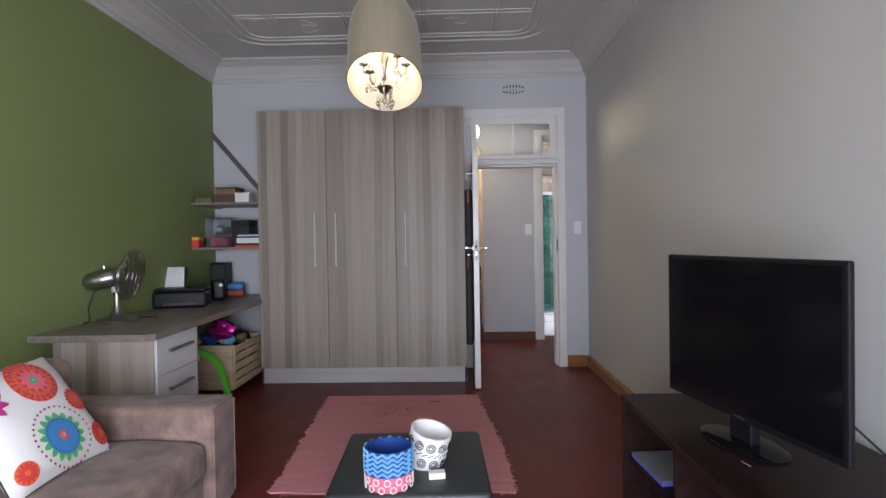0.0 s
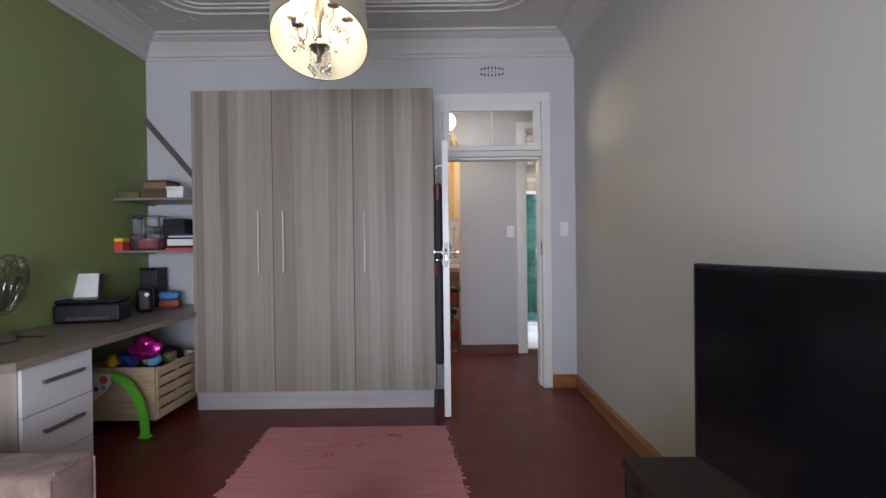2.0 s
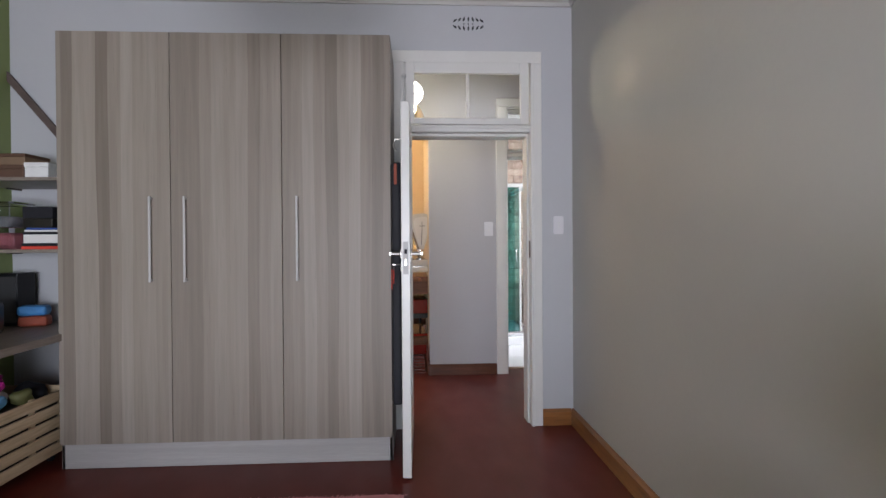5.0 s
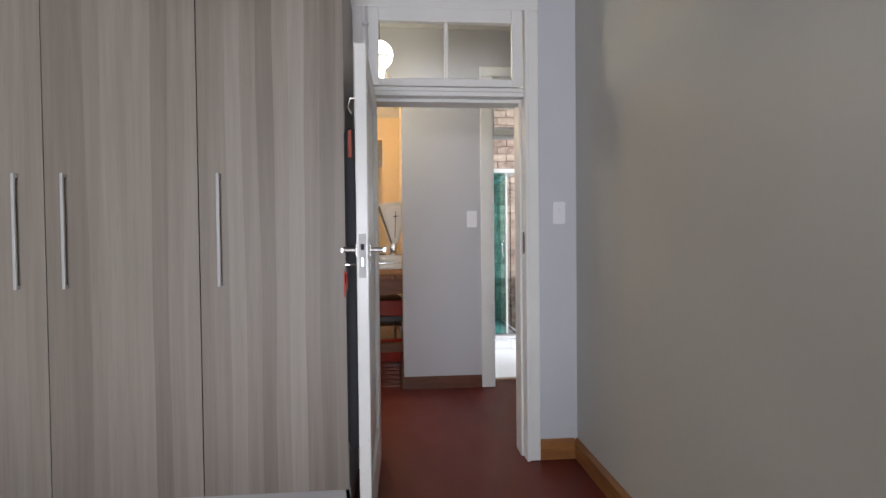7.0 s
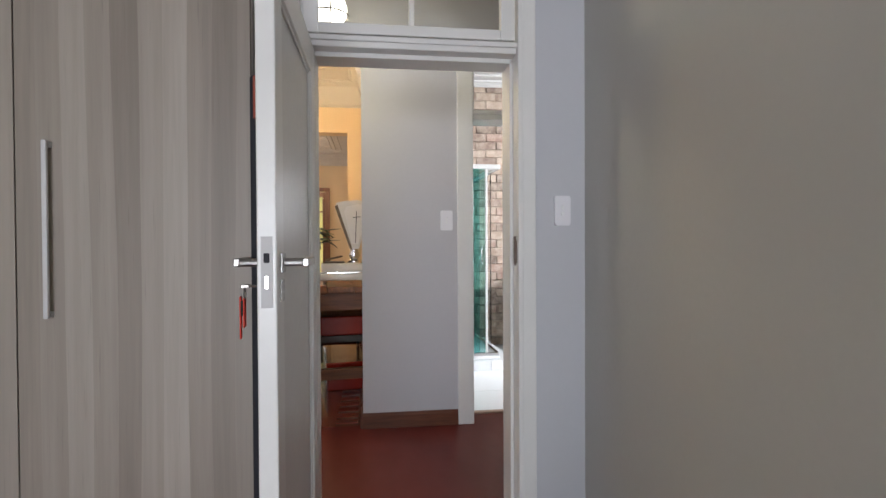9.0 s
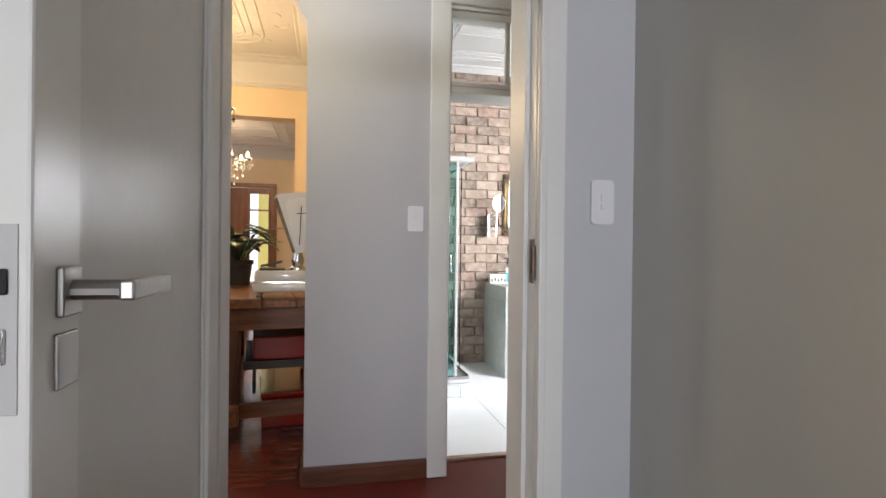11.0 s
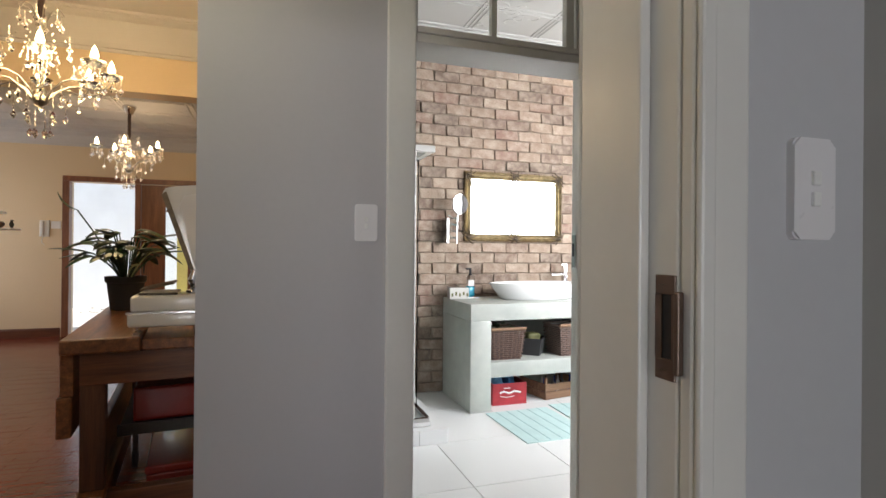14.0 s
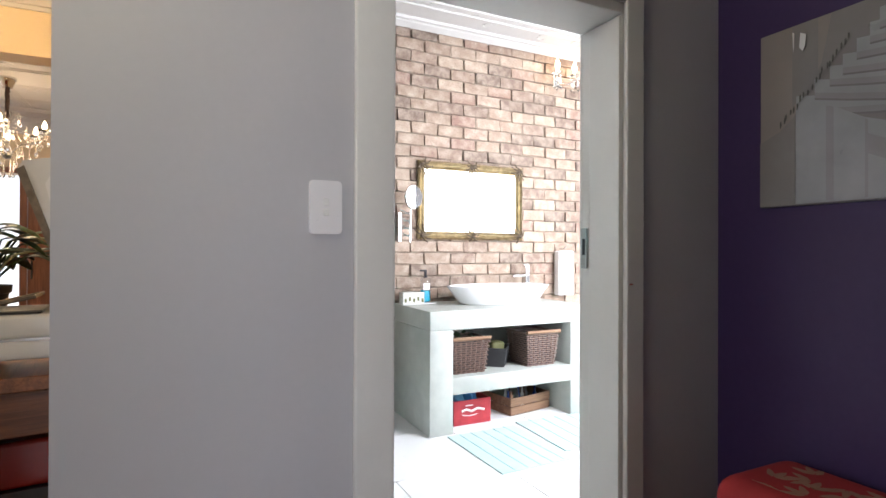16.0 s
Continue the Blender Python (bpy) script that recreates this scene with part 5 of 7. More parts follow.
def cushion():
    P1, P2, P3 = Vector((-1.2, 2.3, 0.81)), Vector((-0.91, 2.26, 0.42)), Vector((-0.92, 1.84, 0.42))
    U = (P3 - P2).normalized()
    V0 = (P1 - P2)
    V = (V0 - V0.dot(U) * U).normalized()
    N = U.cross(V)
    if N.x < 0:
        N = -N
    S = 0.248
    C = P2 + U * S + V * S
    m = Matrix((( *(-U),), (*V,), (*N,))).transposed().to_4x4()
    m.translation = C
    c = thing("cushion", m, "white cushion with big red, green and blue flowers, on sofa", "cushion")

    def puff(u, v):
        e = (1 - abs(u / S) ** 3.0) * (1 - abs(v / S) ** 3.0)
        return 0.075 * max(e, 0) ** 0.5

    bm = fresh()
    n = 20
    for sgn in (1, -1):
        g = []
        for j in range(n + 1):
            row = []
            for i in range(n + 1):
                u, v = (2 * i / n - 1), (2 * j / n - 1)
                k = 1 - 0.07 * (1 - u * u) * abs(v) ** 2
                q = 1 - 0.07 * (1 - v * v) * abs(u) ** 2
                x, y = u * S * q, v * S * k
                row.append(bm.verts.new((x, y, sgn * puff(u * S * 0.999, v * S * 0.999) + 0.003 * noise.noise(Vector((x * 12, y * 12, sgn))))))
            g.append(row)
        for j in range(n):
            for i in range(n):
                bm.faces.new((g[j][i], g[j][i + 1], g[j + 1][i + 1], g[j + 1][i]))
    bmesh.ops.remove_doubles(bm, verts=bm.verts, dist=0.004)
    body = part("cover", bm, "cotton", c, smooth=True)

    def top(u, v):
        return (u, v, puff(u, v) + 0.0035)

    def petal(bm, cx, cy, a, r0, r1, w, sharp=False):
        pts = []
        for k in range(9):
            s = k / 8
            r = r0 + (r1 - r0) * s
            ww = w * math.sin(math.pi * (0.12 + 0.88 * s)) ** (1.0 if sharp else 0.6)
            pts.append((r, ww))
        left = [(cx + r * math.cos(a) - w_ * math.sin(a), cy + r * math.sin(a) + w_ * math.cos(a)) for r, w_ in pts]
        right = [(cx + r * math.cos(a) + w_ * math.sin(a), cy + r * math.sin(a) - w_ * math.cos(a)) for r, w_ in pts]
        lim = S * 0.97
        cl = lambda p: (max(-lim, min(lim, p[0])), max(-lim, min(lim, p[1])))
        for k in range(8):
            q = [cl(left[k]), cl(left[k + 1]), cl(right[k + 1]), cl(right[k])]
            bm.faces.new([bm.verts.new(top(*p)) for p in q])

    def disc(bm, cx, cy, r, lift=0.0):
        lim = S * 0.975
        rings = []
        for rr in (0.0, r * 0.35, r * 0.7, r):
            rings.append([bm.verts.new(Vector(top(max(-lim, min(lim, cx + rr * math.cos(2 * math.pi * k / 28))), max(-lim, min(lim, cy + rr * math.sin(2 * math.pi * k / 28))))) + Vector((0, 0, lift))) for k in range(28)])
        for a, b in zip(rings, rings[1:]):
            for k in range(28):
                bm.faces.new((a[k], a[(k + 1) % 28], b[(k + 1) % 28], b[k]))

    def ring_dots(bm, cx, cy, r, n, d, lift=0.0015):
        for k in range(n):
            a = 2 * math.pi * k / n
            x, y = cx + r * math.cos(a), cy + r * math.sin(a)
            if max(abs(x), abs(y)) < S * 0.96:
                disc(bm, x, y, d, lift)

    def flower(name, cx, cy, layers, label):
        f = None
        for i, (kind, col, *v) in enumerate(layers):
            bm = fresh()
            if kind == "disc":
                disc(bm, cx, cy, v[0], 0.001 * i)
            elif kind == "dots":
                ring_dots(bm, cx, cy, v[0], v[1], v[2], 0.001 * i + 0.0005)
            else:
                for k in range(v[3]):
                    petal(bm, cx, cy, 2 * math.pi * (k + 0.5) / v[3], v[0], v[1], v[2], kind == "sharp")
                for w in bm.verts:
                    w.co.z += 0.001 * i
            part("print" if i else name, bm, col, body, label if i == 0 else "")
    flower("blue_flower", 0.0, -0.118, [("petal", "green", 0.05, 0.1, 0.013, 16), ("disc", "blue", 0.074), ("dots", "navy", 0.066, 32, 0.0028), ("disc", "orange", 0.02), ("dots", "magenta", 0.016, 9, 0.002), ("disc", "lightblue", 0.008), ("dots", "rust", 0.12, 34, 0.0048)], "big blue and green flower print")
    flower("red_flower", 0.04, 0.132, [("disc", "red", 0.1), ("petal", "orange", 0.055, 0.099, 0.009, 22), ("dots", "magenta", 0.08, 28, 0.005), ("sharp", "pink", 0.01, 0.06, 0.013, 11), ("disc", "green", 0.018), ("disc", "lightblue", 0.008)], "big red flower print")
    flower("small_red_flower", 0.165, 0.0, [("petal", "red", 0.02, 0.056, 0.009, 18), ("disc", "orange", 0.038), ("dots", "magenta", 0.03, 16, 0.003), ("disc", "pink", 0.012)], "small red flower print")
    flower("magenta_flower", -0.175, 0.095, [("sharp", "magenta", 0.01, 0.07, 0.016, 9), ("disc", "pink", 0.016)], "magenta flower print")
    flower("coral_flower", 0.185, -0.17, [("disc", "red", 0.05), ("dots", "pink", 0.04, 14, 0.004), ("disc", "orange", 0.02)], "coral flower print")
    flower("orange_flower", -0.185, -0.18, [("disc", "orange", 0.04), ("petal", "red", 0.01, 0.038, 0.007, 12)], "orange flower print")
    bm = fresh()
    tube(bm, [(S * 0.95, -S, 0), (S * 0.93, 0, 0), (S * 0.97, S, 0)], 0.004, 6)
    part("piping", bm, "navy", body, "dark piping along the edge")


def crystal_strand(bm, x, y, z, n, r, drop=None):
    for k in range(n):
        bead(bm, (x, y, z - k * r * 2.3), r, 1.1)
    if drop:
        bead(bm, (x, y, z - n * r * 2.3 - drop * 1.2), drop, 1.6)


def drum_pendant():
    C = (0.17, 3.18)
    p = thing("pendant_lamp", pose(C[0], C[1], 0), "champagne silk drum pendant lamp with a lit crystal chandelier inside", "pendant lamp")

    def shell(r0, r1, cut=0.115):
        bm = fresh()
        n = 48
        rows = []
        for j in range(13):
            s = j / 12
            row = []
            for k in range(n):
                a = 2 * math.pi * k / n
                r = (r0 + (r1 - r0) * s) * (1 if s < 0.55 else math.sqrt(1 - ((s - 0.55) / 0.47) ** 2))
                row.append(bm.verts.new((1.08 * r * math.cos(a), 0.98 * r * math.sin(a), 2.225 + 0.49 * s - cut * math.sin(a) * (1 - 0.4 * s))))
            rows.append(row)
        for u, v in zip(rows, rows[1:]):
            for k in range(n):
                bm.faces.new((u[k], u[(k + 1) % n], v[(k + 1) % n], v[k]))
        return bm, rows
    bm, rows = shell(0.208, 0.185)
    part("shade", bm, "shade", p, "champagne silk drum shade", smooth=True)
    bm, _ = shell(0.204, 0.181)
    part("lining", bm, "shade_in", p, "cream shade lining", smooth=True)
    bm = fresh()
    tube(bm, [(1.08 * 0.206 * math.cos(2 * math.pi * k / 48), 0.98 * 0.206 * math.sin(2 * math.pi * k / 48), 2.224 - 0.115 * math.sin(2 * math.pi * k / 48)) for k in range(49)], 0.0022, 5)
    part("rim_wire", bm, "iron", p)
    bm = lathe(fresh(), [(0, 3.12), (0.06, 3.12), (0.055, 3.09), (0.02, 3.07), (0, 3.07)], n=20)
    tube(bm, [(0, 0, 3.07), (0, 0, 2.5)], 0.006, 8)
    part("stem", bm, "pewter", p, "silver ceiling rose and stem", smooth=True)
    part("column", lathe(fresh(), [(0, 2.52), (0.012, 2.5), (0.025, 2.46), (0.014, 2.42), (0.03, 2.37), (0.014, 2.33), (0.012, 2.24), (0.042, 2.215), (0.05, 2.2), (0.028, 2.175), (0.01, 2.16), (0.006, 2.135), (0, 2.13)], n=20), "pewter", p, smooth=True)
    for k in range(5):
        a = 2 * math.pi * k / 5 + 0.4
        c, s = math.cos(a), math.sin(a)
        prof = [(0.02, 2.33 - 0.09 * (k % 2)), (0.05, 2.375 - 0.09 * (k % 2)), (0.075, 2.36 - 0.09 * (k % 2)), (0.08, 2.31 - 0.09 * (k % 2)), (0.1, 2.285 - 0.09 * (k % 2)), (0.128, 2.3 - 0.09 * (k % 2)), (0.132, 2.34 - 0.09 * (k % 2))]
        arm = part("arm", tube(fresh(), [(r * c, r * s, z) for r, z in prof], 0.0045, 6), "pewter", p, "curved silver arm", smooth=True)
        z = prof[-1][1]
        part("drip_cup", lathe(fresh(), [(0.006, -0.006), (0.028, 0.004), (0.03, 0.012), (0.008, 0.006)], (0.132 * c, 0.132 * s, z), 14), "pewter", arm, smooth=True)
        part("candle", lathe(fresh(), [(0, 0.005), (0.009, 0.005), (0.009, 0.06), (0, 0.06)], (0.132 * c, 0.132 * s, z), 10), "gloss", arm)
        part("bulb", lathe(fresh(), [(0, 0.06), (0.01, 0.065), (0.014, 0.085), (0.008, 0.11), (0, 0.122)], (0.132 * c, 0.132 * s, z), 12), "bulb", arm, "lit candle bulb", smooth=True)
        bm = fresh()
        for q in range(3):
            b = a + (q - 1) * 0.22
            crystal_strand(bm, 0.132 * math.cos(b), 0.132 * math.sin(b), z - 0.015, 4, 0.0065, 0.013)
        part("crystal_strand", bm, "crystal", arm, "strings of clear glass crystals", kind="stuff")
    bm = fresh()
    for q in range(8):
        b = 2 * math.pi * q / 8
        crystal_strand(bm, 0.045 * math.cos(b), 0.045 * math.sin(b), 2.2, 5 + q % 2, 0.0065, 0.014)
        crystal_strand(bm, 0.09 * math.cos(b), 0.09 * math.sin(b), 2.3, 5, 0.0065, 0.013)
        crystal_strand(bm, 0.02 * math.cos(b), 0.02 * math.sin(b), 2.42, 6, 0.006)
    part("crystal_strand", bm, "crystal", p, "strings of clear glass crystals", kind="stuff")


wardrobe()
desk()
wall_shelf(1.68)
wall_shelf(1.262)
shelf_things()
printer()
desk_fan()
toy_crate()
toy_arch()
rag_rug()
trunk_seat()
patterned_basket(0, 0, pose(0.322, 1.905, 0.421, 0, 0, 10), 0.084, 0.14, ("pink", "navy", "lightblue"), "small woven basket, blue zigzag above pink print, on the trunk", True)
patterned_basket(0, 0, pose(0.435, 2.09, 0.424, 8, 14, 0), 0.08, 0.14, ("cotton",), "small white basket printed with black circles, tilted, on the trunk", False)
t = thing("card", pose(0.49, 1.96, 0.421, 0, 0, 8), "small white card box on the trunk", "card")
part("sheet", box(fresh(), -0.03, 0.03, -0.02, 0.02, 0, 0.022, 0.003), "white", t)
media_unit()
tv()
sofa()
cushion()
drum_pendant()


def door_coats():
    c = thing("hanging_coats", pose(0.69, 4.9, 0, 0, 0, -3), "dark coats hanging on the back of the open door", "coats")
    bm = fresh()
    box(bm, -0.02, 0.035, -0.1, 0.42, 0.35, 1.75, 0.015)
    bmesh.ops.subdivide_edges(bm, edges=[e for e in bm.edges if e.calc_length() > 0.2], cuts=8, use_grid_fill=True)
    for v in bm.verts:
        v.co.x += 0.008 * math.sin(v.co.y * 60)
    part("coat", bm, "ink", c, smooth=True)
    part("scarf", box(fresh(), 0.0, 0.018, -0.11, -0.1, 1.62, 1.74, 0.004), "rust", c, "dull red scarf end")
    part("hook", tube(fresh(), [(0.045, 0.0, 1.9), (0.0, 0.0, 1.9), (-0.01, 0.0, 1.86), (0.005, 0.0, 1.83)], 0.006, 8), "pewter", c)


door_coats()


# ---- hall things ----
def hall_lamp():
    h = thing("hall_lamp", pose(0.78, 6.27, 0), "lit white glass globe hanging in the hall, held by metal straps", "pendant lamp")
    part("rod", lathe(fresh(), [(0, 3.2), (0.05, 3.2), (0.045, 3.17), (0.007, 3.16), (0.007, 2.66), (0, 2.66)], n=14), "pewter", h, smooth=True)
    g = part("globe", lathe(fresh(), [(0.1 * math.sin(math.pi * k / 14), 2.56 - 0.1 * math.cos(math.pi * k / 14)) for k in range(15)], n=28), "globe", h, "glowing white glass globe", smooth=True)
    g.visible_shadow = False
    bm = fresh()
    for k in range(3):
        a = 2 * math.pi * k / 3 + 0.7
        tube(bm, [(0.106 * math.cos(radians(t)) * math.cos(a), 0.106 * math.cos(radians(t)) * math.sin(a), 2.56 + 0.106 * math.sin(radians(t))) for t in range(90, -91, -15)], 0.004, 6)
    lathe(bm, [(0.104, 2.535), (0.108, 2.53), (0.104, 2.525)], n=28)
    part("straps", bm, "pewter", h, "thin dark metal straps", smooth=True)


def stair_print():
    p = thing("canvas_print", pose(3.04, 6.75, 1.468, 0, 0, -90), "unframed grey photograph of a sweeping marble stair on the purple wall", "picture")
    W, H = 0.9, 0.6
    part("canvas", box(fresh(), 0, W, -0.02, -0.001, 0, H, 0.002), "print_grey", p)

    def patch(name, pts, col, d):
        bm = fresh()
        prism(bm, [(x, -0.0205 - d, z) for x, z in pts], (0, 0.0004, 0))
        part(name, bm, col, p)
    patch("far_wall", [(0.003, 0.2), (0.003, 0.597), (0.23, 0.597), (0.2, 0.45), (0.12, 0.3)], "print_warm", 0.0004)
    patch("column", [(0.11, 0.33), (0.11, 0.597), (0.19, 0.597), (0.19, 0.42), (0.15, 0.36)], "print_grey", 0.0008)
    treads = [(0.123, 0.35, 0.1), (0.18, 0.39, 0.13), (0.225, 0.42, 0.1), (0.262, 0.445, 0.07), (0.3, 0.48, 0.04), (0.335, 0.515, 0.02), (0.36, 0.55, 0.0)]
    for k, (x, z, fall) in enumerate(treads):
        def curve(dz):
            return [(x + (0.895 - x) * t / 7, z + dz - fall * math.sin(math.pi / 2 * t / 7) * (1 - 0.25 * t / 7)) for t in range(8)]
        patch("step", curve(0.012) + curve(-0.03)[::-1], "print_pale", 0.001 + 0.0005 * k)
        patch("riser", curve(-0.03) + curve(-0.048)[::-1], "print_mid", 0.001 + 0.0005 * k)
        patch("step_shadow", curve(-0.048) + curve(-0.054)[::-1], "print_shade", 0.001 + 0.0005 * k)
    patch("stair_flank", [(0.123, 0.005), (0.123, 0.317), (0.22, 0.313), (0.32, 0.25), (0.45, 0.2), (0.6, 0.17), (0.895, 0.12), (0.895, 0.005)], "print_pale", 0.005)
    patch("flank_shade", [(0.33, 0.14), (0.45, 0.08), (0.6, 0.05), (0.6, 0.1), (0.45, 0.14), (0.33, 0.2)], "print_mid", 0.0055)
    patch("pillar_shadow", [(0.216, 0.01), (0.216, 0.31), (0.238, 0.3), (0.238, 0.01)], "print_mid", 0.0056)
    patch("pillar_shadow", [(0.323, 0.01), (0.323, 0.245), (0.331, 0.24), (0.331, 0.01)], "print_mid", 0.0056)
    patch("low_parapet", [(0.003, 0.003), (0.003, 0.223), (0.089, 0.262), (0.122, 0.3), (0.122, 0.003)], "print_grey", 0.0055)
    rnd = random.Random(5)
    for k in range(20):
        u = k / 19
        x = 0.075 + 0.21 * u + rnd.uniform(-0.004, 0.004)
        z = 0.262 + 0.23 * u + rnd.uniform(-0.006, 0.006)
        patch("small_figure", [(x, z), (x + 0.003, z + 0.012), (x + 0.001, z + rnd.uniform(0.018, 0.026)), (x - 0.003, z + 0.018), (x - 0.003, z)], "print_dark", 0.008)
    patch("light_fleck", [(0.118, 0.51), (0.114, 0.575), (0.121, 0.572)], "wall_white", 0.009)
    patch("light_fleck", [(0.147, 0.503), (0.136, 0.52), (0.14, 0.566), (0.158, 0.556), (0.155, 0.52)], "wall_white", 0.009)


def leafy_ottoman():
    o = thing("ottoman", pose(2.83, 6.22, 0.015), "red upholstered ottoman with a beige leaf print against the purple wall", "ottoman")
    bm = box(fresh(), -0.19, 0.19, -0.55, 0.45, 0.44, 0.625, 0.07, 5)
    part("seat", bm, "red_cloth", o, smooth=True)
    part("skirt", box(fresh(), -0.185, 0.185, -0.54, 0.44, 0.1, 0.44, 0.02), "red_cloth", o)
    for x in (-0.15, 0.15):
        for y in (-0.48, 0.38):
            part("foot", lathe(fresh(), [(0, 0), (0.018, 0), (0.026, 0.1), (0, 0.1)], (x, y, 0), 12), "teak", o)
    rnd = random.Random(2)
    for k in range(34):
        x, y, a = -0.11 + 0.055 * (k % 4) + 0.02 * (k // 4 % 2), -0.46 + 0.024 * k, rnd.uniform(0, 6.3)
        bm = fresh()
        for q in range(3):
            b = a + (q - 1) * 0.7
            L = 0.07
            pts = [(x + L * s * math.cos(b) - w * math.sin(b), y + L * s * math.sin(b) + w * math.cos(b), 0.6262) for s, w in ((0.1, 0), (0.4, 0.011), (0.8, 0.007), (1, 0), (0.8, -0.007), (0.4, -0.011))]
            prism(bm, [(max(-0.125, min(0.125, p[0])), max(-0.48, min(0.38, p[1])), p[2]) for p in pts], (0, 0, 0.0012 + 0.0002 * (k % 5)))
        part("leaf_print", bm, "leaf_cloth", o, "beige leaf spray")


hall_lamp()
stair_print()
leafy_ottoman()


# ---- living room things ----
def chandelier(x, y, ceil, hub, big, label):
    c = thing("chandelier", pose(x, y, 0), label, "chandelier", "crystal chandeliers")
    bm = lathe(fresh(), [(0, ceil), (0.075, ceil), (0.078, ceil - 0.015), (0.06, ceil - 0.05), (0.04, ceil - 0.1), (0, ceil - 0.1)], n=20)
    part("ceiling_rose", bm, "chrome", c, smooth=True)
    crown = hub + (0.56 if big else 0.4)
    bm = fresh()
    rnd = random.Random(int(hub * 100))
    pts = []
    z = ceil - 0.07
    while z > crown - 0.05:
        pts.append((rnd.uniform(-0.003, 0.003), rnd.uniform(-0.003, 0.003), z))
        z -= 0.02
    rings = 0
    for p, q in zip(pts, pts[1:]):
        tube(bm, [p, q], 0.02 + 0.004 * (rings % 2), 10, 0.016)
        rings += 1
    part("chain_sleeve", bm, "sleeve", c, "gathered dark chain sleeve", smooth=True)
    part("column", lathe(fresh(), [(0, crown - 0.04), (0.012, crown - 0.05), (0.03, crown - 0.09), (0.012, crown - 0.13), (0.014, hub + 0.24), (0.04, hub + 0.18), (0.014, hub + 0.12), (0.035, hub + 0.05), (0.045, hub), (0.03, hub - 0.03), (0, hub - 0.04)], n=18), "cup", c, smooth=True)
    part("hub", lathe(fresh(), [(0, hub + 0.03), (0.03, hub + 0.02), (0.034, hub), (0.018, hub - 0.02), (0, hub - 0.03)], n=18), "pewter", c, smooth=True)
    n_arm, R, start = (8, 0.375, 0.314) if big else (5, 0.33, -0.25)
    lift = 0.19 if big else 0.22
    for k in range(n_arm):
        a = 2 * math.pi * k / n_arm + start
        co, s = math.cos(a), math.sin(a)
        pr = [(0.03, -0.01), (0.08 * R / 0.375, 0.06), (0.15 * R / 0.375, 0.115), (0.22 * R / 0.375, 0.125), (0.29 * R / 0.375, 0.115), (0.345 * R / 0.375, lift - 0.05), (R, lift)]
        arm = part("arm", tube(fresh(), [(r * co, r * s, hub + z) for r, z in pr], 0.006, 6, 0.004), "pewter", c, "curved silver arm", smooth=True)
        px, py, pz = R * co, R * s, hub + lift
        part("glass_cup", lathe(fresh(), [(0, 0), (0.03, 0.004), (0.062, 0.026), (0.068, 0.042), (0.06, 0.04), (0.02, 0.012), (0, 0.01)], (px, py, pz), 16), "cup", arm, smooth=True)
        part("candle", lathe(fresh(), [(0, 0.01), (0.011, 0.01), (0.011, 0.045), (0, 0.045)], (px, py, pz), 8), "gloss", arm)
        part("bulb", lathe(fresh(), [(0, 0.045), (0.016, 0.053), (0.023, 0.075), (0.013, 0.115), (0, 0.14)], (px, py, pz), 12), "bulb_warm", arm, "lit candle bulb", smooth=True)
        bm = fresh()
        for q in range(5):
            b = 2 * math.pi * q / 5
            crystal_strand(bm, px + 0.056 * math.cos(b), py + 0.056 * math.sin(b), pz + 0.02, 4 + (q % 2) * 2, 0.0065, 0.017)
        for r_, z_ in (pr[2], pr[4]):
            crystal_strand(bm, r_ * co, r_ * s, hub + z_ - 0.02, 4, 0.0065, 0.018)
        part("crystal_strand", bm, "crystal", arm, "strings of clear glass crystals", kind="stuff")
    bm = fresh()
    for q in range(6):
        b = 2 * math.pi * q / 6 + 0.3
        for r0, dz, n in ((0.11, 0.0, 4), (0.17, -0.16, 4), (0.22, -0.28, 3)):
            crystal_strand(bm, r0 * math.cos(b + r0 * 3), r0 * math.sin(b + r0 * 3), crown + dz * (1 if big else 0.7), n, 0.0065, 0.018)
        crystal_strand(bm, 0.05 * math.cos(b), 0.05 * math.sin(b), hub - 0.06, 8, 0.0065, 0.018)
        crystal_strand(bm, 0.13 * math.cos(b), 0.13 * math.sin(b), hub + 0.04, 8, 0.0065, 0.018)
        for t in range(9):
            u = t / 8
            bead(bm, ((0.1 + 0.09 * u) * math.cos(b), (0.1 + 0.09 * u) * math.sin(b), crown - 0.05 - (0.3 if big else 0.22) * u - 0.05 * math.sin(math.pi * u)), 0.0065, 1.1)
    part("crystal_strand", bm, "crystal", c, "strings of clear glass crystals", kind="stuff")
    for q in range(6):
        a = 2 * math.pi * q / 6
        co, s = math.cos(a), math.sin(a)
        part("scroll", tube(fresh(), [(0.02 * co, 0.02 * s, crown - 0.09), (0.06 * co, 0.06 * s, crown + 0.01), (0.1 * co, 0.1 * s, crown + 0.02), (0.125 * co, 0.125 * s, crown - 0.02)], 0.003, 5), "pewter", c)


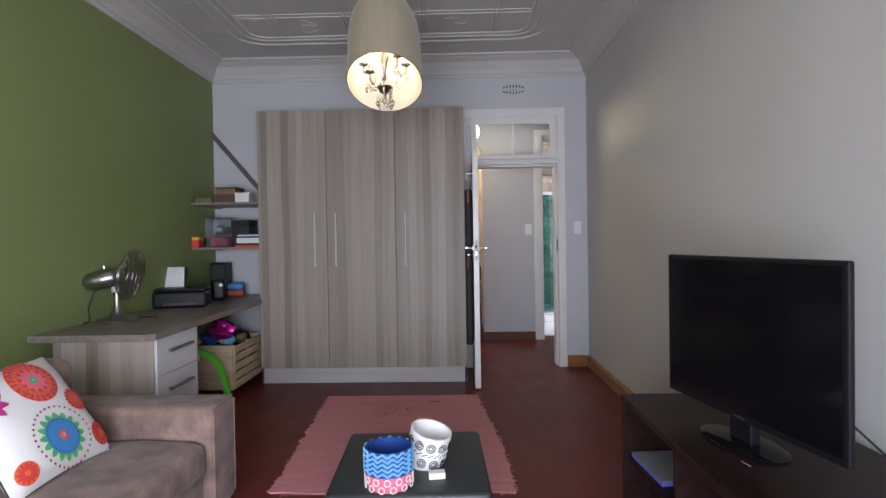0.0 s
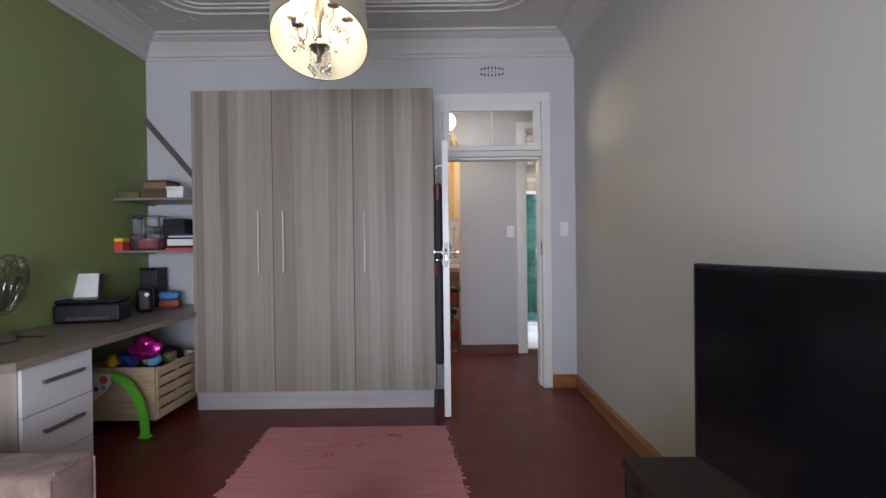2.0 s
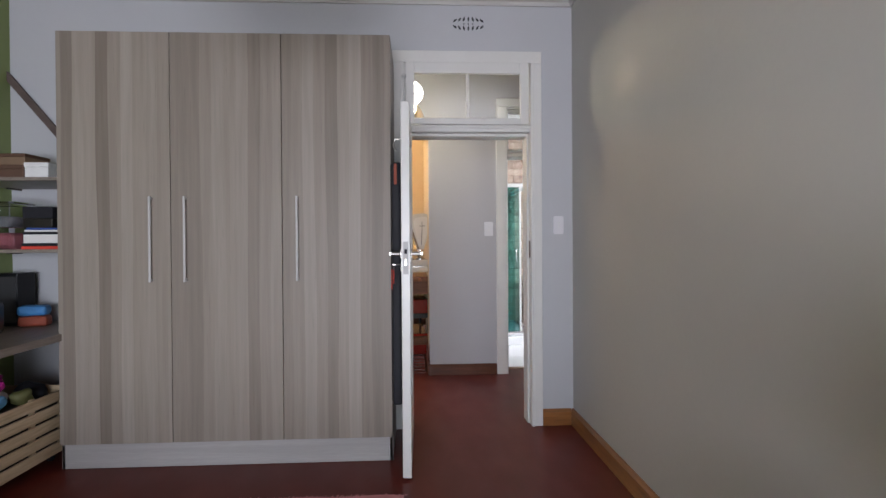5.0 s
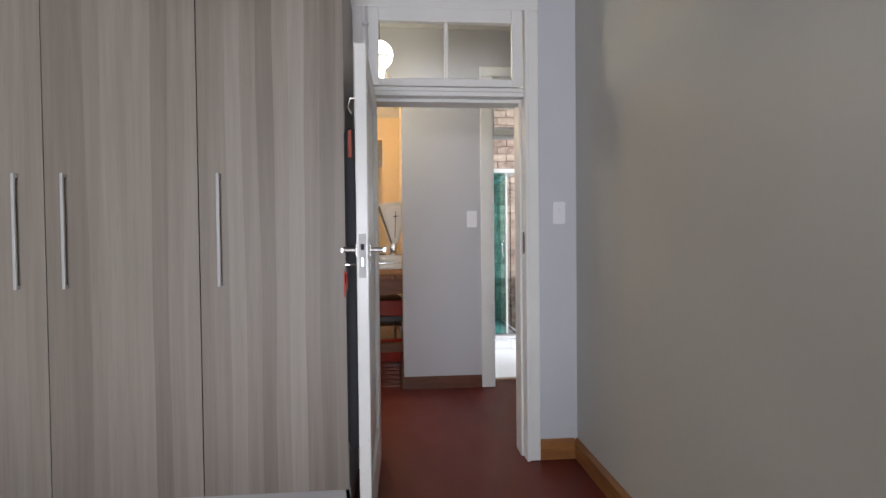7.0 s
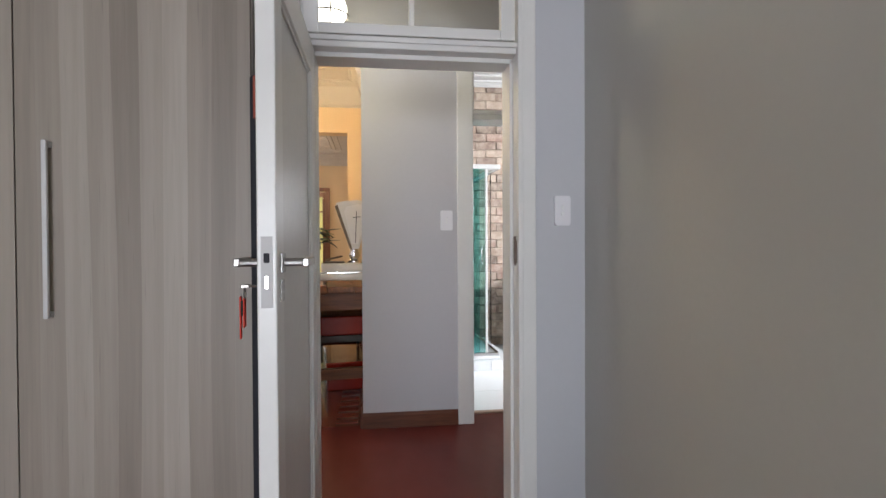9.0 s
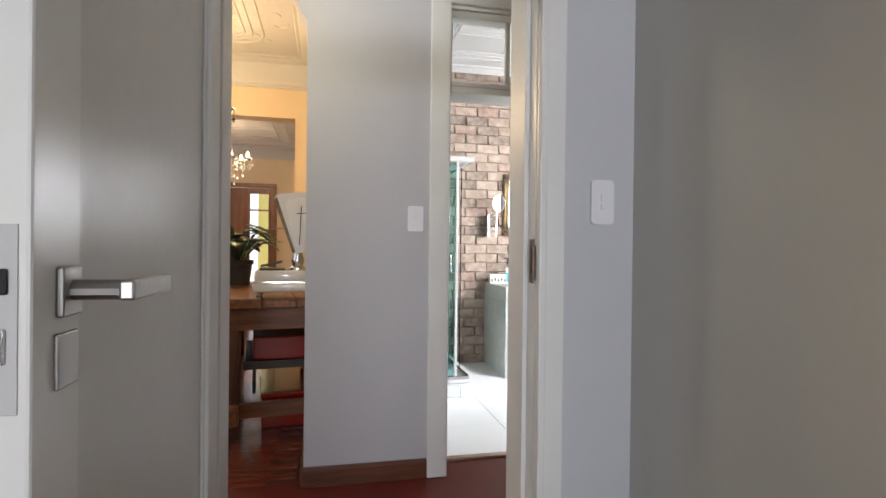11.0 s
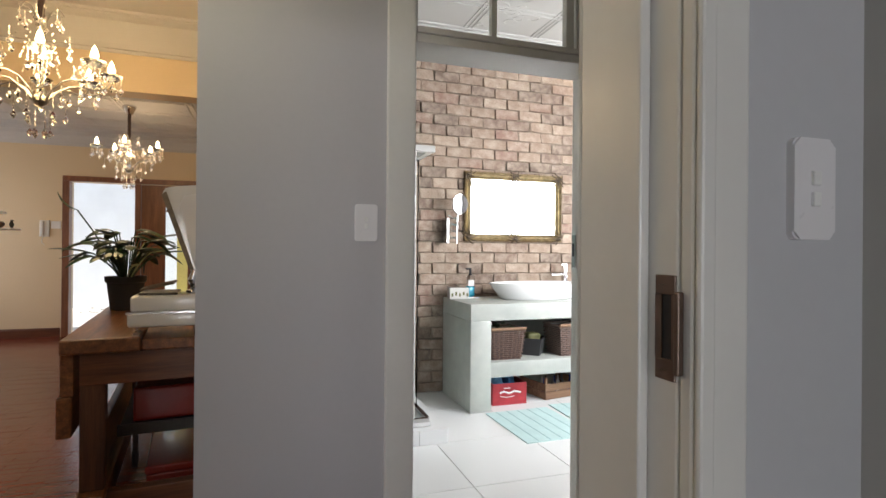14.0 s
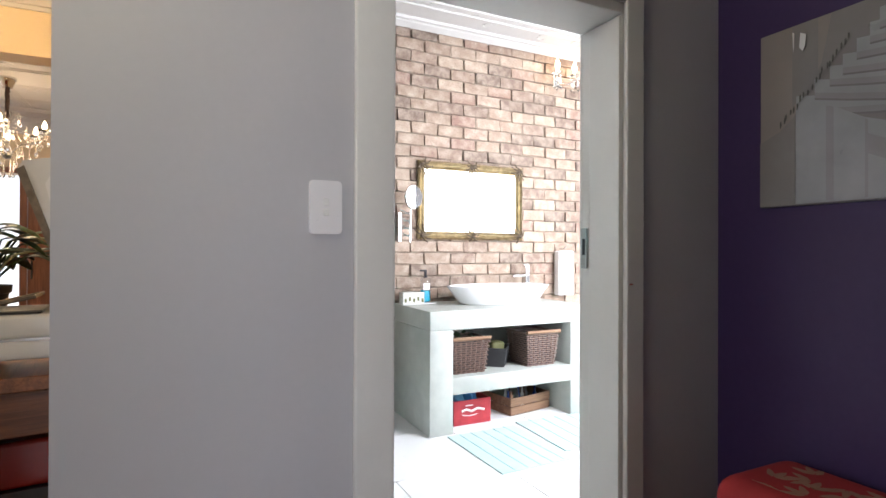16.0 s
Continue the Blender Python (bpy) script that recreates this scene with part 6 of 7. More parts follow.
def work_bench():
    m = pose(0.35, 7.56, 0, 0, 0, 6.7) @ Matrix.Diagonal((1, 0.94, 0.98, 1))
    b = thing("workbench", m, "old worn timber workbench on castors used as a side table", "workbench")
    W, L = 0.95, 1.8
    part("top_plank", box(fresh(), 0, 0.3, 0, L, 0.885, 0.95, 0.008), "bench", b, "thick worn plank")
    for k in range(3):
        x0 = 0.304 + k * 0.216
        part("top_plank", box(fresh(), x0, x0 + 0.212, 0.01, L - 0.01, 0.885, 0.935, 0.006), "bench", b)
    part("apron", box(fresh(), 0.07, W - 0.07, 0.035, 0.075, 0.74, 0.884, 0.004), "bench_x", b)
    part("apron", box(fresh(), 0.07, W - 0.07, L - 0.075, L - 0.035, 0.74, 0.884, 0.004), "bench_x", b)
    part("side_board", box(fresh(), 0.0, 0.05, 0.03, L - 0.1, 0.7, 0.884, 0.006), "bench", b)
    part("vice_board", box(fresh(), -0.012, 0.045, 0.02, 0.5, 0.52, 0.698, 0.008), "bench", b)
    for x in (0.07, W - 0.16):
        for y in (0.04, L - 0.14):
            part("leg", box(fresh(), x, x + 0.095, y, y + 0.095, 0.27, 0.884, 0.006), "bench_z", b)
    for x in (0.06, W - 0.17):
        part("runner", box(fresh(), x, x + 0.11, -0.02, L + 0.0, 0.13, 0.27, 0.012), "bench", b)
    for y in (0.05, L - 0.13):
        part("cross_rail", box(fresh(), 0.17, W - 0.17, y, y + 0.07, 0.16, 0.25, 0.006), "bench_x", b)
    part("long_stretcher", box(fresh(), 0.1, 0.14, 0.136, L - 0.142, 0.2, 0.5, 0.006), "bench", b, "wide dark board between the legs")
    for x in (0.11, W - 0.12):
        for y in (0.1, L - 0.1):
            part("castor", turned(lathe(fresh(), [(0, -0.014), (0.05, -0.014), (0.055, 0.0), (0.05, 0.014), (0, 0.014)], n=18), pose(x, y, 0.055, 0, 90)), "ink", b, smooth=True)
            part("castor_fork", box(fresh(), x - 0.022, x + 0.022, y - 0.02, y + 0.02, 0.108, 0.13), "gilt", b)


def trolley():
    t = thing("trolley", pose(0.52, 7.82, 0, 0, 0, 7.0), "low black metal trolley with red boxes, standing under the workbench", "trolley")
    part("deck", box(fresh(), 0, 0.5, 0, 0.9, 0.44, 0.475, 0.004), "ink", t)
    part("deck_rim", box(fresh(), -0.01, 0.51, -0.012, 0.0, 0.43, 0.485, 0.002), "iron", t)
    for x in (0.06, 0.44):
        for y in (0.08, 0.8):
            part("castor", turned(lathe(fresh(), [(0, -0.012), (0.04, -0.012), (0.044, 0), (0.04, 0.012), (0, 0.012)], n=16), pose(x, y, 0.286, 0, 90)), "ink", t)
            part("post", box(fresh(), x - 0.012, x + 0.012, y - 0.012, y + 0.012, 0.32, 0.44), "iron", t)
    part("red_box", box(fresh(), 0.05, 0.46, 0.04, 0.8, 0.476, 0.64, 0.012), "lacquer", t, "glossy red lacquered box")
    b = thing("crate", pose(0.62, 7.9, 0, 0, 0, 7), "red lacquered chest on the floor under the workbench", "chest")
    part("body", box(fresh(), 0, 0.34, 0, 0.8, 0.0, 0.2, 0.01), "lacquer", b)
    part("lid", box(fresh(), -0.006, 0.346, -0.006, 0.806, 0.202, 0.24, 0.008), "lacquer", b)


def counter_scale():
    s = thing("shop_scale", pose(0.78, 7.75, 0.932, 0, 0, 4), "vintage cream enamel shop scale with fan-shaped head, on workbench", "scale")
    bm = box(fresh(), -0.2, 0.24, -0.12, 0.16, 0.035, 0.1, 0.012, 3)
    box(bm, -0.19, 0.23, -0.11, 0.15, 0.1, 0.175, 0.014, 3)
    part("housing", bm, "enamel", s, "cream enamelled base", smooth=True)
    part("trim", box(fresh(), -0.204, 0.244, -0.124, -0.12, 0.095, 0.104), "chrome", s)
    for x in (-0.16, 0.2):
        for y in (-0.09, 0.12):
            part("foot", lathe(fresh(), [(0, 0), (0.018, 0), (0.02, 0.012), (0.01, 0.02), (0.012, 0.034), (0, 0.034)], (x, y, 0), 12), "chrome", s, smooth=True)
    part("plate_deck", box(fresh(), -0.16, 0.0, -0.09, 0.13, 0.177, 0.187, 0.004), "iron", s)
    part("plate_rail", tube(fresh(), [(-0.15, -0.08, 0.2), (-0.02, -0.08, 0.23), (-0.02, 0.11, 0.23), (-0.15, 0.11, 0.2), (-0.15, -0.08, 0.2)], 0.006, 6), "gilt_dark", s)
    part("neck", lathe(fresh(), [(0, 0.175), (0.05, 0.176), (0.05, 0.19), (0.03, 0.2), (0.045, 0.24), (0.03, 0.28), (0.035, 0.3), (0, 0.3)], (0.08, 0.0, 0), 20), "chrome", s, smooth=True)
    out = [(0.045, 0.29), (-0.01, 0.45), (-0.075, 0.64), (-0.06, 0.672), (0.0, 0.685), (0.11, 0.695), (0.22, 0.67), (0.235, 0.64), (0.17, 0.45), (0.115, 0.29)]
    part("dial_head", prism(fresh(), [(x, 0.045, z) for x, z in out], (0, -0.08, 0)), "enamel", s, "cream fan-shaped head")
    inn = [(0.06, 0.33), (0.0, 0.6), (0.02, 0.64), (0.11, 0.66), (0.19, 0.64), (0.205, 0.61), (0.11, 0.33)]
    part("dial_face", prism(fresh(), [(x, -0.036, z) for x, z in inn], (0, -0.002, 0)), "cotton", s, "pale dial face")
    bm = tube(fresh(), [(0.09, -0.041, 0.34), (0.1, -0.041, 0.6)], 0.003, 5)
    tube(bm, [(0.07, -0.041, 0.55), (0.13, -0.041, 0.555)], 0.003, 5)
    part("needle", bm, "ink", s, "black needle")
    bm = fresh()
    prism(bm, [(0.045, -0.04, 0.29), (-0.075, -0.04, 0.64), (-0.055, -0.04, 0.655), (0.065, -0.04, 0.29)], (0, -0.01, 0))
    part("side_trim", bm, "gilt_dark", s, "dark bronze edge strip")


def peace_lily():
    p = thing("potted_lily", pose(0.335, 8.78, 0.932), "peace lily in a charcoal pot on the workbench", "potted plant")
    part("pot", lathe(fresh(), [(0, 0), (0.085, 0), (0.105, 0.17), (0.115, 0.175), (0.118, 0.21), (0.105, 0.21), (0.1, 0.18), (0, 0.175)], n=28), "pot", p, "charcoal plastic pot", smooth=True)
    part("soil", lathe(fresh(), [(0, 0.183), (0.1, 0.18)], n=20), "brown", p)
    rnd = random.Random(12)

    def leaf(a, reach, rise, L, w, droop, name="leaf", col="leaf"):
        bm = fresh()
        base = Vector((0.02 * math.cos(a), 0.02 * math.sin(a), 0.18))
        tip = Vector((reach * math.cos(a), reach * math.sin(a), rise))
        mid = (base + tip) / 2 + Vector((0, 0, 0.05))
        stem = [(1 - t) ** 2 * base + 2 * t * (1 - t) * mid + t * t * tip for t in (0, 0.33, 0.66, 1)]
        tube(bm, stem, 0.0045, 5)
        d = Vector((math.cos(a), math.sin(a), 0.35))
        side = Vector((-math.sin(a), math.cos(a), 0))
        rows = []
        pos = tip.copy()
        n = 9
        for k in range(n + 1):
            s = k / n
            ww = w * math.sin(math.pi * min(1, 0.06 + 0.94 * s)) ** 0.8 if k < n else 0.001
            dd = (d + Vector((0, 0, -droop * s * 2))).normalized()
            up = side.cross(dd).normalized()
            rows.append([bm.verts.new(pos + side * ww + up * ww * 0.25), bm.verts.new(pos - up * 0.002), bm.verts.new(pos - side * ww + up * ww * 0.25)])
            pos = pos + dd * (L / n)
        for u, v in zip(rows, rows[1:]):
            bm.faces.new((u[0], u[1], v[1], v[0]))
            bm.faces.new((u[1], u[2], v[2], v[1]))
        part(name, bm, col, p, smooth=True, label="cream flower bract" if name == "flower" else "")
    for k in range(50):
        a = k * 2.4 + rnd.uniform(-0.3, 0.3)
        ring = rnd.random()
        leaf(a, 0.05 + 0.15 * ring, 0.45 - 0.13 * ring + rnd.uniform(-0.04, 0.08), rnd.uniform(0.15, 0.25), rnd.uniform(0.03, 0.045), rnd.uniform(0.2, 1.0))
    leaf(3.3, 0.26, 0.62, 0.15, 0.03, -0.9)
    leaf(0.1, 0.1, 0.42, 0.1, 0.025, 0.1, "flower", "leaf_light")
    leaf(5.9, 0.16, 0.36, 0.12, 0.03, 0.2, "flower", "leaf_light")
    leaf(5.1, 0.22, 0.28, 0.1, 0.024, 0.2, "flower", "leaf_light")


def patio_doorway():
    d = thing("door_3", pose(0.14, 14.2, 0) @ Matrix.Diagonal((1, 1, 0.975, 1)), "varnished timber door frame with one leaf open to a bright yard", "doorway")
    d["kind"] = "structure"
    for x0, x1 in ((-1.8, -1.71), (-0.06, 0.03)):
        part("jamb", box(fresh(), x0, x1, -0.03, 0.1, 0, 2.36, 0.005), "teak", d)
    part("head", box(fresh(), -1.8, 0.03, -0.03, 0.1, 2.361, 2.44, 0.005), "teak", d)
    part("threshold", box(fresh(), -1.71, -0.06, 0, 0.1, 0, 0.02, 0.003), "teak", d)
    part("mullion", box(fresh(), -0.86, -0.78, 0, 0.09, 0.02, 2.36, 0.004), "teak", d)
    lf = part("leaf", box(box(box(box(box(fresh(), -0.775, -0.44, 0.02, 0.06, 0.03, 2.35, 0.004), -0.12, -0.065, 0.02, 0.06, 0.03, 2.35, 0.004), -0.44, -0.12, 0.02, 0.06, 2.25, 2.35, 0.004), -0.44, -0.12, 0.02, 0.06, 0.03, 0.35, 0.004), -0.44, -0.12, 0.025, 0.055, 1.93, 1.96, 0.003), "teak", d, "timber leaf with a tall glazed light")
    g = part("pane", box(fresh(), -0.44, -0.12, 0.038, 0.042, 0.35, 2.25), "pane", lf, "clear glass")
    g.visible_shadow = False
    part("handle", box(fresh(), -0.74, -0.72, 0.0, 0.02, 0.95, 1.2, 0.004), "iron", lf)


def garden():
    w = thing("garden_wall", pose(0, 19.5, -0.1), "sunlit pale blue garden wall", "garden wall")
    part("wall", box(fresh(), -12, 6, 0, 0.25, 0, 4.2), "outer_wall", w)
    part("coping", box(fresh(), -12.05, 6.05, -0.04, 0.29, 4.2, 4.28, 0.01), "paving", w)
    # added panel, no real wall: its colour gives the pane a yellow-lit look
    y = thing("yellow_backing", pose(-0.25, 15.2, -0.1), "added yellow panel outside that makes the glass look yellow-lit", "garden wall")
    part("wall", box(fresh(), -0.02, 2.5, 0, 0.2, 0, 3.2), "yellow_backing", y)
    ch = thing("garden_chair", pose(-1.35, 17.0, -0.1, 0, 0, 20), "white painted metal garden chair in the yard", "garden chair")
    part("seat", lathe(fresh(), [(0, 0.44), (0.22, 0.44), (0.225, 0.455), (0, 0.46)], n=24), "white", ch)
    for k in range(4):
        a = math.pi / 4 + k * math.pi / 2
        part("leg", tube(fresh(), [(0.19 * math.cos(a), 0.19 * math.sin(a), 0.44), (0.25 * math.cos(a), 0.25 * math.sin(a), 0)], 0.014, 8), "white", ch)
    part("back", tube(fresh(), [(-0.2, 0.12, 0.45), (-0.22, 0.2, 0.75), (-0.1, 0.25, 0.92), (0.1, 0.25, 0.92), (0.22, 0.2, 0.75), (0.2, 0.12, 0.45)], 0.014, 8), "white", ch)
    for x in (-0.1, 0, 0.1):
        part("back_slat", tube(fresh(), [(x, 0.2, 0.46), (x, 0.25, 0.9)], 0.009, 6), "white", ch)
    rnd = random.Random(9)
    bm = fresh()
    for k in range(120):
        x, y_ = rnd.uniform(-2.6, 0.4), rnd.uniform(18.2, 19.3)
        r = rnd.uniform(0.03, 0.09)
        vs = bmesh.ops.create_icosphere(bm, subdivisions=1, radius=r)["verts"]
        for v in vs:
            v.co = (v.co.x + x, v.co.y + y_, v.co.z * 0.6 - 0.09)
    part("pebbles", bm, "paving", None, "scattered pale stones and leaves at the foot of the wall", kind="stuff")


def intercom():
    i = thing("intercom", pose(-1.88, 14.2, 1.59), "cream wall intercom handset beside the door", "intercom")
    part("base", box(fresh(), -0.06, 0.06, -0.03, -0.001, -0.12, 0.12, 0.006), "gloss", i)
    part("handset", box(fresh(), -0.05, -0.005, -0.06, -0.031, -0.11, 0.11, 0.01), "gloss", i)
    part("side_box", box(fresh(), 0.08, 0.2, -0.02, -0.001, 0.0, 0.11, 0.004), "gloss", i)
    part("cord", tube(fresh(), [(-0.02, -0.03, -0.12), (-0.03, -0.03, -0.2), (0.0, -0.02, -0.25)], 0.005, 5), "gloss", i)


def pier_shelf(z, reach, label):
    f = thing("wall_shelf", pose(-1.82, 12.2, z), label, "shelf", "pier shelves")
    part("board", box(fresh(), -0.02, reach, -0.14, 0.14, -0.022, 0, 0.003), "wall_white", f)


def pier_ornaments():
    b = thing("bowl", pose(-1.65, 12.15, 1.531), "small brown decorative bowl on the pier shelf", "bowl")
    part("body", lathe(fresh(), [(0, 0), (0.03, 0), (0.06, 0.03), (0.062, 0.05), (0.045, 0.07), (0.04, 0.065), (0.05, 0.045), (0, 0.012)], n=20), "brown", b, smooth=True)
    d = thing("bird_figurine", pose(-1.56, 12.25, 1.531), "small dark figurine of a bird on the pier shelf", "ornament")
    bm = lathe(fresh(), [(0, 0), (0.018, 0.002), (0.012, 0.01), (0.024, 0.035), (0.02, 0.06), (0.012, 0.07), (0.016, 0.085), (0, 0.1)], n=14)
    tube(bm, [(0.012, 0, 0.088), (0.03, 0, 0.084)], 0.004, 6, 0.001)
    part("body", bm, "iron", d, smooth=True)
    r = thing("vase", pose(-1.71, 12.17, 1.721), "squat dark red vase on the upper pier shelf", "vase")
    part("body", lathe(fresh(), [(0, 0), (0.02, 0), (0.038, 0.03), (0.03, 0.06), (0.02, 0.07), (0, 0.07)], n=18), "lacquer", r, smooth=True)


chandelier(-0.165, 8.88, 3.3, 2.23, True, "large lit crystal chandelier over the workbench")
chandelier(-0.38, 12.2, 3.02, 2.25, False, "lit crystal chandelier in the farther room")
work_bench()
trolley()
counter_scale()
peace_lily()
patio_doorway()
garden()
intercom()
pier_shelf(1.53, 0.32, "short white shelf with ornaments on the white pier")
pier_shelf(1.72, 0.18, "narrower white shelf higher on the white pier")
pier_ornaments()


# ---- bathroom things ----
def vanity():
    v = thing("vanity", pose(2.755, 9.7, 0) @ Matrix.Diagonal((1.02, 1, 1.015, 1)), "cast pale green-grey cement washstand with open shelves", "washstand")
    W, D = 1.36, 0.745
    part("side_wall", box(fresh(), 0, 0.18, -D, -0.04, 0, 0.735, 0.004), "concrete", v, smooth=True)
    part("side_wall", box(fresh(), W - 0.14, W, -D, -0.04, 0, 0.735, 0.004), "concrete", v, smooth=True)
    part("shelf", box(fresh(), 0.175, W - 0.135, -D + 0.004, -0.081, 0.272, 0.397, 0.008), "concrete", v, smooth=True)
    part("top", box(fresh(), 0, W, -D, -0.04, 0.7355, 0.872, 0.004, 3), "concrete", v, smooth=True)
    part("back", box(fresh(), 0.16, W - 0.13, -0.08, -0.04, 0, 0.735), "concrete", v)
    b = thing("basin", pose(3.56, 9.33, 0.884), "oval white ceramic bowl basin", "basin")
    part("bowl", lathe(fresh(), [(0, 0), (0.34, 0.0), (0.37, 0.01), (0.47, 0.14), (0.475, 0.15), (0.46, 0.15), (0.36, 0.03), (0, 0.02)], n=48, sx=1.0, sy=0.5), "ceramic", b, smooth=True)
    t = thing("tap", pose(3.97, 9.53, 0.884), "square chrome mixer tap", "tap")
    part("column", box(fresh(), -0.022, 0.022, -0.022, 0.022, 0, 0.3, 0.004), "chrome", t)
    part("spout", box(fresh(), -0.15, -0.02, -0.018, 0.018, 0.2, 0.225, 0.004), "chrome", t)
    part("lever", box(fresh(), -0.04, 0.022, -0.015, 0.015, 0.302, 0.318, 0.003), "chrome", t)


def pump_bottle():
    s = thing("soap_bottle", pose(2.97, 9.52, 0.884) @ Matrix.Scale(1.12, 4), "clear pump bottle half full of blue soap", "soap bottle")
    part("bottle", box(fresh(), -0.035, 0.035, -0.022, 0.022, 0.012, 0.19, 0.015, 3), "clear_plastic", s, smooth=True)
    part("soap", box(fresh(), -0.033, 0.033, -0.021, 0.021, 0.014, 0.1, 0.012, 3), "soap", s, smooth=True)
    part("label", box(fresh(), -0.026, 0.026, -0.0235, -0.0225, 0.1, 0.15, 0.0003), "cotton", s, "white label band")
    part("pump", tube(box(box(fresh(), -0.008, 0.008, -0.008, 0.008, 0.19, 0.235, 0.002), -0.04, 0.01, -0.008, 0.008, 0.235, 0.247, 0.003), [(0, 0, 0.19), (0, 0, 0.2)], 0.014, 10), "ink", s)
    part("dish", box(fresh(), -0.05, 0.07, -0.04, 0.04, 0, 0.011, 0.004), "ceramic", s)
    b = thing("tissue_box", pose(2.855, 9.53, 0.884, 0, 0, -6), "small cream patterned box", "box")
    part("body", box(fresh(), -0.09, 0.09, -0.055, 0.055, 0, 0.1, 0.004), "enamel", b)
    for k in range(5):
        part("motif", box(fresh(), -0.075 + 0.035 * k, -0.058 + 0.035 * k, -0.057, -0.0545, 0.02 + 0.01 * (k % 2), 0.05 + 0.012 * (k % 2), 0.001), "olive", b)


def wicker_basket(x, y, z, w, d, h, label):
    b = thing("wicker_basket", pose(x, y, z), label, "basket", "wicker baskets")
    part("lining", box(fresh(), -w / 2 + 0.014, w / 2 - 0.014, -d / 2 + 0.014, d / 2 - 0.014, 0.004, h - 0.02), "ink", b)
    bm = fresh()
    n = int(h / 0.017)
    for j in range(n):
        zz = 0.006 + j * (h - 0.01) / n
        pts = []
        for (ax, ay), (bx, by) in (((-1, -1), (1, -1)), ((1, -1), (1, 1)), ((1, 1), (-1, 1)), ((-1, 1), (-1, -1))):
            m = 10
            for q in range(m):
                t = q / m
                g = 0.007 if (q + j) % 2 else -0.005
                k = 1 + 0.2 * zz / h
                px, py = (ax + (bx - ax) * t) * w / 2 * k, (ay + (by - ay) * t) * d / 2 * k
                if ay == by:
                    py += g * ay
                else:
                    px += g * ax
                pts.append((px, py, zz))
        tube(bm, pts + pts[:1], 0.0062, 5, cap=False)
    part("weave", bm, "wicker", b, "woven dark willow", smooth=True)
    bm = fresh()
    for q in range(7):
        xx = -w / 2 + w * (q + 0.5) / 7
        tube(bm, [(xx, -d / 2 - 0.004, 0), (xx * 1.2, -d / 2 * 1.2 - 0.004, h)], 0.0035, 5)
    part("stakes", bm, "wicker", b)
    k = 1.2
    part("rim", tube(fresh(), [(-w / 2 * k, -d / 2 * k, h), (w / 2 * k, -d / 2 * k, h), (w / 2 * k, d / 2 * k, h), (-w / 2 * k, d / 2 * k, h), (-w / 2 * k, -d / 2 * k, h)], 0.01, 8), "wicker", b, "wound willow rim")
    part("handle_bar", tube(fresh(), [(-w / 2 * k - 0.005, -d / 2 * k - 0.012, h + 0.012), (w / 2 * k + 0.005, -d / 2 * k - 0.012, h + 0.012)], 0.014, 10), "crate_wood", b, "turned brown wooden bar", smooth=True)


def bottle_crate():
    c = thing("bottle_crate", pose(3.02, 9.1, 0), "red wooden drinks crate with a white mark, holding blue wraps", "crate")
    w, h = 0.32, 0.185
    part("front_board", box(fresh(), 0, w, 0, 0.012, 0.008, h, 0.003), "rust_red", c)
    part("back_board", box(fresh(), 0, w, 0.4, 0.412, 0.008, h, 0.003), "rust_red", c)
    for x in (0, w - 0.012):
        part("end_board", box(fresh(), x, x + 0.012, 0.013, 0.399, 0.008, h, 0.003), "rust_red", c)
    part("base", box(fresh(), 0, w, 0, 0.412, 0, 0.007), "rust_red", c)
    # the swash mark, drawn as plain bands
    bm = fresh()
    z0 = 0.095
    tube(bm, [(0.065, -0.0015, z0 + 0.01), (0.1, -0.0015, z0 + 0.022), (0.15, -0.0015, z0 + 0.004), (0.2, -0.0015, z0 + 0.02), (0.26, -0.0015, z0 + 0.006)], 0.009, 5)
    tube(bm, [(0.07, -0.0015, z0 - 0.018), (0.13, -0.0015, z0 - 0.03), (0.2, -0.0015, z0 - 0.022)], 0.003, 4)
    part("swash_mark", bm, "white", c, "white flowing mark")
    part("small_words", box(fresh(), 0.1, 0.16, -0.002, -0.0002, 0.14, 0.148), "white", c)
    for k, (x, y, r, col) in enumerate(((0.09, 0.12, 0.06, "lightblue"), (0.2, 0.14, 0.06, "blue"), (0.14, 0.24, 0.07, "lightblue"), (0.25, 0.3, 0.05, "navy"))):
        bm = fresh()
        bmesh.ops.create_icosphere(bm, subdivisions=3, radius=r)
        for v in bm.verts:
            v.co *= 1 + 0.4 * noise.noise(v.co * 22 + Vector((k, 0, 0)))
            v.co += Vector((x, y, 0.17))
        part("wrap", bm, col, c, "crumpled blue plastic wrap", smooth=True)
    part("filling", box(fresh(), 0.015, w - 0.015, 0.015, 0.395, 0.01, 0.14), "brown", c)


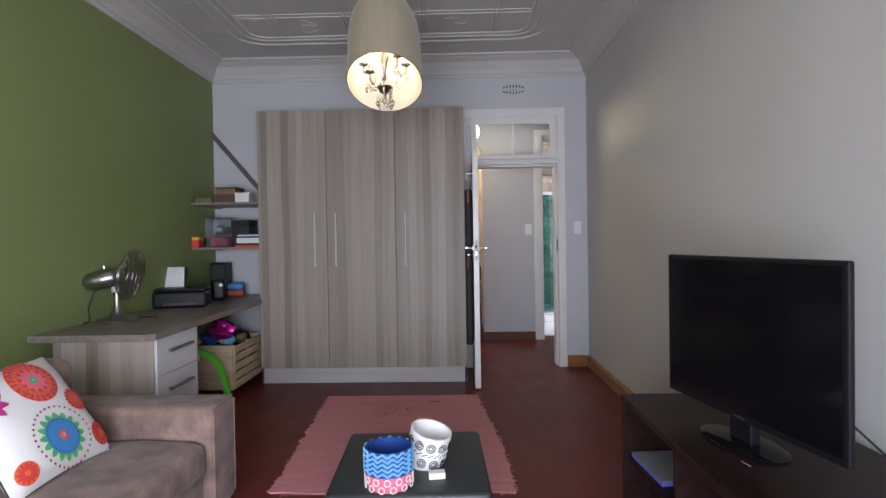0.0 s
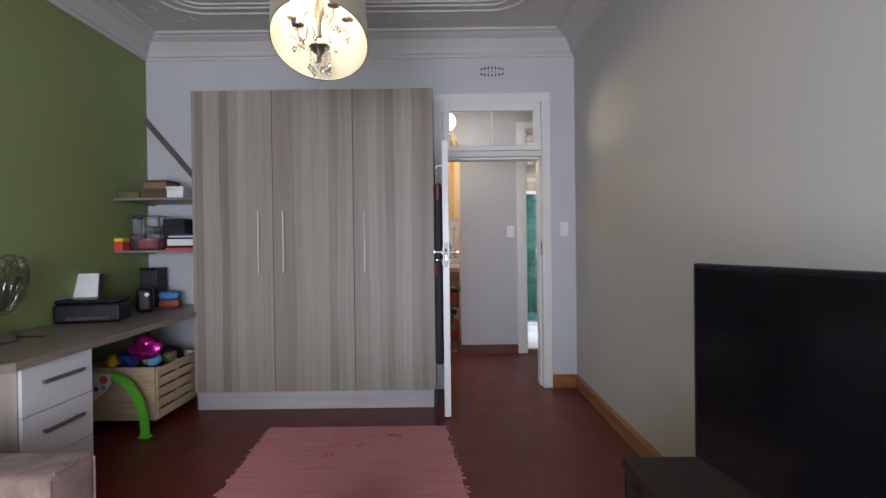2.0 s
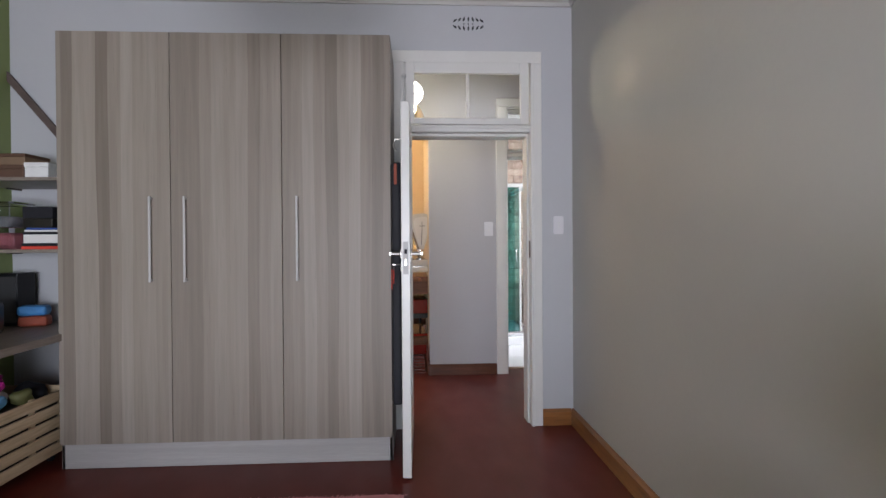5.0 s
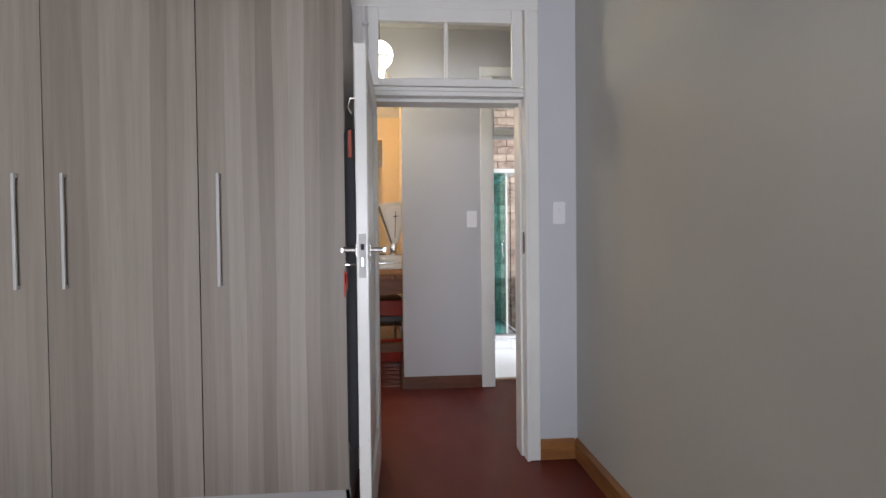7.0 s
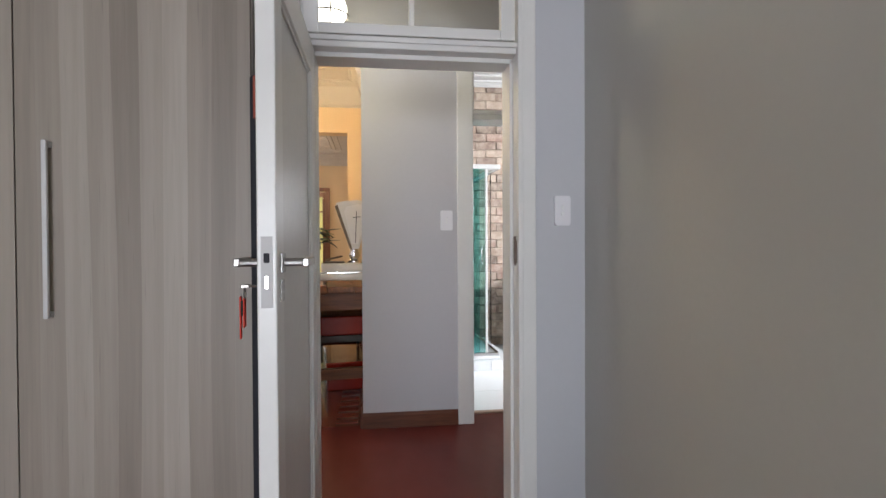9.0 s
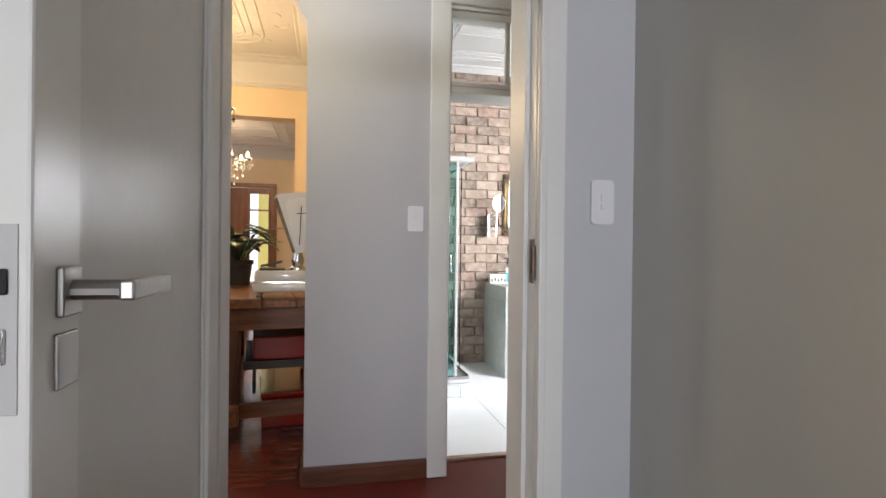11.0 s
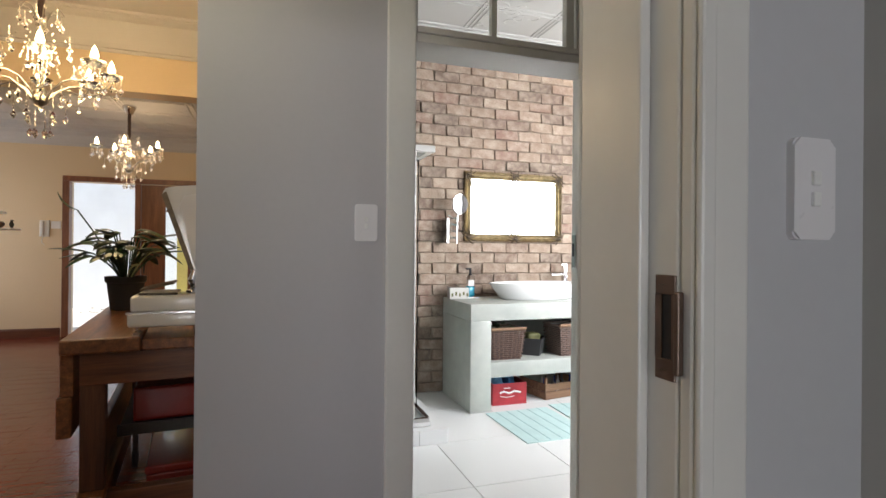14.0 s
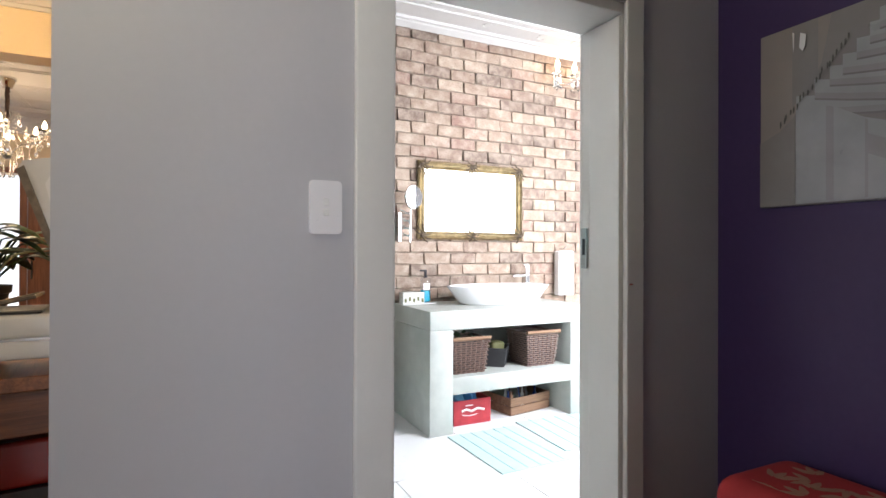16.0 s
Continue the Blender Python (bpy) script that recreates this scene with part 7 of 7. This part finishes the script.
def low_crate():
    c = thing("wooden_crate", pose(3.55, 9.12, 0, 0, 0, 10), "plain worn wooden crate under the washstand", "crate")
    for z in (0.005, 0.075):
        part("front_slat", box(fresh(), 0, 0.42, 0, 0.012, z, z + 0.066, 0.003), "crate_wood", c)
        part("side_slat", box(fresh(), -0.012, 0, 0, 0.38, z, z + 0.066, 0.003), "crate_wood", c)
        part("side_slat", box(fresh(), 0.42, 0.432, 0, 0.38, z, z + 0.066, 0.003), "crate_wood", c)
    part("corner_block", box(fresh(), 0.0, 0.025, 0.013, 0.035, 0.005, 0.19, 0.002), "crate_wood", c)
    part("base", box(fresh(), 0, 0.42, 0.013, 0.38, 0, 0.012), "crate_wood", c)
    rnd = random.Random(1)
    for k in range(9):
        x, y = 0.06 + 0.038 * k, 0.1 + 0.1 * rnd.random()
        part("bottle", lathe(fresh(), [(0, 0.013), (0.018, 0.013), (0.018, 0.11), (0.008, 0.13), (0.009, 0.17), (0, 0.17)], (x, y, 0), 10), ("navy", "cotton", "brown", "grey")[k % 4], c, smooth=True)


def grey_box():
    b = thing("storage_tub", pose(3.44, 9.22, 0.405, 0, 0, 6), "dark grey plastic tub on the washstand shelf", "tub")
    part("tub", lathe(fresh(), [(0, 0), (0.13, 0), (0.16, 0.14), (0.165, 0.15), (0.15, 0.15), (0.125, 0.01), (0, 0.01)], n=4), "pot", b)
    part("contents", box(fresh(), -0.06, 0.07, -0.06, 0.06, 0.012, 0.19, 0.02), "olive", b)


def wall_mirror():
    m = thing("wall_mirror", pose(3.48, 9.675, 1.745), "large mirror in an ornate tarnished gilt frame on the brick wall", "mirror")
    W, H = 0.522, 0.332
    prof = [(0.0, 0.0), (0.0, 0.03), (0.012, 0.045), (0.03, 0.03), (0.045, 0.034), (0.06, 0.016), (0.07, 0.012), (0.07, 0.0)]
    for (ax, az), (bx, bz) in (((-1, -1), (1, -1)), ((1, -1), (1, 1)), ((1, 1), (-1, 1)), ((-1, 1), (-1, -1))):
        bm = fresh()
        a = [bm.verts.new((ax * (W - d), -h, az * (H - d))) for d, h in prof]
        b = [bm.verts.new((bx * (W - d), -h, bz * (H - d))) for d, h in prof]
        for k in range(len(prof) - 1):
            bm.faces.new((a[k], a[k + 1], b[k + 1], b[k]))
        part("frame_side", bm, "gilt", m, "tarnished gilt moulding")
    part("glass", box(fresh(), -W + 0.068, W - 0.068, -0.012, -0.008, -H + 0.068, H - 0.068), "mirror", m, "mirror glass")
    part("back_board", box(fresh(), -W + 0.01, W - 0.01, -0.007, 0.012, -H + 0.01, H - 0.01), "gilt_dark", m)

    def spray(x, z, a, n, r):
        bm = fresh()
        for k in range(n):
            b = a + (k - (n - 1) / 2) * 0.55
            L = r * (1 - 0.12 * abs(k - (n - 1) / 2))
            pts = [(x + L * s * math.cos(b) + 0.012 * math.sin(s * 5) * math.sin(b), -0.035 - 0.012 * math.sin(s * 3), z + L * s * math.sin(b) + 0.008 * math.cos(s * 5)) for s in (0, 0.3, 0.6, 0.85, 1.0)]
            tube(bm, pts, 0.008, 6, 0.004)
            bead(bm, pts[-1], 0.009, 1)
        lathe(bm, [(0, 0.0), (0.02, 0.004), (0.014, 0.016), (0, 0.02)], (x, -0.05, z - 0.01), 10)
        part("carved_spray", bm, "gilt_dark", m, "carved leafy ornament", smooth=True)
    for sx in (-1, 1):
        for sz in (-1, 1):
            spray(sx * (W - 0.03), sz * (H - 0.03), math.atan2(-sz, -sx), 7, 0.11)
    for sz in (-1, 1):
        spray(0, sz * (H - 0.02), math.pi / 2 if sz < 0 else -math.pi / 2, 9, 0.1)
    r = thing("shaving_mirror", pose(2.85, 9.49, 1.745), "round shaving mirror on a chrome folding arm", "mirror")
    rim = turned(lathe(fresh(), [(0, -0.008), (0.093, -0.008), (0.1, 0.0), (0.093, 0.008), (0, 0.008)], n=36, sx=0.75), pose(0, 0, 0, 90, 0, -8))
    part("rim", rim, "chrome", r, smooth=True)
    part("glass", turned(lathe(fresh(), [(0, 0.0), (0.09, 0.0), (0.09, 0.002), (0, 0.002)], n=36, sx=0.75), pose(0, -0.0085, 0, 90, 0, 3)), "mirror", r)
    bm = fresh()
    tube(bm, [(-0.02, 0.01, -0.1), (-0.02, 0.02, -0.36)], 0.006, 8)
    for z in (-0.14, -0.2, -0.26, -0.32):
        tube(bm, [(-0.09, 0.06, z), (-0.02, 0.02, z + 0.02)], 0.004, 6)
        tube(bm, [(-0.09, 0.06, z + 0.04), (-0.02, 0.02, z)], 0.004, 6)
    part("folding_arm", bm, "chrome", r, smooth=True)
    part("wall_plate", box(fresh(), -0.11, -0.08, 0.05, 0.19, -0.36, -0.12, 0.006), "chrome", r)


def wall_sconce(x, z):
    s = thing("wall_sconce", pose(x, 9.66, z), "lit crystal wall light on the brick wall", "wall light")
    part("backplate", lathe(fresh(), [(0, -0.06), (0.03, -0.05), (0.04, 0), (0.03, 0.05), (0, 0.06)], n=16, sy=0.4), "chrome", s, smooth=True)
    for q in (-1, 1):
        arm = part("arm", tube(fresh(), [(0, -0.02, 0), (0.05 * q, -0.08, -0.03), (0.1 * q, -0.12, 0.0), (0.1 * q, -0.12, 0.03)], 0.005, 6), "chrome", s, smooth=True)
        part("cup", lathe(fresh(), [(0, 0), (0.03, 0.005), (0.042, 0.025), (0.036, 0.022), (0, 0.008)], (0.1 * q, -0.12, 0.03), 14), "cup", arm, smooth=True)
        part("bulb", lathe(fresh(), [(0, 0.02), (0.016, 0.06), (0.022, 0.09), (0.012, 0.13), (0, 0.15)], (0.1 * q, -0.12, 0.03), 12), "bulb_warm", arm, "lit candle bulb", smooth=True)
        bm = fresh()
        for k in range(6):
            b = k * math.pi / 3
            crystal_strand(bm, 0.1 * q + 0.035 * math.cos(b), -0.12 + 0.035 * math.sin(b), 0.02, 4 + k % 2, 0.008, 0.015)
        part("crystal_strand", bm, "crystal", arm, kind="stuff")


def shower():
    s = thing("shower_cubicle", pose(2.25, 8.47, 0), "glass shower cubicle with white rails and a pale tray", "shower")
    part("tray", box(fresh(), -0.88, 0.02, -0.02, 1.2, 0.105, 0.135, 0.01), "ceramic", s)
    rail = "gloss"
    part("bottom_rail", box(box(fresh(), -0.88, 0.0, -0.015, 0.015, 0.136, 0.165, 0.003), -0.015, 0.015, 0.016, 1.2, 0.136, 0.165, 0.003), "chrome", s)
    part("top_rail", box(box(fresh(), -0.88, 0.03, -0.025, 0.025, 2.0, 2.045, 0.005), -0.025, 0.025, 0.026, 1.2, 2.0, 2.045, 0.005), rail, s, "white top rail")
    part("front_pane", box(fresh(), -0.88, -0.18, -0.004, 0.004, 0.166, 2.0), "shower_glass", s, "greenish glass")
    part("side_pane", box(fresh(), -0.004, 0.004, 0.3, 1.2, 0.166, 2.0), "pane", s, "clear glass")
    part("sliding_door", box(fresh(), -0.44, -0.12, 0.012, 0.018, 0.166, 2.0), "shower_glass", s, "greenish glass")
    part("door_stile", box(fresh(), -0.12, -0.1, -0.008, 0.02, 0.166, 2.0, 0.003), rail, s)
    part("handle", tube(fresh(), [(-0.15, -0.005, 1.05), (-0.17, -0.05, 1.08), (-0.17, -0.05, 1.2), (-0.15, -0.005, 1.23)], 0.006, 8), "chrome", s, smooth=True)
    p = thing("tiled_plinth", pose(1.35, 8.39, 0), "low white tiled plinth under the shower", "plinth")
    part("core", box(fresh(), 0, 1.0, 0.012, 1.29, 0, 0.09), "grout", p)
    for k in range(5):
        x1 = 1.02 - k * 0.205
        part("tile", box(fresh(), max(x1 - 0.202, 0.0), x1, 0, 0.011, 0.002, 0.098, 0.002), "tile", p)
    for k in range(4):
        part("tile", box(fresh(), 1.001, 1.012, 0.013 + k * 0.31, 0.32 + k * 0.31, 0.002, 0.098, 0.002), "tile", p)
    part("capping", box(fresh(), 0, 1.022, 0.0, 1.29, 0.099, 0.104, 0.002), "tile", p)


def bath_mat(m, w, d, n, label):
    b = thing("bath_mat", m, label, "bath mat", "bath mats")
    part("cloth", box(fresh(), 0, w, 0, d, 0, 0.01, 0.003), "mat", b)
    for k in range(1, n):
        part("seam", box(fresh(), w * k / n - 0.004, w * k / n + 0.004, 0.005, d - 0.005, 0.0095, 0.0115), "mat_line", b)


M["rust_red"] = surface("faded_red_paint", (0.4, 0.03, 0.04), 0.6, var=0.25, scale=12, fine=80, bump=0.4)
M["crate_wood"] = wood("weathered_crate_wood", (0.16, 0.08, 0.045), (0.36, 0.22, 0.13), 0.7, 0, 0.4)
vanity()
pump_bottle()
wicker_basket(3.12, 9.16, 0.404, 0.26, 0.24, 0.25, "square dark wicker basket with a wooden bar handle, on washstand")
wicker_basket(3.77, 9.16, 0.404, 0.26, 0.24, 0.26, "square dark wicker basket farther along the washstand shelf")
bottle_crate()
low_crate()
grey_box()
wall_mirror()
wall_sconce(4.42, 2.93)
shower()
bath_mat(pose(2.885, 8.215, -0.001, 0, 0, 1), 0.56, 0.7, 6, "aqua ribbed cotton bath mat on the white tiles")
bath_mat(pose(3.455, 8.34, 0.001, 0, 0, -3), 0.7, 0.64, 6, "second aqua bath mat partly over the first")
t = thing("hand_towel", pose(4.45, 9.6, 1.1), "pale folded towel hanging beside the mirror", "towel")
part("cloth", box(fresh(), -0.09, 0.09, -0.04, 0.04, -0.2, 0.22, 0.015, 3), "cotton", t)
part("hook", tube(fresh(), [(0, 0.09, 0.24), (0, 0.0, 0.24), (0, -0.02, 0.26)], 0.006, 6), "chrome", t)
lf = thing("basket_leaves", pose(3.12, 9.16, 0.645), "green leaves and cloth spilling from the basket", "plant")
rnd = random.Random(3)
bm = fresh()
for k in range(16):
    a, r0 = rnd.uniform(0, 6.3), rnd.uniform(0.02, 0.09)
    p0 = Vector((r0 * math.cos(a), r0 * math.sin(a), rnd.uniform(-0.02, 0.03)))
    d0 = Vector((math.cos(a), math.sin(a), 0.4)) * 0.06
    s0 = Vector((-math.sin(a), math.cos(a), 0)) * 0.02
    prism(bm, [p0, p0 + d0 * 0.5 + s0, p0 + d0, p0 + d0 * 0.5 - s0], (0, 0, 0.002))
part("leaves", bm, "leaf", lf)


# ---- pieces of floors and walls ----
def shared_block(w, d, h, bevel):
    bm = box(fresh(), -w / 2, w / 2, -d / 2, d / 2, -h, 0, 0)
    top = [e for e in bm.edges if all(abs(v.co.z) < 1e-6 for v in e.verts)]
    bmesh.ops.bevel(bm, geom=top, offset=bevel, segments=1, affect="EDGES")
    me = bpy.data.meshes.new("block")
    bm.to_mesh(me)
    bm.free()
    return me


def placed(name, me, parent, loc):
    ob = new(name, me)
    ob.parent = parent
    ob.location = loc
    return ob


floor_bath = bpy.data.objects["floor_bathroom"]
tile_me = shared_block(0.664, 0.694, 0.01, 0.0015)
tile_me.materials.append(M["tile"])
for i in range(-2, 6):
    for j in range(-2, 3):
        x, y = 2.29 + 0.67 * (i + 0.5), 8.41 - 0.7 * (j + 0.5)
        if 1.3 < x < 5.9 and y > 7.3:
            ob = placed("tile", tile_me, floor_bath, (x, y if y > 7.5 else 7.43, 0))
            ob.scale = (1, 1 if y > 7.5 else 0.8, 1)

floor_living = bpy.data.objects["floor_living"]
plank_me = shared_block(0.298, 0.0695, 0.012, 0.001)
plank_me.materials.append(M["parquet"])
count = 0
rest = fresh()
rnd = random.Random(11)
for j in range(104):
    for i in range(-16, 5):
        x = i * 0.3 + (j % 2) * 0.15
        y = 7.03 + j * 0.0705
        if x > 0.8 or x < -3.8:
            continue
        if -1.5 < x < 0.7 and y < 9.7 and count < 300:
            placed("parquet_block", plank_me, floor_living, (x, y, rnd.uniform(-0.0012, 0.0004)))
            count += 1
        else:
            box(rest, x - 0.149, x + 0.149, y - 0.0347, y + 0.0347, -0.01, rnd.uniform(-0.0012, 0.0004))
part("parquet_blocks", rest, "parquet", floor_living, kind="stuff")

wall_brick = bpy.data.objects["wall_bathroom_north"]
brick_meshes = []
for k in range(8):
    rnd = random.Random(20 + k)
    bm = box(fresh(), -0.121, 0.121, -0.012, 0.01, -0.0455, 0.0455, 0.006, 1)
    for v in bm.verts:
        v.co += Vector((rnd.uniform(-0.006, 0.006), rnd.uniform(-0.006, 0.003), rnd.uniform(-0.005, 0.005)))
    me = bpy.data.meshes.new("brick")
    bm.to_mesh(me)
    bm.free()
    me.materials.append(M["brick"])
    brick_meshes.append(me)
rnd = random.Random(8)
rest = fresh()
count = 0
for j in range(32):
    for i in range(0, 19):
        x = 1.4 + i * 0.25 + (j % 2) * 0.125 + rnd.uniform(-0.004, 0.004)
        z = 0.05 + j * 0.1 + rnd.uniform(-0.003, 0.003)
        if x > 5.85:
            continue
        if 2.2 < x < 4.55 and count < 300:
            ob = placed("brick", brick_meshes[rnd.randrange(8)], wall_brick, (x, 9.688 + rnd.uniform(-0.006, 0.006), z))
            ob.rotation_euler = (0, radians(rnd.uniform(-1.0, 1.0)), 0)
            count += 1
        else:
            box(rest, x - 0.12, x + 0.12, 9.672, 9.699, z - 0.0425, z + 0.0425, 0.0)
part("bricks", rest, "brick", wall_brick, kind="stuff")
